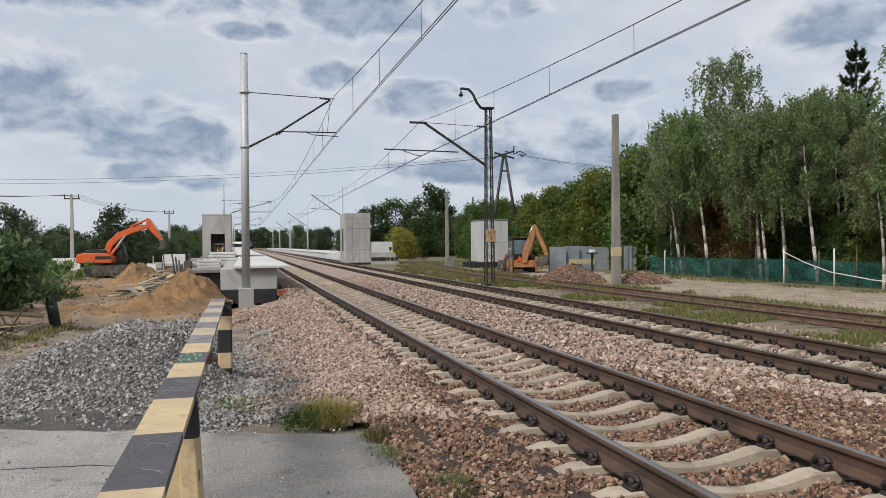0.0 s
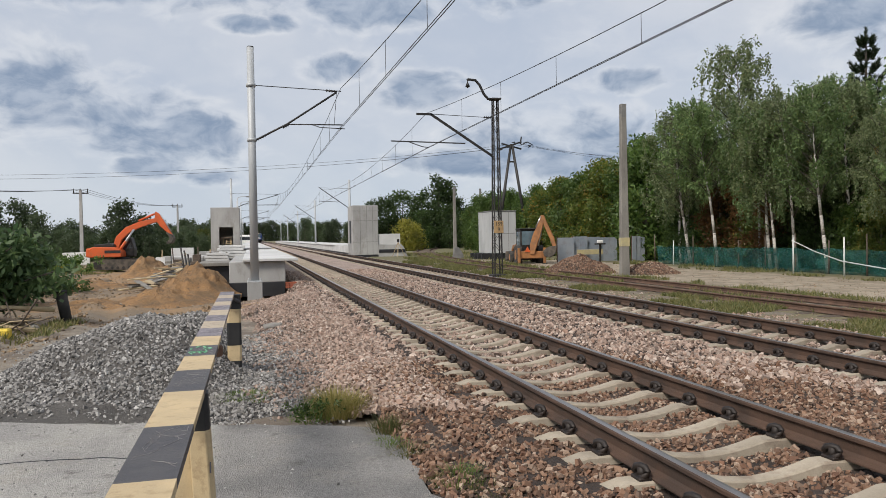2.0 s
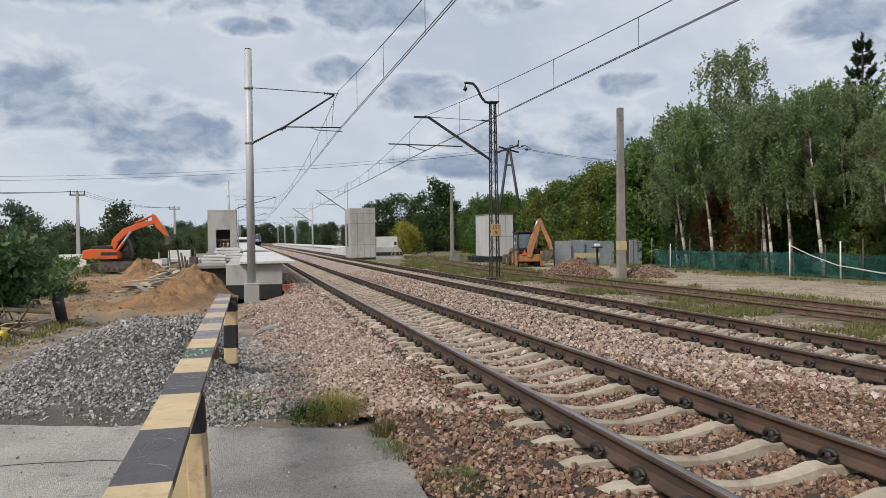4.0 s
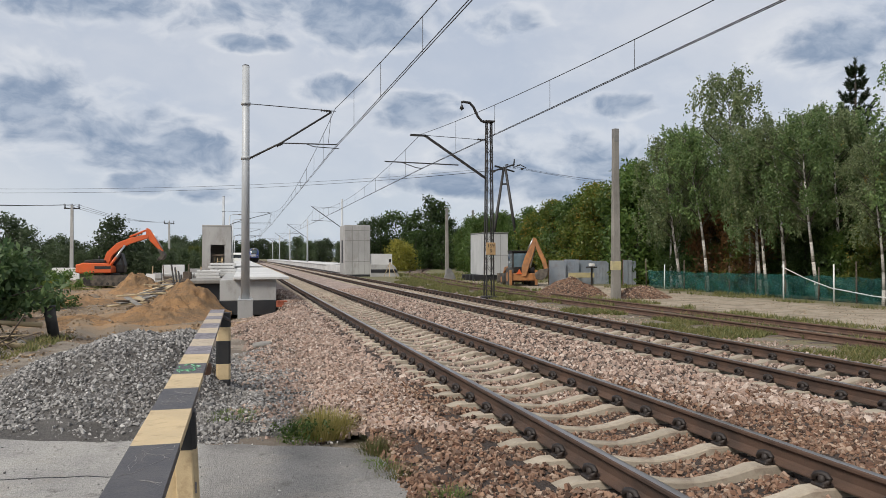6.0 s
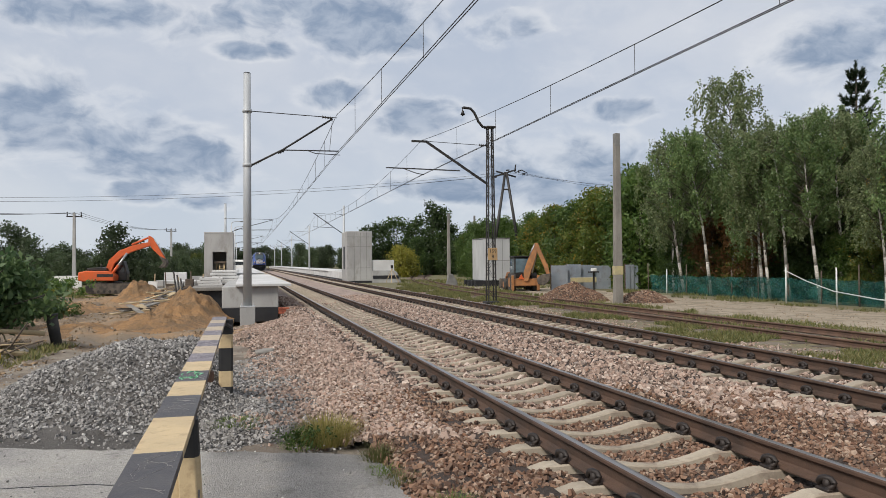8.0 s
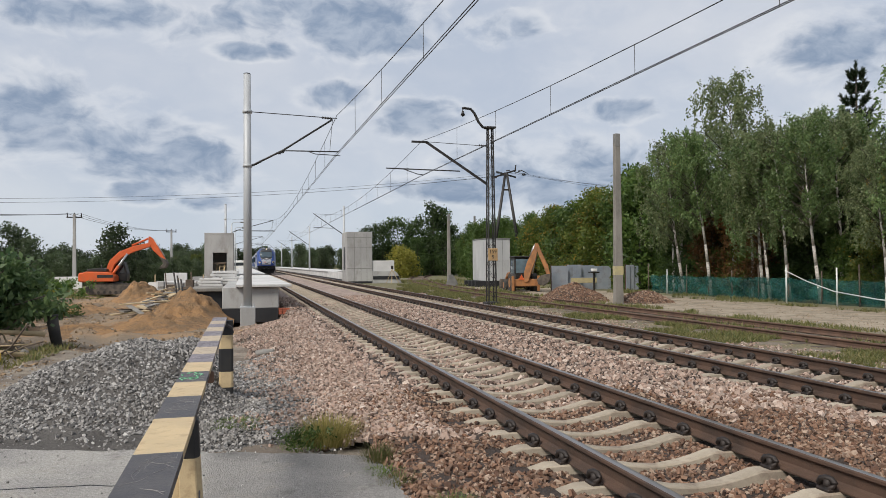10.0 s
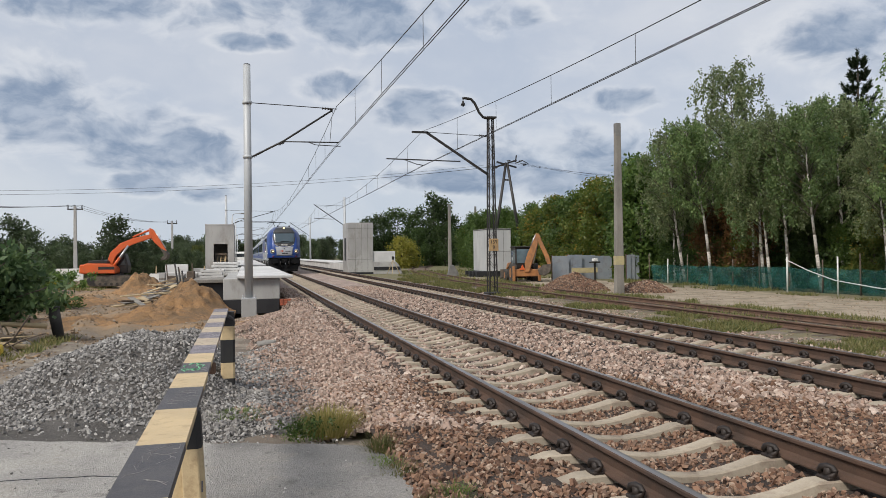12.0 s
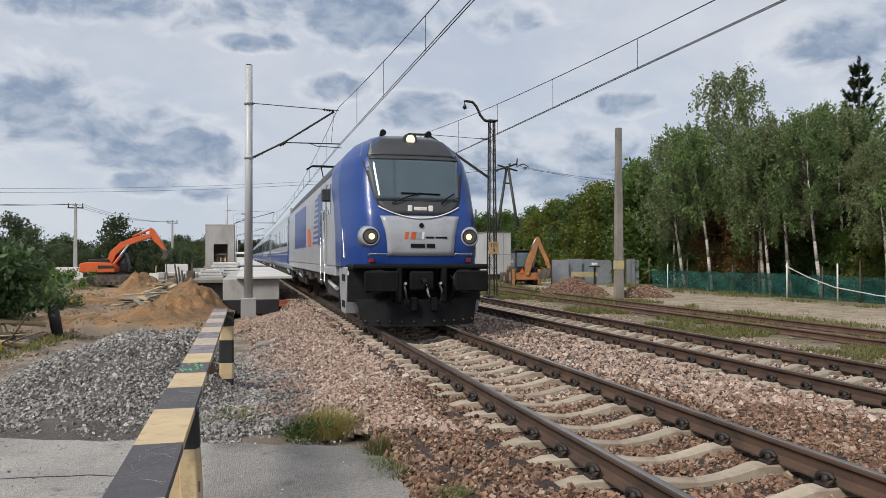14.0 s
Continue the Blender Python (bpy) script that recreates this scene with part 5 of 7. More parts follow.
def pine(x, y, h):
    """A young pine: whorls of upswept branches with bottle-brush ends and gaps between them."""
    rng = np.random.default_rng(8)
    t = thing("pine_tree", "dark pine with upswept branch whorls above the birches", "pine tree", m=Matrix.Translation((x, y, -0.25)))
    part("trunk", rod((0, 0, 0), (0, 0, h), 0.16, 0.03, 10), M["bark"], t)
    base, way, limbs = [], [], bmesh.new()

    def brush(p, q, n):
        f = rng.uniform(0, 1.06, n)[:, None]
        d = (q - p) / np.linalg.norm(q - p)
        side = rng.normal(size=(n, 3))
        side -= (side @ d)[:, None] * d
        side /= np.linalg.norm(side, axis=1, keepdims=True)
        base.append(p + (q - p) * f)
        way.append(side * 0.75 + d * 0.8 + np.array((0, 0, 0.15)))
    for k in range(10):
        z = h * 0.42 + (h * 0.54) * k / 9.4
        r = 0.30 + 1.45 * (1 - k / 9.6) ** 0.85
        for j in range(5):
            a = j * 1.257 + k * 0.7 + rng.uniform(-0.25, 0.25)
            rr = r * rng.uniform(0.8, 1.1)
            o = np.array((math.cos(a), math.sin(a), 0))
            p0, p1, p2 = np.array((0, 0, z)), np.array((0, 0, z + 0.18 * rr)) + o * rr * 0.6, np.array((0, 0, z + 0.30 + 0.42 * rr)) + o * rr
            tube([tuple(p0), tuple(p1), tuple(p2)], 0.02, 5, limbs)
            brush(p1, p2, 150)
            brush(p0 * 0.35 + p1 * 0.65, p1, 60)
            for sgn in (-1, 1):
                tip = p1 + np.array((-math.sin(a), math.cos(a), 0)) * sgn * rr * 0.32 + o * rr * 0.2 + np.array((0, 0, 0.28))
                brush(p1, tip, 90)
    brush(np.array((0, 0, h - 0.7)), np.array((0, 0, h + 0.15)), 220)
    tagged(part("limbs", limbs, M["bark"], t), kind="stuff")
    p, d = np.concatenate(base), np.concatenate(way)
    n = len(p)
    w = np.cross(d, rng.normal(size=(n, 3)))
    w = w / np.linalg.norm(w, axis=1, keepdims=True) * 0.014
    d = d * rng.uniform(0.10, 0.19, (n, 1))
    v = np.stack([p - w, p + w, p + d + w * 0.4, p + d - w * 0.4], 1)
    soup("crown", v.reshape(-1, 3), np.arange(n * 4).reshape(n, 4), M["needle"], t)


pine(30.6, 31.5, 11.9)
pine(31.8, 28.0, 11.0)


# ---- right side: siding yard ----
def gravel_pile(name, x, y, rx, ry, h, material, seed, label, n, size, base=-0.18, group=""):
    rng = np.random.default_rng(seed)
    pile = thing(name, label, "gravel heap", group)

    def height(a, b):
        return base - 0.03 + hump(a, b, x, y, rx, ry, h, 0.85) * (1 + 0.3 * wob(a, b, 1.3, seed))
    # cores of the brown heaps share the bed's painted gap shade
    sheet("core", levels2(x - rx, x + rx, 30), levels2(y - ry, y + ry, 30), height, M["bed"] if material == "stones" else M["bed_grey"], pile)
    px, py = rng.uniform(x - rx, x + rx, n), rng.uniform(y - ry, y + ry, n)
    ok = ((px - x) / rx) ** 2 + ((py - y) / ry) ** 2 < 1
    px, py = px[ok], py[ok]
    pz = np.array([height(a, b) for a, b in zip(px, py)])
    tagged(stones("stones", np.stack([px, py, pz], 1), size * rng.uniform(0.6, 1.3, len(px)), M[material], rng, "", pile), kind="stuff")


def levels2(a, b, n):
    return [a + (b - a) * i / n for i in range(n + 1)]


gravel_pile("gravel_pile", 14.6, 31.6, 1.75, 1.5, 0.95, "stones", 3, "heap of pinkish grey crushed stone beside the siding", 5500, 0.045, group="stone heaps")
gravel_pile("gravel_pile", 17.0, 29.4, 1.35, 1.2, 0.62, "stones", 4, "small heap of crushed stone beside the concrete pole", 3000, 0.045, group="stone heaps")


def old_pole(x, y, h, w0, w1, label, band=True):
    p = thing("concrete_pole", label, "pole", "concrete poles")
    part("shaft", prism([(-w0, -0.4), (w0, -0.4), (w1, h), (-w1, h)], -w1, w1, "y", 0.02), M["conc_old"], p)
    part("cap", box((-w1 - 0.005, -w1 - 0.005, h - 0.55), (w1 + 0.005, w1 + 0.005, h + 0.02), 0.015), M["conc_dark"], p)
    if band:
        part("painted_band", box((-w0 * 0.97, -w1 - 0.008, 1.25), (w0 * 0.97, w1 + 0.008, 1.62), 0.008), M["faded"], p, "faded yellow painted band")
    p.matrix_basis = Matrix.Translation((x, y, -0.18))
    return p


M["faded"] = mat("faded_yellow_paint", (0.46, 0.39, 0.20), (0.38, 0.33, 0.20), 5.0, 0.85, 0, 60.0, 0.2, 0.15)
old_pole(15.36, 28.67, 7.25, 0.205, 0.11, "tall weathered concrete pole with a faded yellow band")
old_pole(15.3, 55.5, 5.6, 0.15, 0.09, "short weathered concrete pole beside the curving siding", False)
old_pole(27.6, 88.0, 7.6, 0.16, 0.10, "distant slim pole among the trees", False)


def buffer_block():
    b = thing("track_marker_block", "dark weathered concrete block beside the siding", "concrete block")
    part("body", prism([(14.9, -0.2), (15.9, -0.2), (15.75, 0.3), (15.45, 0.75), (15.15, 0.75)], 54.9, 55.15, "y", 0.03), M["conc_dark"], b)


buffer_block()


def white_block():
    b = thing("precast_chamber", "tall pale precast concrete chamber standing on timbers", "precast concrete unit")
    x0, x1, y0, y1, z0, z1 = 17.5, 19.4, 53.0, 56.4, 0.28, 3.40
    part("front_panel", box((x0, y0, z0), (x1, y0 + 0.2, z1), 0.02), M["conc_mid"], b)
    part("side_panel", box((x0, y0 + 0.203, z0), (x0 + 0.2, y1, z1), 0.02), M["conc_mid"], b, "pale side panel")
    part("side_panel", box((x1 - 0.2, y0 + 0.203, z0), (x1, y1, z1), 0.02), M["conc_mid"], b)
    part("back_panel", box((x0 + 0.203, y1 - 0.2, z0), (x1 - 0.203, y1, z1), 0.02), M["conc_mid"], b)
    for xx in (18.1, 18.8):
        part("joint", box((xx, y0 - 0.006, z0 + 0.02), (xx + 0.025, y0, z1 - 0.02)), M["conc_dark"], b)
    part("joint", box((x0 + 0.02, y0 - 0.006, 1.75), (x1 - 0.02, y0, 1.78)), M["conc_dark"], b)
    part("lid", box((x0 - 0.04, y0 - 0.04, z1 + 0.003), (x1 + 0.04, y1, z1 + 0.08), 0.02), M["conc_dark"], b)
    for k in range(4):
        part("bearer", box((x0 - 0.8, y0 + 0.1 + 0.9 * k, -0.2), (x1 + 0.2, y0 + 0.4 + 0.9 * k, 0.277), 0.02), M["bitumen"], b, "dark timber bearer")


M["conc_mid"] = mat("grey_precast_concrete", (0.46, 0.465, 0.46), (0.38, 0.385, 0.385), 0.6, 0.8, 0, 50.0, 0.1, 0.1, stain=(0.28, 0.275, 0.26), amount=0.5, stretch=(1, 1, 0.4))
white_block()


def ply_fence():
    f = thing("sheet_fence", "blue-grey sheet metal hoarding with uneven panels", "fence")
    rng = random.Random(9)
    x = 18.9
    k = 0
    while x < 24.2:
        w = rng.uniform(1.0, 1.35) if x < 22.6 else 0.33
        y = 44.0 + 0.2 * (x - 19) - (2.2 if x >= 22.6 else 0.0)
        h = 1.42 + rng.uniform(-0.06, 0.06)
        pn = part("panel", box((x, y, -0.2), (x + w - 0.04, y + 0.04, h), 0.008), M["sheet"], f)
        if x < 22.6 and k % 2:
            for r in range(5):
                part("rib", box((x + 0.1 + r * (w - 0.2) / 5, y - 0.012, -0.18), (x + 0.14 + r * (w - 0.2) / 5, y - 0.001, h - 0.02)), M["sheet"], pn)
        part("post", box((x - 0.04, y + 0.041, -0.2), (x + 0.04, y + 0.12, h + 0.05), 0.01), M["rust"], f)
        x += w
        k += 1
    s = thing("post_box", "small white box on a dark post before the hoarding", "box")
    part("post", bar((21.15, 42.6, -0.2), (21.15, 42.6, 0.95), 0.09, 0.09), M["black"], s)
    part("tray", box((20.85, 42.4, 0.95), (21.45, 42.8, 1.03), 0.02), M["black"], s)
    part("box", box((20.98, 42.45, 1.032), (21.3, 42.7, 1.22), 0.03), M["white"], s)
    t = thing("barrier_board", "weathered cream board fixed to the hoarding", "board")
    part("board", box((20.2, 43.9, 0.3), (22.0, 43.98, 0.62), 0.01), M["faded"], t)


ply_fence()


def netting():
    n = thing("netting_fence", "sagging translucent green netting on white and wooden posts", "fence")
    rng = random.Random(14)
    posts = [(23.0 - 0.02 * k, 39.0 - 1.95 * k) for k in range(11)]
    rows = []
    for j in range(7):
        r = []
        for i in range(81):
            u = i / 80
            x = 23.0 - 0.25 * math.sin(u * 3) + 0.10 * math.sin(u * 60 + j) * 0.5
            y = 39.0 - 19.5 * u
            top = 0.86 - 0.04 * abs(math.sin(u * math.pi * 10)) + 0.06 * wob(u * 20, 0, 1, 4)
            r.append(Vector((x + 0.05 * wob(u * 30, j, 1, 2), y, -0.2 + (top + 0.2) * j / 6)))
        rows.append(r)
    b = bmesh.new()
    vs = [[b.verts.new(p) for p in r] for r in rows]
    for p, q in zip(vs, vs[1:]):
        for k in range(80):
            b.faces.new((p[k], p[k + 1], q[k + 1], q[k])).smooth = True
    net = part("net", b, M["mesh_net"], n, "green mesh netting")
    sol = net.modifiers.new("thickness", "SOLIDIFY")
    sol.thickness = 0.006
    for i, (x, y) in enumerate(posts):
        lean = rng.uniform(-0.12, 0.12)
        hgt = (1.5, 1.2, 1.45)[i % 3]
        part("post", rod((x - 0.12, y, -0.3), (x - 0.12 + lean, y + lean, hgt), 0.032, 0.028, 8), M["white"] if i == 1 else M["wood_old"], n)
    w = thing("fallen_pole", "long thin whitish pole leaning down along the netting", "pole")
    part("pole", tube([(21.75, 26.3, 1.22), (21.9, 25.2, 0.78), (22.0, 23.9, 0.42), (22.1, 22.0, 0.2), (22.2, 19.5, 0.05)], 0.022, 8), M["conc_light"], w)
    st = thing("white_stake", "upright white stake before the netting", "stake", "white stakes")
    part("stake", rod((21.74, 26.2, -0.2), (21.74, 26.2, 1.34), 0.032, 0.028, 8), M["white"], st)
    copy_thing(st, pose(0.4, -2.3, 0.0))


def net_material():
    m = bpy.data.materials.new("green_mesh_net")
    m.use_nodes = True
    g = Graph(m.node_tree)
    bsdf = m.node_tree.nodes["Principled BSDF"]
    tc = g.node("ShaderNodeTexCoord").outputs["Object"]
    col = g.mix(g.ramp(g.noise(tc, 1.4, 4.0), 0.35, 0.65), (0.007, 0.065, 0.055), (0.015, 0.11, 0.09))
    g.link(col, bsdf.inputs["Base Color"])
    bsdf.inputs["Roughness"].default_value = 0.6
    g.link(g.ramp(g.noise(tc, 2.5, 5.0), 0.25, 0.75, 0.22, 0.58), bsdf.inputs["Alpha"])
    return m


M["mesh_net"] = net_material()
netting()


def a_pole():
    """A two-legged power pole with a cross-arm."""
    p = thing("power_pole", "dark A-frame power pole with a wide cross-arm and insulators", "power pole", "power poles")
    x, y, top = 24.2, 67.0, 10.25
    part("leg", rod((x + 1.75, y, -0.2), (x + 0.06, y, top), 0.17, 0.12, 12), M["black"], p)
    part("leg", rod((x - 1.75, y, -0.2), (x - 0.06, y, top), 0.17, 0.12, 12), M["black"], p)
    part("tie", bar((x - 0.42, y, 8.6), (x + 0.42, y, 8.6), 0.12, 0.14), M["black"], p)
    part("cross_arm", bar((x - 1.3, y, 9.75), (x + 1.0, y, 10.5), 0.14, 0.16), M["black"], p)
    part("cross_arm", bar((x - 0.9, y + 0.3, 10.35), (x + 1.1, y + 0.3, 9.85), 0.12, 0.14), M["black"], p)
    part("top_post", bar((x + 0.9, y, 10.3), (x + 1.0, y, 11.0), 0.1, 0.1), M["black"], p)
    for dx, z in ((-1.3, 9.7), (-0.6, 9.95), (0.0, 10.4), (1.2, 10.4), (1.6, 10.1)):
        part("insulator", insulator((x + dx, y - 0.1, z), (x + dx + 0.35, y - 0.1, z + 0.05), bmesh.new(), 0.09, 3), M["black"], p)
    part("bracket", tube([(x + 0.9, y, 10.2), (x + 1.6, y, 10.5), (x + 2.2, y, 10.2), (x + 1.7, y, 10.0)], 0.05, 6), M["black"], p)
    return x, y


a_pole()


def span(p0, p1, sag, r, parent):
    p0, p1 = Vector(p0), Vector(p1)
    pts = [p0.lerp(p1, k / 20) - Vector((0, 0, sag * 4 * (k / 20) * (1 - k / 20))) for k in range(21)]
    part("wire", tube(pts, r, 5), M["wire"], parent)


def power_lines():
    line = thing("power_line", "three sagging overhead power wires crossing the railway", "power line", "power lines")
    for k, (dz, dy) in enumerate(((0.0, 0.0), (0.28, 0.4), (0.1, 0.9))):
        span((-52, 62 + dy * 3, 7.3 + dz * 1.6), (23.2 + 0.5 * k, 67.0, 9.9 + dz), 1.9, 0.011, line)
        span((24.6 + 0.4 * k, 67.0, 10.2 + dz * 0.5), (55, 64 + dy, 9.6 - 0.6 * k), 1.0, 0.011, line)


power_lines()


# ---- left side: building site ----
def left_pole(x, y, h, label):
    p = thing("utility_pole", label, "utility pole", "utility poles")
    part("shaft", prism([(-0.17, -0.4), (0.17, -0.4), (0.10, h), (-0.10, h)], -0.10, 0.10, "y", 0.015), M["conc"], p)
    part("cross_arm", box((-0.62, -0.06, h - 0.32), (0.62, 0.06, h - 0.22), 0.01), M["black"], p)
    for dx in (-0.55, 0.0, 0.55):
        part("insulator", rod((dx, 0, h - 0.22), (dx, 0, h + 0.12), 0.05, 0.04, 8), M["black"], p)
    p.matrix_basis = Matrix.Translation((x, y, -0.25))


left_pole(-14.1, 70.0, 6.35, "pale concrete utility pole with a dark cross-arm")
left_pole(-8.9, 100.0, 6.4, "distant utility pole behind the excavator")


def left_lines():
    line = thing("power_line", "sagging low-voltage wires from the utility pole", "power line", "power lines")
    for k, dx in enumerate((-0.55, 0.0, 0.55)):
        span((-24, 38, 4.9 + 0.12 * k), (-14.1 + dx, 70, 6.15), 0.5, 0.014, line)
        span((-14.1 + dx, 70, 6.15), (-8.9 + dx, 100, 6.1), 0.5, 0.014, line)


left_lines()


def sand_heap(x, y, rx, ry, h, seed, label, base=-0.3, lop=0.0):
    def height(a, b):
        d = h * smooth(0.0, 1.0, hump(a, b, x, y, rx, ry, 1.0, 0.8))
        return base - 0.05 + d * (1 + 0.45 * wob(a, b, 1.1, seed) + lop * (a - x)) + 0.42 * min(d, 0.6) * wob(a, b, 2.6, seed) + 0.26 * min(d, 0.5) * wob(a, b, 6.0, seed)
    tagged(sheet("sand_heap", levels2(x - rx, x + rx, 54), levels2(y - ry, y + ry, 54), height, M["sand"]), label, "sand heap", "sand heaps")


sand_heap(-1.95, 28.2, 1.6, 3.8, 0.98, 5, "heap of orange-brown dug sand beside the platform", lop=0.1)
sand_heap(-2.7, 24.6, 1.7, 2.2, 0.42, 15, "low spill of orange-brown sand")
sand_heap(-5.6, 44.0, 1.6, 2.4, 0.95, 6, "rounded heap of dug sand on the site")
sand_heap(-3.9, 39.0, 1.6, 3.0, 0.55, 8, "low bank of dug sand with planks on it")
sand_heap(-4.6, 24.0, 2.8, 2.0, 0.22, 9, "low ridge of sandy earth across the track")
sand_heap(-7.0, 34.0, 3.2, 2.2, 0.32, 10, "low ridge of sandy earth across the site")


def plank_pile():
    rng = random.Random(3)
    first = None
    for k in range(26):
        f = (k % 13) / 12
        x, y = -3.45 + 0.6 * f + rng.uniform(-0.28, 0.28), 28.4 + 7.6 * f + rng.uniform(-0.3, 0.3)
        p = thing("timber_plank", "loose grey-brown plank thrown on the sand", "plank", "loose planks")
        n = rng.uniform(0.9, 2.2)
        part("board", box((-0.10, -n / 2, -0.022), (0.10, n / 2, 0.022), 0.004), M["wood_pale"] if k % 3 == 0 else M["conc_old"] if k % 3 == 1 else M["wood_old"], p)
        p.matrix_basis = pose(x - 0.45, y + 1.0, -0.10 + 0.40 * f + 0.06 * (k // 13), rng.uniform(-4, 9), rng.uniform(-12, 12), rng.uniform(-70, 25))
    for k in range(3):
        p = thing("steel_post", "dark leaning rod stuck in the sand heap", "post", "leaning rods")
        part("rod", rod((-2.6 + 0.12 * k, 33.0, -0.5), (-2.85 + 0.14 * k, 33.0, 1.35 - 0.15 * k), 0.035, seg=7), M["black"], p)


plank_pile()


def clods():
    """Lumps of earth and stones strewn over the dug ground."""
    rng = np.random.default_rng(41)
    x, y = rng.uniform(-11, -0.9, 9000), 12.5 + 34 * rng.uniform(0, 1, 9000) ** 1.3
    ok = np.array([wob(a, b, 0.5, 61) > -0.05 or c < 0.25 for a, b, c in zip(x, y, rng.uniform(0, 1, 9000))]) & (x < -0.9)
    x, y = x[ok], y[ok]
    s = 0.018 + 0.05 * rng.uniform(0, 1, len(x)) ** 3
    z = np.array([land(a, b) for a, b in zip(x, y)]) + s * 0.2
    tagged(stones("soil_clods", np.stack([x, y, z], 1), s, M["clod"], rng, "loose clods of earth and stones on the site"), category="soil", kind="stuff")


clods()


def slab_stack():
    rng = random.Random(7)
    for (x0, x1, y0, z0, n) in ((-1.60, -0.28, 40.0, 0.62, 5), (-2.15, -1.02, 38.6, 0.56, 3)):
        for k in range(n):
            s = thing("concrete_slab", "pale grey precast slab in a stack", "concrete slab", "stacked slabs")
            d = rng.uniform(-0.09, 0.09)
            part("slab", box((x0 + d, y0, z0 + 0.145 * k), (x1 + d, y0 + 1.2, z0 + 0.125 + 0.145 * k), 0.015), M["conc_light"], s)
            for xx in (x0 + 0.15, x1 - 0.2):
                part("spacer", box((xx + d, y0 + 0.02, z0 + 0.126 + 0.145 * k), (xx + d + 0.07, y0 + 1.15, z0 + 0.1445 + 0.145 * k)), M["wood_old"], s)
    b = thing("timber_cribbing", "rough stacked bearers under the slabs", "timber stack")
    for k in range(4):
        part("bearer", box((-2.2, 38.7 + 0.65 * k, -0.45), (-0.25, 38.9 + 0.65 * k, 0.555 if k < 2 else 0.615), 0.02), M["wood_old"], b)
    br = thing("brick_stack", "small stack of red bricks by the platform end", "bricks")
    for r in range(3):
        for c in range(3):
            part("brick", box((1.2 + 0.13 * c, 27.3 + 0.02 * r, -0.16 + 0.075 * r), (1.32 + 0.13 * c, 27.55 + 0.02 * r, -0.09 + 0.075 * r), 0.006), M["brick"], br)
    sl = thing("stone_slab", "pale broken stone slab lying on the gravel", "stone")
    part("slab", prism([(-0.2, -0.12), (0.1, -0.16), (0.22, 0.02), (0.08, 0.15), (-0.15, 0.13)], 0.0, 0.07, "z", 0.02), M["conc_old"], sl)
    sl.matrix_basis = pose(0.38, 14.9, bed_height(0.38, 14.9) + 0.0, 6, -4, 20)


M["brick"] = mat("red_brick", (0.36, 0.10, 0.05), (0.28, 0.08, 0.045), 4.0, 0.9, 0, 40.0, 0.2, 0.2, obj=0.2)
slab_stack()


def foundations():
    """Low formwork and slabs of the new footings behind the heaps."""
    rng = random.Random(12)
    f = thing("footing_formwork", "low concrete footings with brown timber formwork", "formwork")
    for k in range(6):
        x = -5.6 + 0.62 * k
        part("form_panel", box((x, 52.0 + rng.uniform(-0.5, 0.5), -0.3), (x + 0.5, 52.7, 0.45 + rng.uniform(-0.15, 0.3)), 0.02), M["wood_old"] if k % 2 else M["conc"], f)
    part("slab", box((-5.7, 53.0, 0.4), (-2.2, 55.0, 0.55), 0.02), M["conc_light"], f)
    part("upstand", box((-5.4, 55.4, -0.3), (-3.9, 55.8, 1.1), 0.02), M["conc_light"], f)
    part("upstand", box((-3.6, 56.4, -0.3), (-2.6, 56.8, 0.8), 0.02), M["conc"], f)
    for k in range(16):
        q = thing("timber_offcut", "brown formwork timber lying among the footings", "timber", "timber offcuts")
        n = rng.uniform(0.5, 1.8)
        part("piece", box((-n / 2, -0.07, -0.06), (n / 2, 0.07, 0.06), 0.008), (M["wood_old"], M["wood_pale"], M["conc_old"])[k % 3], q)
        q.matrix_basis = pose(rng.uniform(-5.8, -2.2), rng.uniform(46.5, 51.5), rng.uniform(-0.1, 0.22), rng.uniform(-8, 8), rng.uniform(-14, 14), rng.uniform(-50, 50))
    for k in range(5):
        q = thing("upright_prop", "thin timber prop standing among the footings", "prop", "timber props")
        part("prop", bar((0, 0, -0.4), (rng.uniform(-0.15, 0.15), 0, rng.uniform(0.7, 1.2)), 0.07, 0.07), M["wood_old"] if k % 2 else M["wood_pale"], q)
        q.matrix_basis = pose(-5.6 + 0.75 * k, 51.2 + 0.3 * (k % 2), 0.0)
    tag = thing("white_sign_board", "small white panel leaning on the formwork", "panel")
    part("board", prism([(-6.2, -0.3), (-5.4, -0.4), (-5.35, 0.55), (-5.9, 0.58)], 50.9, 50.95, "y", 0.01), M["white"], tag)
    w = thing("white_wall", "low white rendered wall behind the excavator", "wall")
    part("wall", box((-15.3, 68.4, -0.3), (-13.2, 68.6, 0.75), 0.02), M["white"], w)
    v = thing("parked_van", "distant white van beyond the platform", "van")
    part("body", box((-3.1, 150.0, 0.5), (0.4, 152.0, 2.5), 0.2), M["white"], v)
    part("window", box((-2.8, 149.98, 1.5), (0.1, 149.997, 2.1), 0.0), M["glass_dark"], v)
    for xx in (-2.4, -0.4):
        part("wheel", rod((xx, 149.95, 0.4), (xx, 150.25, 0.4), 0.38, seg=14), M["black"], v)
    g = thing("road_base", "raised ground under the distant road", "embankment")
    part("bank", box((-6, 149, -0.5), (-1.4, 155, 0.02), 0.1), M["conc_old"], g)


M["glass_dark"] = mat("dark_glass", (0.02, 0.025, 0.03), None, 2.0, 0.1, 0, 10.0, 0.02, 0.0, coat=1.0)
foundations()


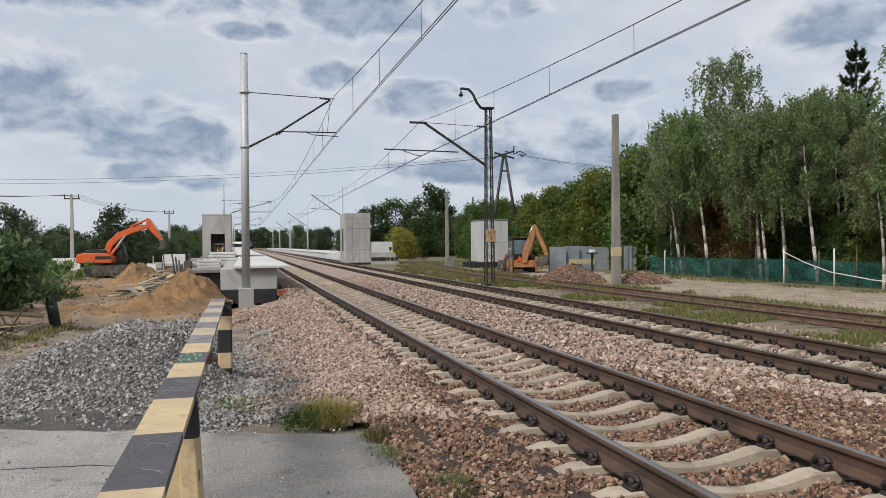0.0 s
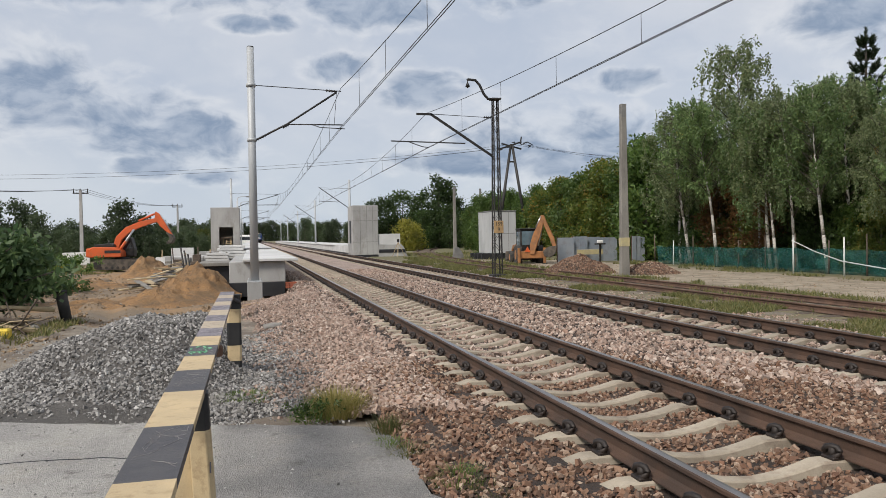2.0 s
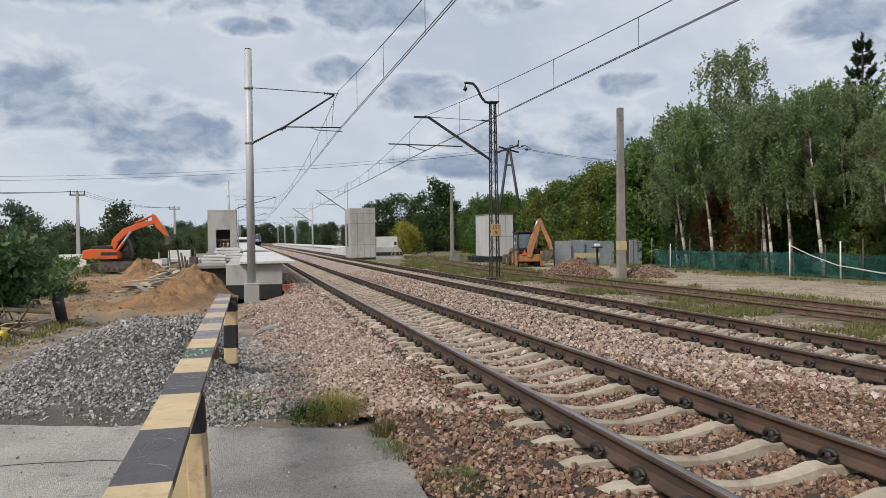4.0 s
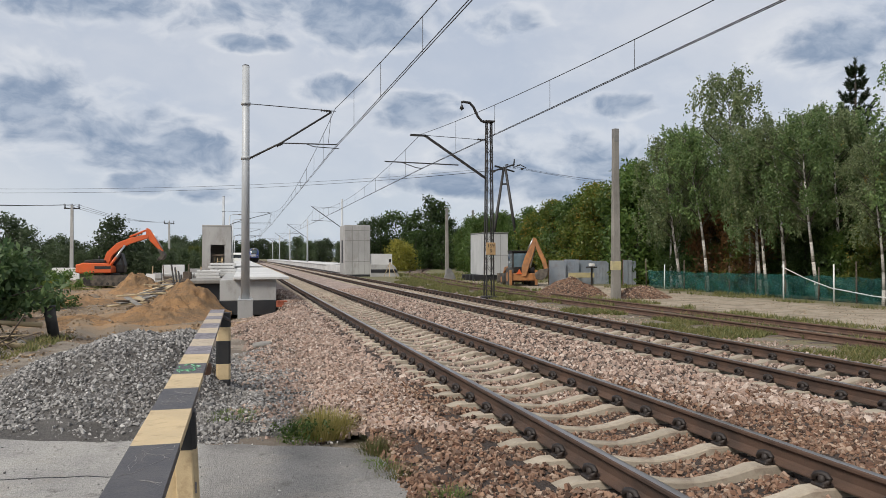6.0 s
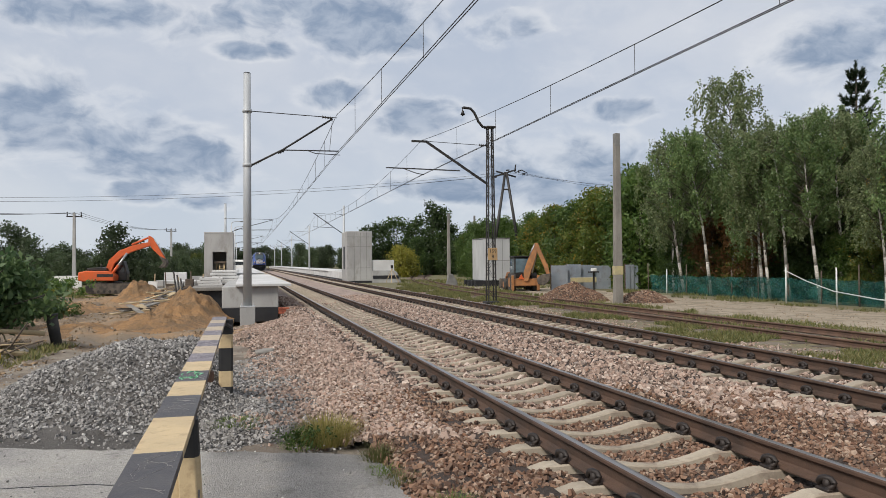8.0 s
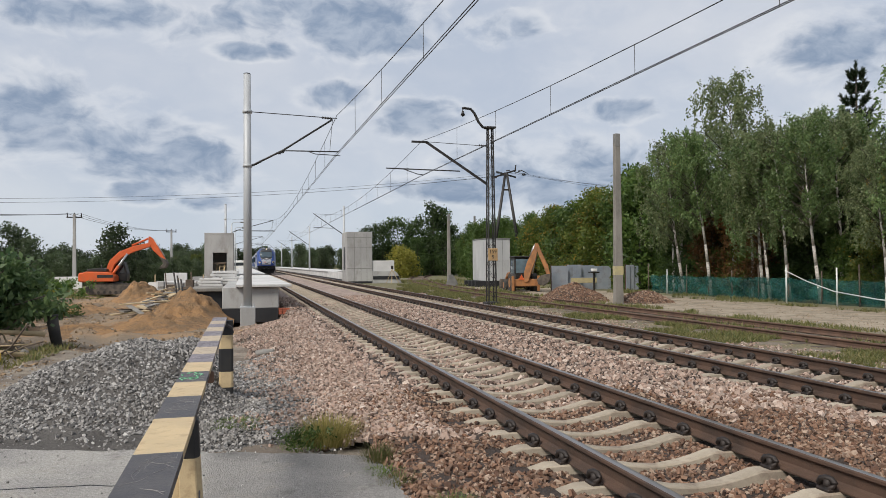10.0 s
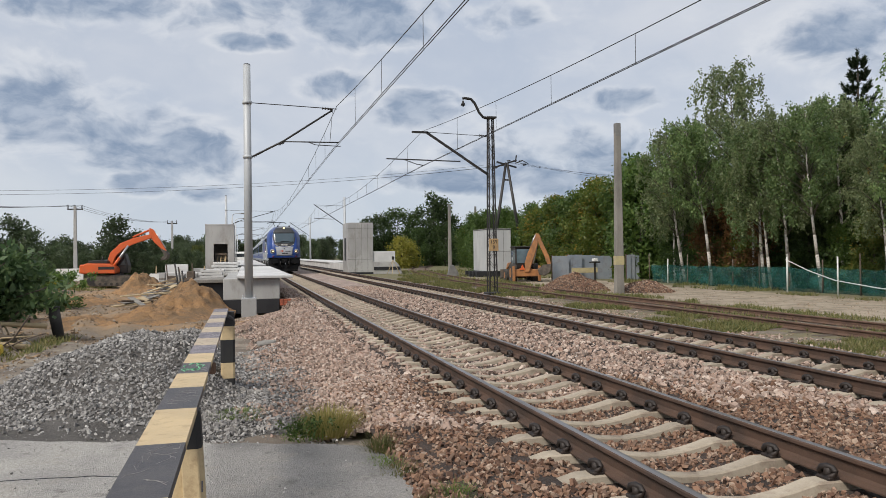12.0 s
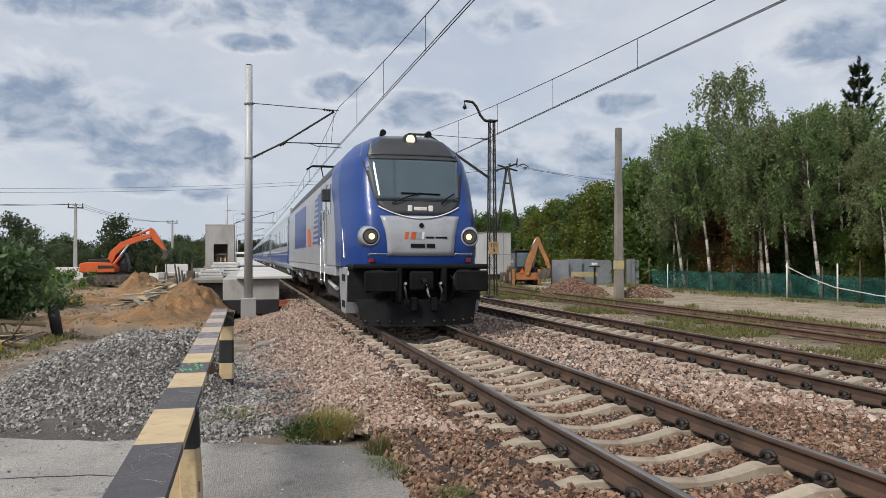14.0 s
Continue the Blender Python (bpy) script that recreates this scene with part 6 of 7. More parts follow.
def excavator():
    """A tracked excavator, arm folded up and bucket down, seen from its side."""
    e = thing("excavator", "orange tracked excavator with raised boom and hanging bucket", "excavator")
    O, K = M["orange"], M["black"]
    for s in (-0.95, 0.95):
        tr = part("track", prism([(-1.75, 0.12), (-1.55, 0.0), (1.55, 0.0), (1.75, 0.12), (1.95, 0.42), (1.75, 0.72), (1.5, 0.8), (-1.5, 0.8), (-1.75, 0.72), (-1.95, 0.42)], s - 0.28, s + 0.28, "y", 0.03), M["steel_mud"], e, "muddy steel crawler track")
        for k in range(7):
            part("roller", rod((-1.3 + 0.43 * k, s - 0.30, 0.18), (-1.3 + 0.43 * k, s + 0.30, 0.18), 0.11, seg=12), K, tr)
        for xx in (-1.55, 1.55):
            part("sprocket", rod((xx, s - 0.31, 0.42), (xx, s + 0.31, 0.42), 0.27, seg=16), K, tr)
        for k in range(22):
            part("shoe", box((-1.6 + 0.15 * k, s - 0.30, 0.80), (-1.51 + 0.15 * k, s + 0.30, 0.845), 0.004), M["steel_mud"], tr)
    part("turntable", rod((0, 0, 0.75), (0, 0, 0.98), 0.6, seg=20), K, e)
    part("house", prism([(-2.25, 1.0), (0.15, 1.0), (0.15, 1.45), (-0.3, 1.78), (-2.05, 1.82), (-2.3, 1.65)], -1.15, 1.15, "y", 0.06), O, e)
    part("counterweight", prism([(-2.55, 1.05), (-2.1, 0.95), (-2.1, 1.75), (-2.5, 1.72)], -1.12, 1.12, "y", 0.08), O, e)
    part("engine_cover", prism([(-1.95, 1.82), (-0.45, 1.80), (-0.5, 2.02), (-0.9, 2.1), (-1.9, 2.02)], -0.9, 0.9, "y", 0.04), K, e, "black engine cover")
    part("exhaust", rod((-1.2, 0.4, 2.0), (-1.2, 0.4, 2.35), 0.06, seg=10), K, e)
    part("stripe", box((-1.1, -1.165, 1.32), (0.1, -1.152, 1.55)), K, e, "black side stripe")
    cab = part("cab", prism([(0.15, 1.0), (1.25, 1.0), (1.3, 1.6), (1.05, 2.55), (0.25, 2.6), (0.15, 2.2)], 0.2, 1.12, "y", 0.04), K, e, "black cab with dark windows")
    part("window", prism([(0.28, 1.65), (1.12, 1.65), (0.98, 2.45), (0.32, 2.48)], 0.175, 0.195, "y", 0.0), M["glass_dark"], cab)
    bm = prism([(0.25, 1.15), (0.75, 1.25), (1.15, 2.35), (1.75, 2.95), (2.6, 3.35), (3.9, 3.78), (3.95, 4.02), (3.75, 4.08), (2.5, 3.80), (1.5, 3.38), (0.75, 2.65)], -0.28, 0.05, "y", 0.03)
    boom = part("boom", bm, O, e, "orange bent boom")
    part("boom_ram", rod((0.85, -0.36, 1.3), (2.15, -0.36, 3.2), 0.085, seg=10), M["chrome2"], boom)
    part("boom_ram", rod((0.85, -0.36, 1.3), (1.5, -0.36, 2.25), 0.11, seg=10), O, boom)
    stick = part("stick", prism([(3.75, 4.62), (4.05, 4.45), (4.4, 3.9), (5.05, 2.72), (4.95, 2.62), (4.1, 3.45), (3.72, 4.02)], -0.26, 0.03, "y", 0.03), O, e, "orange dipper arm")
    part("stick_ram", rod((2.45, -0.12, 3.88), (3.7, -0.12, 4.42), 0.08, seg=10), O, stick)
    part("stick_ram", rod((3.3, -0.12, 4.25), (3.85, -0.12, 4.5), 0.05, seg=10), M["chrome2"], stick)
    part("bucket_ram", rod((4.15, -0.12, 4.3), (4.95, -0.12, 3.0), 0.06, seg=10), M["chrome2"], stick)
    buck = part("bucket", prism([(4.62, 2.95), (5.02, 2.75), (5.22, 2.45), (5.1, 2.12), (4.88, 1.98), (4.72, 2.2), (4.92, 2.4)], -0.55, 0.35, "y", 0.03), M["steel_mud"], e, "dark worn bucket")
    for k in range(5):
        part("tooth", prism([(4.70, 2.22), (4.8, 2.18), (4.62, 1.98)], -0.5 + 0.18 * k, -0.42 + 0.18 * k, "y"), M["steel_mud"], buck)
    for o in e.children:
        kind = o.name.split(".")[0]
        o.location.x -= {"boom": 1.2, "stick": 1.2, "bucket": 1.2, "cab": 0.5}.get(kind, 0.0) + (0.1 if kind in ("track", "turntable") else 0.0)
    e.matrix_basis = Matrix.Translation((-8.63, 56.0, -0.33)) @ pose(0, 0, 0, 0, 0, -6) @ Matrix.Diagonal((0.87, 0.87, 0.87, 1))


M["orange"] = mat("orange_machine_paint", (0.60, 0.105, 0.022), (0.52, 0.095, 0.025), 1.5, 0.45, 0, 30.0, 0.1, 0.05, stain=(0.30, 0.14, 0.06), amount=0.35)
M["steel_mud"] = mat("muddy_steel", (0.06, 0.052, 0.045), (0.13, 0.108, 0.085), 3.0, 0.8, 0.2, 30.0, 0.3, 0.3)
M["chrome2"] = mat("ram_steel", (0.5, 0.5, 0.5), None, 3.0, 0.3, 0.9, 30.0, 0.05, 0.0)
excavator()


def backhoe():
    """A backhoe loader seen from behind, its digging arm folded up."""
    e = thing("backhoe_loader", "dusty orange backhoe loader with folded digging arm", "backhoe loader")
    O, K = M["ochre"], M["black"]
    for x, y, r, w in ((-0.85, 0.6, 0.72, 0.42), (0.85, 0.6, 0.72, 0.42), (-0.9, 2.9, 0.48, 0.32), (0.9, 2.9, 0.48, 0.32)):
        wh = part("wheel", rod((x - w / 2, y, r), (x + w / 2, y, r), r, seg=28), M["tyre"], e, "black dusty tyre")
        part("rim", rod((x - w / 2 - 0.01, y, r), (x + w / 2 + 0.01, y, r), r * 0.5, seg=18), O, wh)
    part("chassis", box((-0.45, -0.1, 0.55), (0.45, 3.6, 1.05), 0.05), O, e)
    part("bonnet", prism([(2.1, 1.05), (3.6, 1.05), (3.55, 1.5), (2.1, 1.7)], -0.4, 0.4, "x", 0.05), O, e)
    cab = part("cab", prism([(0.25, 1.05), (1.95, 1.05), (2.0, 1.7), (1.75, 2.62), (0.35, 2.62), (0.2, 1.7)], -0.72, 0.72, "x", 0.04), K, e, "dark framed cab")
    part("rear_glass", box((-0.62, 0.19, 1.45), (0.62, 0.22, 2.5), 0.01), M["cabglass"], cab)
    part("side_glass", box((-0.735, 0.45, 1.4), (-0.722, 1.65, 2.45), 0.003), M["cabglass"], cab)
    part("roof", box((-0.78, 0.15, 2.622), (0.78, 1.95, 2.72), 0.04), K, cab)
    part("rear_frame", box((-1.05, -0.35, 0.45), (1.05, -0.1, 1.0), 0.04), O, e)
    for s in (-1, 1):
        leg = part("stabiliser", box((s * 1.0 - 0.1, -0.5, 0.1), (s * 1.0 + 0.1, -0.3, 1.25), 0.02), O, e)
        part("foot", box((s * 1.0 - 0.2, -0.6, 0.0), (s * 1.0 + 0.2, -0.2, 0.098), 0.02), K, leg)
    part("triangle_sign", prism([(-0.55, 0.95), (-0.1, 0.95), (-0.325, 1.35)], -0.39, -0.37, "y"), M["orange"], e, "orange-red warning triangle")
    swing = Matrix.Translation((0.1, -0.3, 0)) @ pose(0, 0, 0, 0, 0, 72) @ Matrix.Translation((-0.57, 0.3, 0))
    boom = part("boom", prism([(-0.45, 0.8), (-0.1, 0.75), (-0.10, 1.5), (-0.36, 2.3), (-0.70, 2.95), (-0.95, 3.5), (-1.18, 3.5), (-1.12, 2.9), (-0.92, 2.2), (-0.66, 1.5)], 0.42, 0.72, "x", 0.03), O, e, "dusty orange folded boom")
    part("boom_ram", rod((0.57, -0.72, 1.4), (0.57, -1.08, 2.9), 0.07, seg=10), M["chrome2"], boom)
    st = part("dipper", prism([(-0.92, 3.66), (-1.2, 3.66), (-1.52, 2.9), (-1.95, 2.0), (-2.12, 1.3), (-1.88, 1.15), (-1.62, 1.9), (-1.22, 2.8)], 0.44, 0.70, "x", 0.03), O, e, "dusty orange dipper arm")
    part("dipper_ram", rod((0.57, -0.55, 2.75), (0.57, -0.98, 3.62), 0.06, seg=10), M["chrome2"], st)
    part("bucket", prism([(-2.15, 1.4), (-1.45, 1.3), (-1.1, 1.0), (-1.2, 0.6), (-1.65, 0.5), (-2.05, 0.8)], 0.2, 0.95, "x", 0.03), M["steel_mud"], e, "dark worn bucket")
    for o in e.children:
        if o.name.split(".")[0] in ("boom", "dipper", "bucket") and o.parent == e:
            o.matrix_basis = swing
    part("front_bucket", prism([(4.0, 0.25), (4.75, 0.15), (4.5, 0.6), (4.35, 0.95), (4.05, 0.9)], -1.1, 1.1, "x", 0.03), M["steel_mud"], e)
    for s in (-0.7, 0.7):
        part("loader_arm", prism([(2.0, 1.5), (3.0, 1.45), (4.1, 0.7), (4.05, 0.45), (3.0, 1.15), (2.0, 1.2)], s - 0.07, s + 0.07, "x", 0.02), O, e)
    e.matrix_basis = Matrix.Translation((16.75, 43.2, -0.2)) @ pose(0, 0, 0, 0, 0, -8) @ Matrix.Diagonal((0.8, 0.8, 0.82, 1))


M["ochre"] = mat("dusty_orange_paint", (0.38, 0.16, 0.052), (0.24, 0.11, 0.045), 2.0, 0.55, 0, 30.0, 0.15, 0.1, stain=(0.25, 0.16, 0.09), amount=0.5)
M["tyre"] = mat("dusty_rubber", (0.03, 0.029, 0.028), (0.065, 0.058, 0.05), 4.0, 0.9, 0, 30.0, 0.2, 0.2)
M["cabglass"] = mat("bluish_cab_glass", (0.10, 0.15, 0.18), (0.07, 0.11, 0.13), 1.0, 0.08, 0, 10.0, 0.02, 0.0, coat=1.0)
backhoe()


# ---- plants near the camera ----
def tuft(x, y, z, n, h, r, seed, label, material="grass"):
    """A tuft of bent grass blades."""
    rng = np.random.default_rng(seed)
    a, d = rng.uniform(0, 6.28, n), r * np.sqrt(rng.uniform(0, 1, n))
    base = np.stack([d * np.cos(a), d * np.sin(a), np.zeros(n)], 1)
    lean = np.stack([np.cos(a), np.sin(a), np.zeros(n)], 1) * rng.uniform(0.1, 0.9, (n, 1)) * h * 0.6 + rng.normal(size=(n, 3)) * 0.03 * [1, 1, 0]
    hh = h * rng.uniform(0.4, 1.1, (n, 1)) * (1.1 - 0.5 * d[:, None] / r)
    w = np.stack([-np.sin(a), np.cos(a), np.zeros(n)], 1) * 0.0035
    up = np.array([0, 0, 1.0])
    mid, tip = base + lean * 0.35 + up * hh * 0.6, base + lean + up * hh
    v = np.stack([base - w, base + w, mid + w * 0.8, mid - w * 0.8, tip, tip + w * 0.2], 1)
    f = np.concatenate([np.stack([k, k + 1, k + 2, k + 3], 1) for k in (np.arange(n) * 6,)] + [np.stack([np.arange(n) * 6 + 3, np.arange(n) * 6 + 2, np.arange(n) * 6 + 5, np.arange(n) * 6 + 4], 1)])
    o = tagged(soup("grass_tuft", v.reshape(-1, 3), f, M[material]), label, "grass", "grass tufts")
    o.matrix_basis = Matrix.Translation((x, y, z))


def near_plants():
    tuft(0.78, 7.3, -0.1, 900, 0.30, 0.30, 1, "yellowish dry grass clump at the asphalt's edge", "grass_dry")
    tuft(0.55, 7.2, -0.1, 180, 0.15, 0.26, 2, "green weeds at the asphalt's edge", "grass_green")
    tuft(1.12, 6.35, -0.08, 260, 0.20, 0.16, 3, "small grass tuft at the asphalt's edge")
    tuft(1.08, 5.95, -0.08, 220, 0.10, 0.15, 4, "low grass tuft between asphalt and ballast", "grass_green")
    tuft(1.15, 5.65, -0.08, 220, 0.12, 0.18, 5, "low grass tuft between asphalt and ballast")
    tuft(1.36, 4.85, -0.08, 330, 0.17, 0.2, 6, "grass tuft between asphalt and ballast", "grass_green")
    tuft(1.5, 4.5, -0.08, 260, 0.13, 0.2, 7, "grass tuft between asphalt and ballast")
    tuft(-0.1, 8.3, -0.1, 260, 0.1, 0.3, 8, "low weeds on the gravel by the post", "grass_green")
    # leafy weeds in the big clump
    rng = np.random.default_rng(5)
    w = thing("weed", "broad-leaved green weed beside the dry grass", "weed")
    cs = np.stack([rng.normal(0, 0.14, 25), rng.normal(0, 0.1, 25), rng.uniform(0.02, 0.2, 25)], 1)
    v, f = leaves(420, cs * [1, 1, 0.7], 0.03, 0.02, rng)
    soup("leaves", v, f, M["leaf"], w)
    w.matrix_basis = Matrix.Translation((0.55, 7.1, -0.06))


M["grass_green"] = leaf_mat("green_grass_blade", (0.10, 0.17, 0.035), (0.19, 0.24, 0.06))
M["grass_dry"] = leaf_mat("dry_grass_blade", (0.31, 0.28, 0.075), (0.54, 0.45, 0.17))
near_plants()


def verge_grass():
    """Short grass and weeds on the strips beside the siding and at the wood's foot."""
    rng = np.random.default_rng(77)
    pts = []
    for n, x0, x1, y0, y1, dense in ((52000, 10.0, 11.75, 7, 50, 0.0), (12000, 11.8, 13.4, 10, 60, 0.06), (12000, 13.4, 15.4, 10, 45, 0.02), (7000, 20.6, 23.0, 17, 42, 0.1), (6000, 14.0, 22.0, 45, 75, 0.0), (4000, -8, -3.6, 14.5, 19, 0.0), (5000, -14.0, -9.0, 44, 62, 0.05)):
        x, y = rng.uniform(x0, x1, n), rng.uniform(y0, y1, n)
        ok = np.array([wob(a, b, 0.55, 31) + 0.4 * wob(a, b, 2.0, 3) > dense for a, b in zip(x, y)])
        pts.append(np.stack([x[ok], y[ok], np.array([land(a, b) for a, b in zip(x[ok], y[ok])])], 1))
    p = np.concatenate(pts)
    n = len(p)
    a = rng.uniform(0, 6.28, n)
    h = rng.uniform(0.04, 0.16, n)[:, None] * (0.7 + 0.015 * p[:, 1:2])
    w = np.stack([np.cos(a), np.sin(a), 0 * a], 1) * (0.008 + 0.0006 * p[:, 1:2])
    tip = p + np.array([0, 0, 1.0]) * h + rng.normal(size=(n, 3)) * [0.06, 0.06, 0.0]
    v = np.stack([p - w, p + w, tip], 1)
    tagged(soup("verge_grass", v.reshape(-1, 3), np.arange(n * 3).reshape(n, 3), M["grass"]), "patchy yellow-green grass along the siding", "grass", kind="stuff")


verge_grass()


def elder_bush():
    """The dark leafy bush by the site track, with dead branches and rubbish under it."""
    rng = np.random.default_rng(19)
    b = thing("elder_bush", "dense dark green bush with arching branches", "bush")
    cs = []
    st = bmesh.new()
    for k in range(46):
        a = rng.uniform(0, 6.28)
        r = rng.uniform(0.4, 2.1)
        tip = np.array((r * math.cos(a), 0.8 * r * math.sin(a), rng.uniform(0.7, 2.35) * (1.05 - 0.22 * r)))
        m = tip * np.array((0.5, 0.5, 0.75))
        tube([(0.15 * math.cos(a), 0.15 * math.sin(a), 0), tuple(m), tuple(tip)], 0.014, 5, st)
        for u in rng.uniform(0.45, 1.12, 7):
            cs.append(tip * u + rng.normal(0, 0.12, 3) + np.array((0, 0, 0.15 * math.sin(u * 3))))
    tagged(part("stems", st, M["bark"], b), kind="stuff")
    cs = [c for c in cs if c[2] > 0.72 or c[0] < -1.0]
    v, f = leaves(15000, np.array(cs), 0.15, 0.085, rng, 0.10)
    v[:, 2] = np.maximum(v[:, 2], 0.02)
    soup("leaves", v, f, M["leaf_bush"], b)
    b.matrix_basis = Matrix.Translation((-5.95, 17.6, -0.2))
    o = copy_thing(b, Matrix.Translation((-8.2, 19.0, -0.2)) @ pose(0, 0, 0, 0, 0, 120))
    o = copy_thing(b, Matrix.Translation((-7.6, 23.5, -0.2)) @ pose(0, 0, 0, 0, 0, 230))
    small = thing("low_bush", "low bright green bush beside the utility pole", "bush", "low bushes")
    cs = np.stack([rng.normal(0, 0.9, 60), rng.normal(0, 0.5, 60), rng.uniform(0.1, 0.9, 60)], 1)
    v, f = leaves(3500, cs, 0.16, 0.09, rng)
    soup("leaves", v, f, M["leaf"], small)
    small.matrix_basis = Matrix.Translation((-11.5, 50.0, -0.25))
    copy_thing(small, Matrix.Translation((-13.2, 51.5, -0.25)) @ pose(0, 0, 0, 0, 0, 60))
    copy_thing(small, Matrix.Translation((-6.9, 30.5, -0.25)) @ pose(0, 0, 0, 0, 0, 60) @ Matrix.Diagonal((0.6, 0.6, 0.4, 1)))
    pr = random.Random(2)
    for k in range(12):
        p = thing("dead_branch", "bare grey-brown branch under the bush", "branch", "dead branches")
        x, y = -4.9 + pr.uniform(-1.0, 0.7), 16.6 + pr.uniform(-0.7, 0.8)
        part("wood", tube([(0, 0, 0), (0.5, 0.1, 0.22), (1.1, 0.1, 0.5 + pr.uniform(-0.35, 0.5))], 0.016, 6), M["wood_old"] if k % 3 else M["wood_pale"], p)
        p.matrix_basis = pose(x, y, -0.18, pr.uniform(-15, 15), pr.uniform(-15, 5), pr.uniform(-90, 200))
    for x, y, z, n, turn in ((-4.9, 16.7, 0.02, 1.5, 78), (-5.3, 17.0, 0.22, 1.9, 64), (-4.7, 17.3, 0.34, 1.3, 110), (-5.4, 16.2, -0.05, 1.2, 95)):
        lg = thing("cut_log", "pale weathered log lying under the bush", "log", "cut logs")
        part("log", rod((0, -n / 2, 0), (0, n / 2, 0), 0.055, 0.045, 10), M["wood_pale"] if turn != 64 else M["wood_old"], lg)
        lg.matrix_basis = pose(x, y, z - 0.08, 7, 0, turn)
    t = thing("rubber_post", "dark ribbed plastic pipe standing as a leaning post", "post")
    part("pipe", rod((0, 0, 0), (-0.12, 0, 0.72), 0.115, 0.12, 18), M["tyre"], t)
    part("rim", rod((-0.118, 0, 0.70), (-0.125, 0, 0.75), 0.135, seg=18), M["black"], t)
    t.matrix_basis = Matrix.Translation((-3.98, 18.1, -0.2))
    for x, y, r in ((-4.35, 17.0, 0.10), (-4.75, 16.4, 0.12), (-5.1, 16.2, 0.09)):
        s = thing("rubble_stone", "grey rubble stone in the weeds", "stone", "rubble stones")
        bm = bmesh.new()
        bmesh.ops.create_icosphere(bm, subdivisions=2, radius=r)
        for q in bm.verts:
            q.co *= 1 + 0.25 * noise.noise(q.co * 9 + Vector((x, y, 0)))
            q.co.z *= 0.7
        part("stone", bm, M["conc_old"], s)
        s.matrix_basis = Matrix.Translation((x, y, -0.14))
    yb = thing("yellow_block", "small yellow painted block half under the bush", "block")
    part("block", box((-5.0, 15.6, -0.2), (-4.45, 15.85, 0.0), 0.03), M["yellowmark"], yb)


M["leaf_bush"] = leaf_mat("elder_leaf", (0.045, 0.09, 0.034), (0.13, 0.19, 0.075))
elder_bush()


# ---- train ----
M["blue"] = mat("deep_blue_paint", (0.005, 0.042, 0.215), (0.0045, 0.036, 0.185), 1.0, 0.38, 0, 30.0, 0.04, 0.0, coat=0.15, stain=(0.05, 0.07, 0.2), amount=0.25)
M["silver"] = mat("silver_grey_paint", (0.36, 0.375, 0.40), (0.32, 0.335, 0.36), 1.0, 0.4, 0.1, 30.0, 0.05, 0.0, coat=0.1, stain=(0.19, 0.185, 0.18), amount=0.35)
M["coach"] = mat("pale_coach_paint", (0.40, 0.43, 0.47), (0.36, 0.39, 0.43), 1.0, 0.35, 0.1, 30.0, 0.05, 0.0, coat=0.3)
M["roofgrey"] = mat("dark_grey_roof", (0.028, 0.03, 0.032), (0.04, 0.042, 0.045), 1.5, 0.5, 0, 30.0, 0.1, 0.05)
M["midgrey"] = mat("mid_grey_paint", (0.13, 0.135, 0.14), (0.16, 0.165, 0.17), 1.5, 0.45, 0, 30.0, 0.08, 0.0)
M["chin"] = mat("black_buffer_beam", (0.007, 0.0075, 0.009), (0.011, 0.011, 0.011), 2.0, 0.62, 0, 30.0, 0.2, 0.1, stain=(0.02, 0.018, 0.015), amount=0.4)
M["chin"].node_tree.nodes["Principled BSDF"].inputs["Specular IOR Level"].default_value = 0.1
M["under"] = mat("dusty_underframe", (0.035, 0.032, 0.03), (0.06, 0.052, 0.045), 2.0, 0.85, 0, 30.0, 0.3, 0.2)
M["glass"] = mat("dark_windscreen", (0.05, 0.075, 0.09), (0.036, 0.058, 0.072), 0.6, 0.05, 0, 10.0, 0.02, 0.0, coat=1.0)
M["orange_logo"] = mat("orange_marking", (0.62, 0.11, 0.03), None, 3.0, 0.4, 0, 30.0, 0.03, 0.0)
M["redlens"] = mat("red_lamp_lens", (0.25, 0.015, 0.01), None, 3.0, 0.2, 0, 30.0, 0.03, 0.0)
M["chrome"] = mat("bare_metal", (0.5, 0.5, 0.5), (0.4, 0.4, 0.4), 3.0, 0.25, 0.9, 30.0, 0.05, 0.0)
M["lamp"] = glow("lit_headlamp", (1.0, 0.74, 0.40), 1.25)
M["reflector"] = mat("lamp_reflector", (0.16, 0.15, 0.14), (0.09, 0.085, 0.08), 6.0, 0.25, 0.7, 30.0, 0.05, 0.0)
TRAIN = []


def interp(v, table):
    for (a, p), (b, q) in zip(table, table[1:]):
        if v <= b:
            t = max(0.0, (v - a) / (b - a))
            return p + (q - p) * t
    return table[-1][1]


NOSE_Y = ((1.25, 0.06), (1.6, 0.0), (1.95, 0.0), (2.3, 0.10), (2.55, 0.24), (3.45, 0.66), (3.7, 0.84), (3.9, 1.06), (4.02, 1.35), (4.1, 2.0))
NOSE_W = ((1.25, 1.44), (3.0, 1.44), (3.45, 1.36), (3.7, 1.20), (3.9, 1.0), (4.02, 0.80), (4.1, 0.55))


def nose(x, z, out=0.0):
    w = interp(z, NOSE_W)
    u = min(1.0, abs(x) / w)
    y = interp(z, NOSE_Y) + 0.16 * u * u + 0.95 * max(0.0, (u - 0.66) / 0.34) ** 2.0
    return Vector((x, y - out, z))


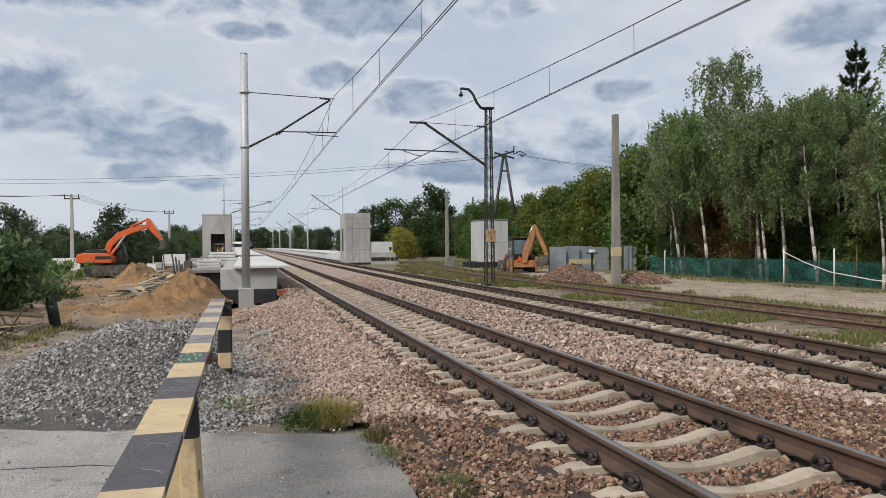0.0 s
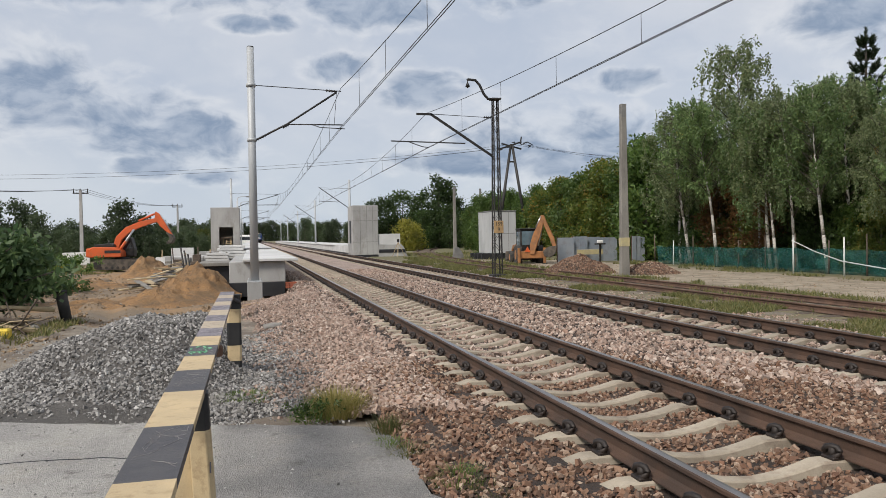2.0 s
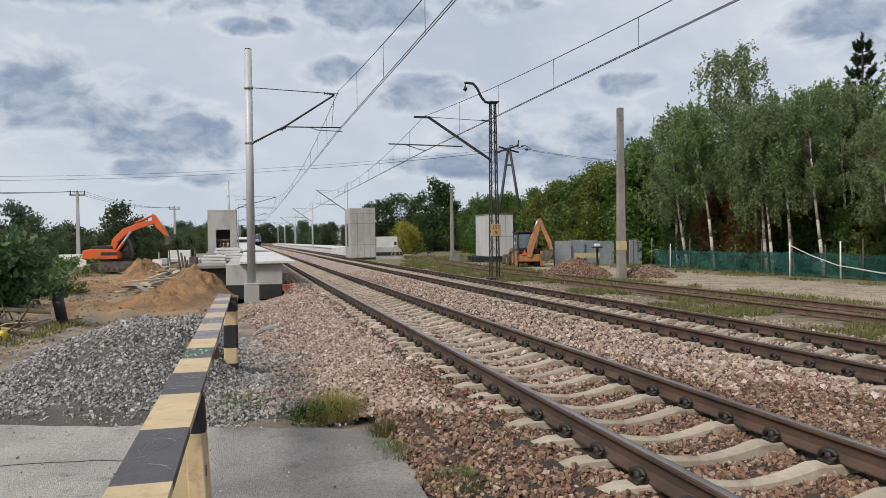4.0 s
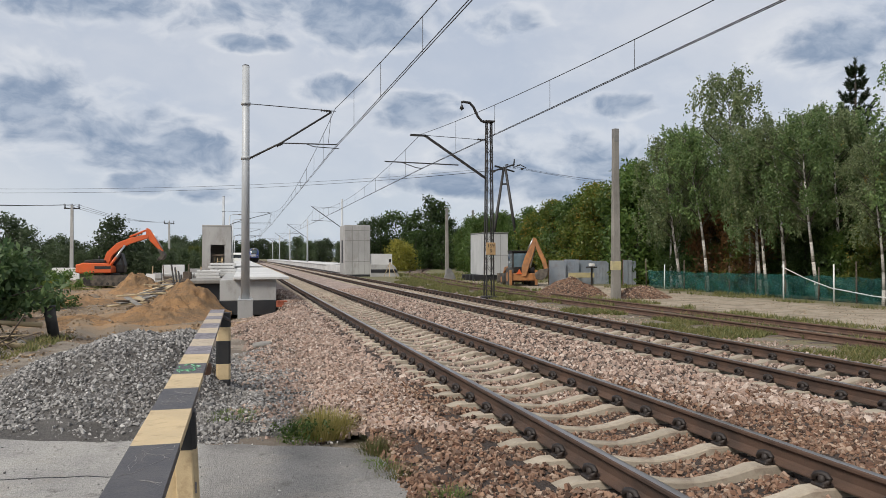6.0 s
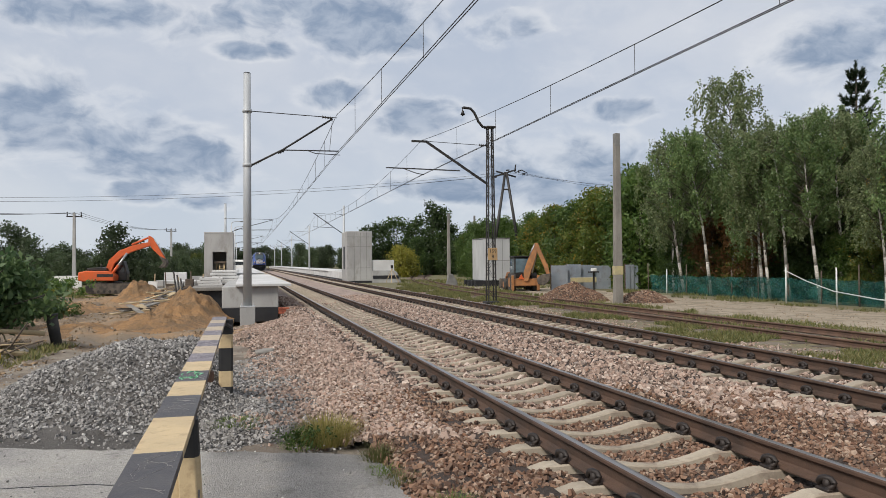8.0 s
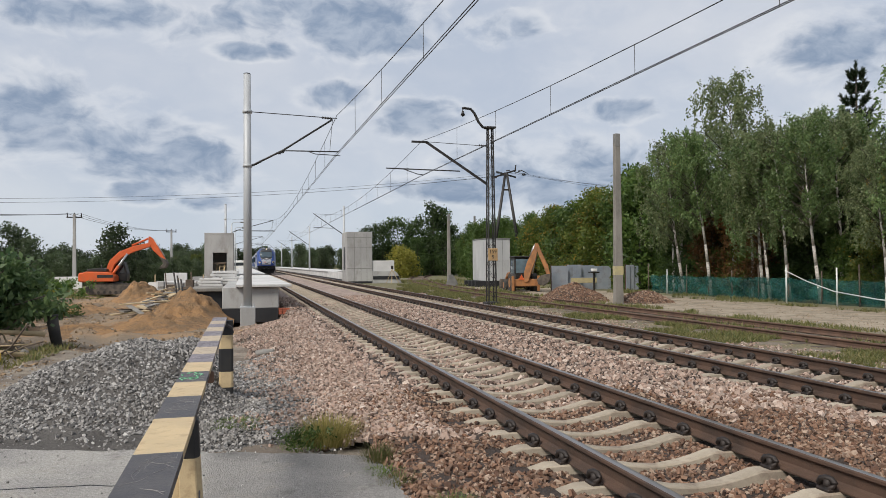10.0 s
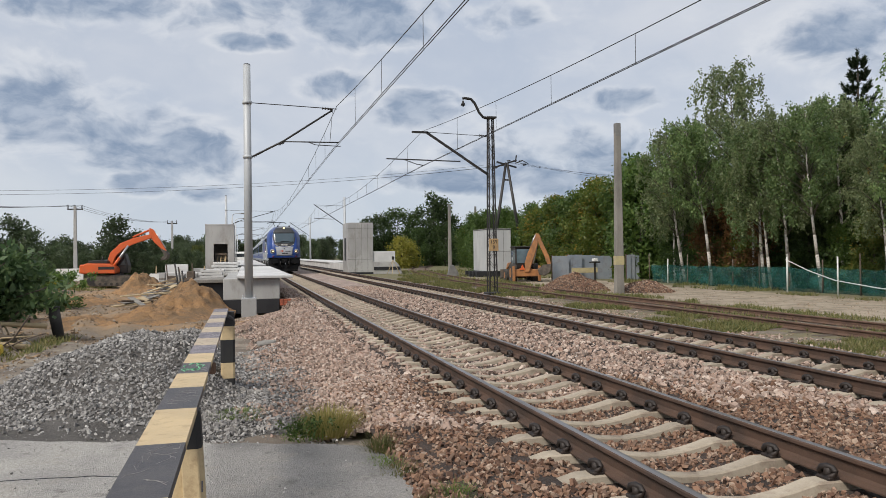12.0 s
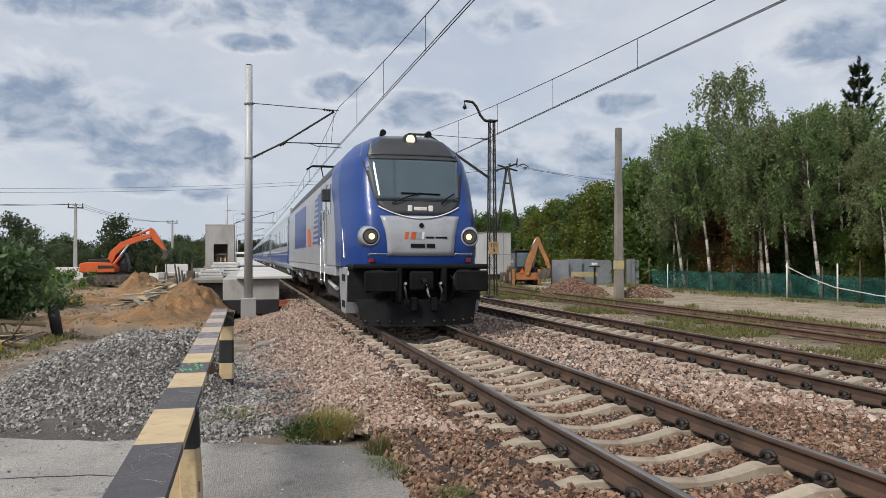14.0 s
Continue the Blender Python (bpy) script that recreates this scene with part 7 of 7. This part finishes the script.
def nose_patch(zs, left, right, out, n=14):
    """A panel that lies on the cab front, between two edges given for each height."""
    b = bmesh.new()
    rows = []
    for z in zs:
        l, r = left(z), right(z)
        rows.append([b.verts.new(nose(l + (r - l) * k / n, z, out)) for k in range(n + 1)])
    for p, q in zip(rows, rows[1:]):
        for k in range(n):
            b.faces.new((p[k], p[k + 1], q[k + 1], q[k])).smooth = True
    # turned-in rim, so the panel has an edge
    rim = rows[0] + [r[-1] for r in rows[1:]] + rows[-1][-2::-1] + [r[0] for r in rows[-2:0:-1]]
    inner = [b.verts.new(v.co + Vector((0, 0.03, 0))) for v in rim]
    for k in range(len(rim)):
        j = (k + 1) % len(rim)
        b.faces.new((rim[k], inner[k], inner[j], rim[j]))
    bmesh.ops.recalc_face_normals(b, faces=b.faces)
    return b


def levels(a, b, n):
    return [a + (b - a) * i / n for i in range(n + 1)]


def grid_strip(rows):
    b = bmesh.new()
    vs = [[b.verts.new(p) for p in r] for r in rows]
    for p, q in zip(vs, vs[1:]):
        for k in range(len(p) - 1):
            b.faces.new((p[k], p[k + 1], q[k + 1], q[k])).smooth = True
    bmesh.ops.recalc_face_normals(b, faces=b.faces)
    return b


def bogie(parent, y, wheelbase=2.9, r=0.6):
    fr = part("bogie_frame", box((-1.18, y - wheelbase / 2 - 0.7, 0.42), (1.18, y + wheelbase / 2 + 0.7, 0.82), 0.06), M["under"], parent, "dusty dark bogie")
    for dy in (-wheelbase / 2, wheelbase / 2):
        for s in (-1, 1):
            part("wheel", rod((s * 0.70, y + dy, r), (s * 0.83, y + dy, r), r, r * 0.98, 28), M["rust"], fr)
            part("axle_box", box((s * 1.03 - 0.14, y + dy - 0.2, r - 0.2), (s * 1.03 + 0.14, y + dy + 0.2, r + 0.2), 0.04), M["under"], fr)
            spring = rod((s * 1.12, y + dy + 0.42, 0.5), (s * 1.12, y + dy + 0.42, 0.95), 0.11, seg=10)
            part("spring", spring, M["under"], fr)
    for s in (-1, 1):
        part("damper", rod((s * 1.25, y - 0.8, 0.7), (s * 1.25, y + 0.8, 0.82), 0.05, seg=8), M["galv"], fr)


def locomotive():
    loco = thing("locomotive", "blue and silver electric locomotive with lit headlamps and raised pantograph", "locomotive")
    L = 19.5
    zs = levels(1.25, 4.1, 30)
    rows = [[nose(interp(z, NOSE_W) * u, z) for u in levels(-1, 1, 34)] for z in zs]
    shell = grid_strip(rows)
    part("cab_front", shell, M["blue"], loco, "glossy blue cab shell")

    def back(z):
        return interp(z, ((1.25, 2.05), (1.9, 2.1), (2.6, 2.45), (3.2, 3.1), (3.6, 3.6), (4.1, 3.9)))
    for s in (-1, 1):
        wing = [[Vector((s * interp(z, NOSE_W), nose(interp(z, NOSE_W), z).y + (back(z) - nose(interp(z, NOSE_W), z).y) * k / 4, z)) for k in range(5)] for z in zs]
        part("cab_wing", grid_strip(wing), M["blue"], loco)
        side = [[Vector((s * interp(z, NOSE_W), back(z) + (L - back(z)) * k, z)) for k in (0, 0.5, 1)] for z in zs if z <= 3.4]
        part("side_wall", grid_strip(side), M["silver"], loco, "silver-grey side panels")
        top = [[Vector((s * interp(z, NOSE_W), back(z) + (L - back(z)) * k, z)) for k in (0, 0.5, 1)] for z in zs if z >= 3.3]
        part("roof_edge", grid_strip(top), M["roofgrey"], loco)
        x = s * 1.442
        o = s * 0.008
        # markings: blue fields that break into stripes, an orange word shape
        part("blue_field", box((min(x, x + o), 10.2, 1.75), (max(x, x + o), 15.6, 3.1)), M["blue"], loco)
        part("blue_field", box((min(x, x + o), 5.0, 1.75), (max(x, x + o), 6.0, 3.1)), M["blue"], loco)
        for k in range(9):
            part("stripe", box((min(x, x + o), 6.05, 1.8 + k * 0.145), (max(x, x + o), 7.6 - 0.1 * k, 1.87 + k * 0.145)), M["blue"], loco)
        part("orange_shape", prism([(8.2, 1.75), (9.4, 1.75), (9.6, 2.3), (8.5, 2.3)], min(x, x + o), max(x, x + o), "x"), M["orange_logo"], loco)
        door = part("cab_door", box((min(x, x + 2 * o), 3.95, 1.30), (max(x, x + 2 * o), 4.65, 3.25), 0.004), M["silver"], loco)
        part("door_window", box((min(x + 2 * o, x + 3 * o), 4.08, 2.35), (max(x + 2 * o, x + 3 * o), 4.52, 3.1), 0.003), M["glass"], door)
        for dy in (3.88, 4.74):
            part("grab_rail", tube([(x + s * 0.01, dy, 0.75), (x + s * 0.06, dy, 0.85), (x + s * 0.06, dy, 2.55), (x + s * 0.01, dy, 2.65)], 0.016, 6), M["chrome"], loco)
        part("side_window", box((min(x, x + o), 3.0, 2.45), (max(x, x + o), 3.75, 3.12), 0.003), M["glass"], loco)
        part("mirror_camera", box((x - 0.02 if s > 0 else x - 0.16, 3.45, 2.75), (x + 0.16 if s > 0 else x + 0.02, 3.6, 3.05), 0.03), M["roofgrey"], loco)
        for k in range(12):
            y = 6.2 + k * 1.05
            part("equipment_box", box((min(s * 0.9, s * 1.36), y, 0.72 + 0.1 * (k % 3)), (max(s * 0.9, s * 1.36), y + 0.8, 1.2), 0.03), M["under"], loco)
        part("skirt", box((min(s * 1.1, s * 1.43), 2.2, 1.02), (max(s * 1.1, s * 1.43), L, 1.248), 0.02), M["silver"], loco)
        step = part("corner_step", prism([(0.55, 1.24), (1.75, 1.24), (1.6, 0.75), (1.35, 0.3), (0.75, 0.3), (0.6, 0.8)], min(s * 1.12, s * 1.40), max(s * 1.12, s * 1.40), "x", 0.015), M["silver"], loco, "silver step unit with dark treads")
        for z in (0.95, 0.42):
            part("tread", box((min(s * 1.2, s * 1.41), 0.74, z), (max(s * 1.2, s * 1.41), 1.2, z + 0.14), 0.005), M["chin"], step)
    part("roof", box((-0.98, 3.6, 3.80), (0.98, L, 3.96), 0.05), M["roofgrey"], loco)
    part("back_wall", box((-1.41, L - 0.05, 1.25), (1.41, L, 3.6), 0.01), M["silver"], loco)
    part("underframe", box((-1.1, 1.0, 0.75), (1.1, L - 0.3, 1.26), 0.03), M["under"], loco)

    # dark mask round the windscreen, its glass, and the roof dome
    part("front_mask", nose_patch(levels(2.27, 3.52, 12), lambda z: -interp(z, ((2.27, 0.45), (2.42, 0.80), (2.6, 0.88), (3.52, 1.08))), lambda z: interp(z, ((2.27, 0.45), (2.42, 0.80), (2.6, 0.88), (3.52, 1.08))), 0.008), M["roofgrey"], loco, "dark grey windscreen surround")
    pane = part("windscreen", nose_patch(levels(2.56, 3.48, 8), lambda z: -interp(z, ((2.56, 0.84), (3.48, 0.93))), lambda z: interp(z, ((2.56, 0.84), (3.48, 0.93))), 0.022), M["glass"], loco, "dark tinted windscreen")
    part("sun_blind", nose_patch(levels(3.43, 3.49, 2), lambda z: -0.93, lambda z: 0.93, 0.026), M["roofgrey"], pane)
    wip = bmesh.new()
    for x0, x1 in ((-0.55, 0.05), (0.45, 0.75)):
        a, b = nose(x0, 2.5, 0.05), nose(x1, 2.72, 0.05)
        tube([a, a.lerp(b, 0.5) + Vector((0, -0.02, 0.02)), b], 0.014, 6, wip)
    a, b = nose(-0.35, 2.72, 0.05), nose(0.45, 2.70, 0.05)
    tube([a, b], 0.014, 6, wip)
    part("wiper", wip, M["chin"], pane)
    part("dome_panel", nose_patch(levels(3.52, 3.94, 8), lambda z: -interp(z, ((3.52, 0.95), (3.8, 0.86), (3.94, 0.66))), lambda z: interp(z, ((3.52, 0.95), (3.8, 0.86), (3.94, 0.66))), 0.012), M["roofgrey"], loco, "dark grey roof dome")
    part("top_panel", nose_patch(levels(3.5, 4.09, 8), lambda z: -interp(z, ((3.5, 1.08), (3.9, 0.93), (4.09, 0.54))), lambda z: interp(z, ((3.5, 1.08), (3.9, 0.93), (4.09, 0.54))), 0.006), M["midgrey"], loco)
    part("nose_panel", nose_patch(levels(1.46, 2.25, 8), lambda z: -interp(z, ((1.46, 0.66), (1.9, 0.70), (2.25, 0.80))), lambda z: interp(z, ((1.46, 0.66), (1.9, 0.70), (2.25, 0.80))), 0.014), M["silver"], loco, "silver nose panel")
    part("trim_line", tube([nose(x, 2.20 + 0.24 * (abs(x) / 0.82) ** 2, 0.03) for x in levels(-0.82, 0.82, 16)], 0.014, 6), M["white"], loco, "pale curved line under the windscreen")
    for x in (-0.20, 0.22):
        c = nose(x, 2.40, 0.03)
        part("small_lamp", box((c.x - 0.045, c.y - 0.02, c.z - 0.06), (c.x + 0.045, c.y + 0.02, c.z + 0.06), 0.012), M["white"], loco)
    c = nose(0.01, 2.395, 0.025)
    part("maker_plate", box((c.x - 0.13, c.y - 0.008, c.z - 0.035), (c.x + 0.13, c.y + 0.012, c.z + 0.035), 0.006), M["white"], loco, "plain pale maker's plate")
    c = nose(0.0, 2.06, 0.02)
    part("socket", rod(c, c + Vector((0, -0.03, 0)), 0.045, seg=14), M["chin"], loco)
    # operator's mark as plain shapes, writing as bars
    for k, (x, w, m) in enumerate(((-0.34, 0.09, "orange_logo"), (-0.22, 0.12, "orange_logo"), (-0.09, 0.08, "sheet"), (0.0, 0.06, "white"))):
        c = nose(x, 1.86, 0.018)
        b = prism([(x, 1.79), (x + w * 0.8, 1.79), (x + w, 1.93), (x + w * 0.2, 1.93)], c.y - 0.004, c.y + 0.004, "y")
        part("mark_shape", b, M[m], loco)
    for x0, x1, z0, z1 in ((0.08, 0.25, 1.805, 1.84), (0.28, 0.52, 1.805, 1.84), (-0.22, 0.07, 1.62, 1.70), (0.10, 0.27, 1.62, 1.70)):
        c = nose((x0 + x1) / 2, z0, 0.018)
        part("writing_bar", box((x0, c.y - 0.003, z0), (x1, c.y + 0.006, z1)), M["chin"], loco)
    # lamps
    for s in (-1, 1):
        c = nose(s * 1.0, 1.84, 0.0)
        house = part("headlamp", rod(c + Vector((0, 0.12, 0)), c + Vector((0, -0.05, 0)), 0.235, 0.17, 24), M["silver"], loco, "round headlamp in a silver housing")
        part("reflector", rod(c + Vector((0, -0.045, 0)), c + Vector((0, -0.058, 0)), 0.135, 0.13, 24), M["reflector"], house)
        part("bezel", rod(c + Vector((0, -0.042, 0)), c + Vector((0, -0.052, 0)), 0.158, 0.152, 24), M["chin"], house)
        part("lens", rod(c + Vector((-s * 0.02, -0.05, 0)), c + Vector((-s * 0.02, -0.072, 0)), 0.062, 0.055, 20), M["lamp"], house, "lit warm white lens")
        c2 = nose(s * 0.98, 1.46, 0.02)
        part("tail_lamp", box((c2.x - 0.055, c2.y - 0.05, 1.32), (c2.x + 0.055, c2.y + 0.02, 1.42), 0.02), M["redlens"], loco)
        part("hand_rail", tube([(s * 1.05, 0.12, 1.44), (s * 1.05, 0.02, 1.47), (s * 1.04, 0.0, 1.5), (s * 0.66, -0.07, 1.5), (s * 0.65, -0.05, 1.44)], 0.014, 6), M["chrome"], loco)
        part("corner_rail", tube([(s * 1.36, 0.9, 1.42), (s * 1.40, 0.95, 1.44), (s * 1.42, 1.0, 2.0), (s * 1.42, 1.05, 2.05)], 0.014, 6), M["chrome"], loco)
        buf = part("buffer", box((s * 0.88 - 0.33, -0.52, 0.78), (s * 0.88 + 0.33, -0.46, 1.18), 0.028), M["chin"], loco, "black rectangular buffer head")
        part("buffer_stock", rod((s * 0.88, -0.47, 0.98), (s * 0.88, 0.2, 0.98), 0.13, 0.17, 16), M["chin"], buf)
        part("horn", rod((s * 0.5, 1.75, 4.08), (s * 0.5, 1.45, 4.10), 0.03, 0.07, 12), M["chin"], loco)
        hose = tube([(s * 0.35, -0.05, 0.9), (s * 0.36, -0.2, 0.8), (s * 0.33, -0.18, 0.55), (s * 0.30, -0.05, 0.5)], 0.022, 8)
        part("air_hose", hose, M["under"], loco)
        part("hose_cock", rod((s * 0.35, -0.02, 0.9), (s * 0.35, -0.16, 0.93), 0.03, seg=8), M["chrome"], loco)
    c = nose(0, 3.90, 0.0)
    top = part("roof_lamp", rod(c + Vector((0, 0.1, 0)), c + Vector((0, -0.07, 0)), 0.15, 0.14, 20), M["roofgrey"], loco)
    part("lens", rod(c + Vector((0, -0.065, 0)), c + Vector((0, -0.08, 0)), 0.10, 0.09, 20), M["lamp_soft"], top, "lit warm white lens")
    # buffer beam, coupling and snow plough
    beam = grid_strip([[Vector((x, 0.25 + 0.35 * max(0, (abs(x) - 0.95) / 0.45) ** 2, z)) for x in levels(-1.38, 1.38, 16)] for z in levels(0.55, 1.26, 3)])
    part("buffer_beam", beam, M["chin"], loco, "black buffer beam")
    part("beam_top", box((-1.36, -0.06, 1.20), (1.36, 1.2, 1.30), 0.03), M["chin"], loco)
    plough = grid_strip([[Vector((x, -0.12 + 0.5 * (abs(x) / 1.25) ** 1.6 + (0.62 - z) * -0.22, z)) for x in levels(-1.25 + (0.62 - z) * 0.25, 1.25 - (0.62 - z) * 0.25, 14)] for z in levels(0.10, 0.62, 4)])
    part("snow_plough", plough, M["chin"], loco)
    part("coupling_hook", tube([(0, 0, 1.0), (0, -0.25, 1.0), (0, -0.34, 0.95), (0, -0.32, 0.86), (0, -0.24, 0.86)], 0.045, 8), M["chin"], loco)
    part("screw_coupling", tube([(0.02, -0.2, 0.95), (0.06, -0.3, 0.75), (0.1, -0.24, 0.62), (0.12, -0.12, 0.72)], 0.028, 8), M["chrome"], loco)
    # brackets, bolts, pipes and lower lugs on the black front
    for s in (-1, 1):
        part("beam_post", box((min(s * 0.40, s * 0.50), -0.10, 0.55), (max(s * 0.40, s * 0.50), 0.28, 1.22), 0.02), M["chin"], loco)
        part("buffer_collar", rod((s * 0.88, -0.02, 0.98), (s * 0.88, 0.06, 0.98), 0.24, 0.24, 20), M["under"], loco)
        part("side_pipe", tube([(s * 0.60, 0.1, 1.1), (s * 0.60, -0.12, 1.02), (s * 0.62, -0.14, 0.72), (s * 0.56, 0.0, 0.58)], 0.02, 8), M["chin"], loco)
        part("plough_lug", box((min(s * 0.14, s * 0.26), -0.30, 0.40), (max(s * 0.14, s * 0.26), -0.10, 0.66), 0.02), M["chin"], loco)
        part("data_plate", box((min(s * 1.20, s * 1.38), 0.535, 1.08), (max(s * 1.20, s * 1.38), 0.548, 1.16), 0.003), M["white"], loco, "small white plate")
        for k in range(5):
            xx = s * (0.2 + 0.22 * k)
            part("bolt", rod((xx, -0.20 + 0.5 * (abs(xx) / 1.25) ** 1.6, 0.20), (xx, -0.27 + 0.5 * (abs(xx) / 1.25) ** 1.6, 0.20), 0.018, seg=6), M["under"], loco)
    part("drawbar_plate", box((-0.24, -0.08, 0.78), (0.24, 0.26, 1.16), 0.03), M["chin"], loco)
    bogie(loco, 4.2)
    bogie(loco, 15.2)
    # roof gear and the raised pantograph at the rear
    for y in (5.5, 8.2, 10.9):
        part("roof_box", box((-0.75, y, 3.96), (0.75, y + 2.1, 4.10), 0.04), M["roofgrey"], loco)
    pan = part("pantograph", box((-0.55, 15.2, 4.05), (0.55, 16.4, 4.12), 0.02), M["chin"], loco, "raised pantograph on the roof")
    for s in (-1, 1):
        part("lower_arm", rod((s * 0.35, 16.2, 4.1), (s * 0.12, 17.5, 4.65), 0.03, seg=8), M["chin"], pan)
        part("upper_arm", rod((s * 0.12, 17.5, 4.65), (s * 0.40, 15.9, 5.05), 0.022, seg=8), M["chin"], pan)
        part("insulator", rod((s * 0.5, 15.4, 3.95), (s * 0.5, 15.4, 4.07), 0.06, seg=10), M["rust_old"], pan)
    for dy in (-0.18, 0.18):
        part("contact_strip", tube([(-0.98, 15.9 + dy, 4.93), (-0.75, 15.9 + dy, 5.07), (0.75, 15.9 + dy, 5.07), (0.98, 15.9 + dy, 4.93)], 0.025, 6), M["chin"], pan)
    TRAIN.append((loco, 0.12))


M["lamp_soft"] = glow("lit_roof_lamp", (1.0, 0.84, 0.55), 0.75)
locomotive()


def coach():
    c = thing("passenger_coach", "pale grey passenger coach with blue lower band and dark windows", "railway coach", "train coaches")
    L = 26.2
    prof = [(1.28, 0.85), (1.41, 1.1), (1.41, 2.9), (1.34, 3.35), (1.12, 3.68), (0.7, 3.92), (0.0, 4.02)]
    prof = prof + [(-x, z) for x, z in reversed(prof[:-1])]
    b = prism(prof, 0.0, L, "y", 0.0)
    part("body", b, M["coach"], c)
    part("roof", prism([(1.36, 3.32), (1.14, 3.70), (0.7, 3.945), (0.0, 4.045), (-0.7, 3.945), (-1.14, 3.70), (-1.36, 3.32)], 0.2, L - 0.2, "y"), M["silver"], c)
    for s in (-1, 1):
        x = s * 1.412
        o = s * 0.008
        part("blue_band", box((min(x, x + o), 1.6, 1.12), (max(x, x + o), L - 1.6, 1.52)), M["blue"], c)
        part("blue_line", box((min(x, x + o), 1.6, 1.60), (max(x, x + o), L - 1.6, 1.68)), M["blue"], c)
        for y in (0.4, L - 1.35):
            d = part("door", box((min(x, x + 1.5 * o), y, 1.12), (max(x, x + 1.5 * o), y + 0.95, 3.2), 0.004), M["blue"], c, "blue entrance door")
            part("door_window", box((min(x + 1.5 * o, x + 2.2 * o), y + 0.2, 2.0), (max(x + 1.5 * o, x + 2.2 * o), y + 0.75, 3.0), 0.003), M["glass"], d)
        for k in range(11):
            y = 2.1 + k * 2.02
            part("window", box((min(x, x + 1.2 * o), y, 1.95), (max(x, x + 1.2 * o), y + 1.5, 2.92), 0.004), M["glass"], c)
    part("underframe", box((-1.2, 4.5, 0.35), (1.2, L - 4.5, 0.84), 0.05), M["under"], c)
    part("gangway", box((-0.7, -0.28, 0.9), (0.7, -0.003, 3.3), 0.05), M["chin"], c)
    part("gangway", box((-0.7, L + 0.003, 0.9), (0.7, L + 0.28, 3.3), 0.05), M["chin"], c)
    bogie(c, 3.6, 2.5, 0.46)
    bogie(c, L - 3.6, 2.5, 0.46)
    return c


def coaches():
    first = coach()
    for k in range(6):
        o = first if k == 0 else copy_thing(first, Matrix.Identity(4))
        TRAIN.append((o, 0.12 + 19.9 + k * 26.8))


coaches()


# ---- what moves ----
def motions():
    for ob, dy in TRAIN:
        walk(ob, [(t, pose(T1, 14.1 + 26.2 * (14 - t) + dy, 0.172)) for t in (0, 2, 4, 6, 8, 10, 12, 14)])


motions()
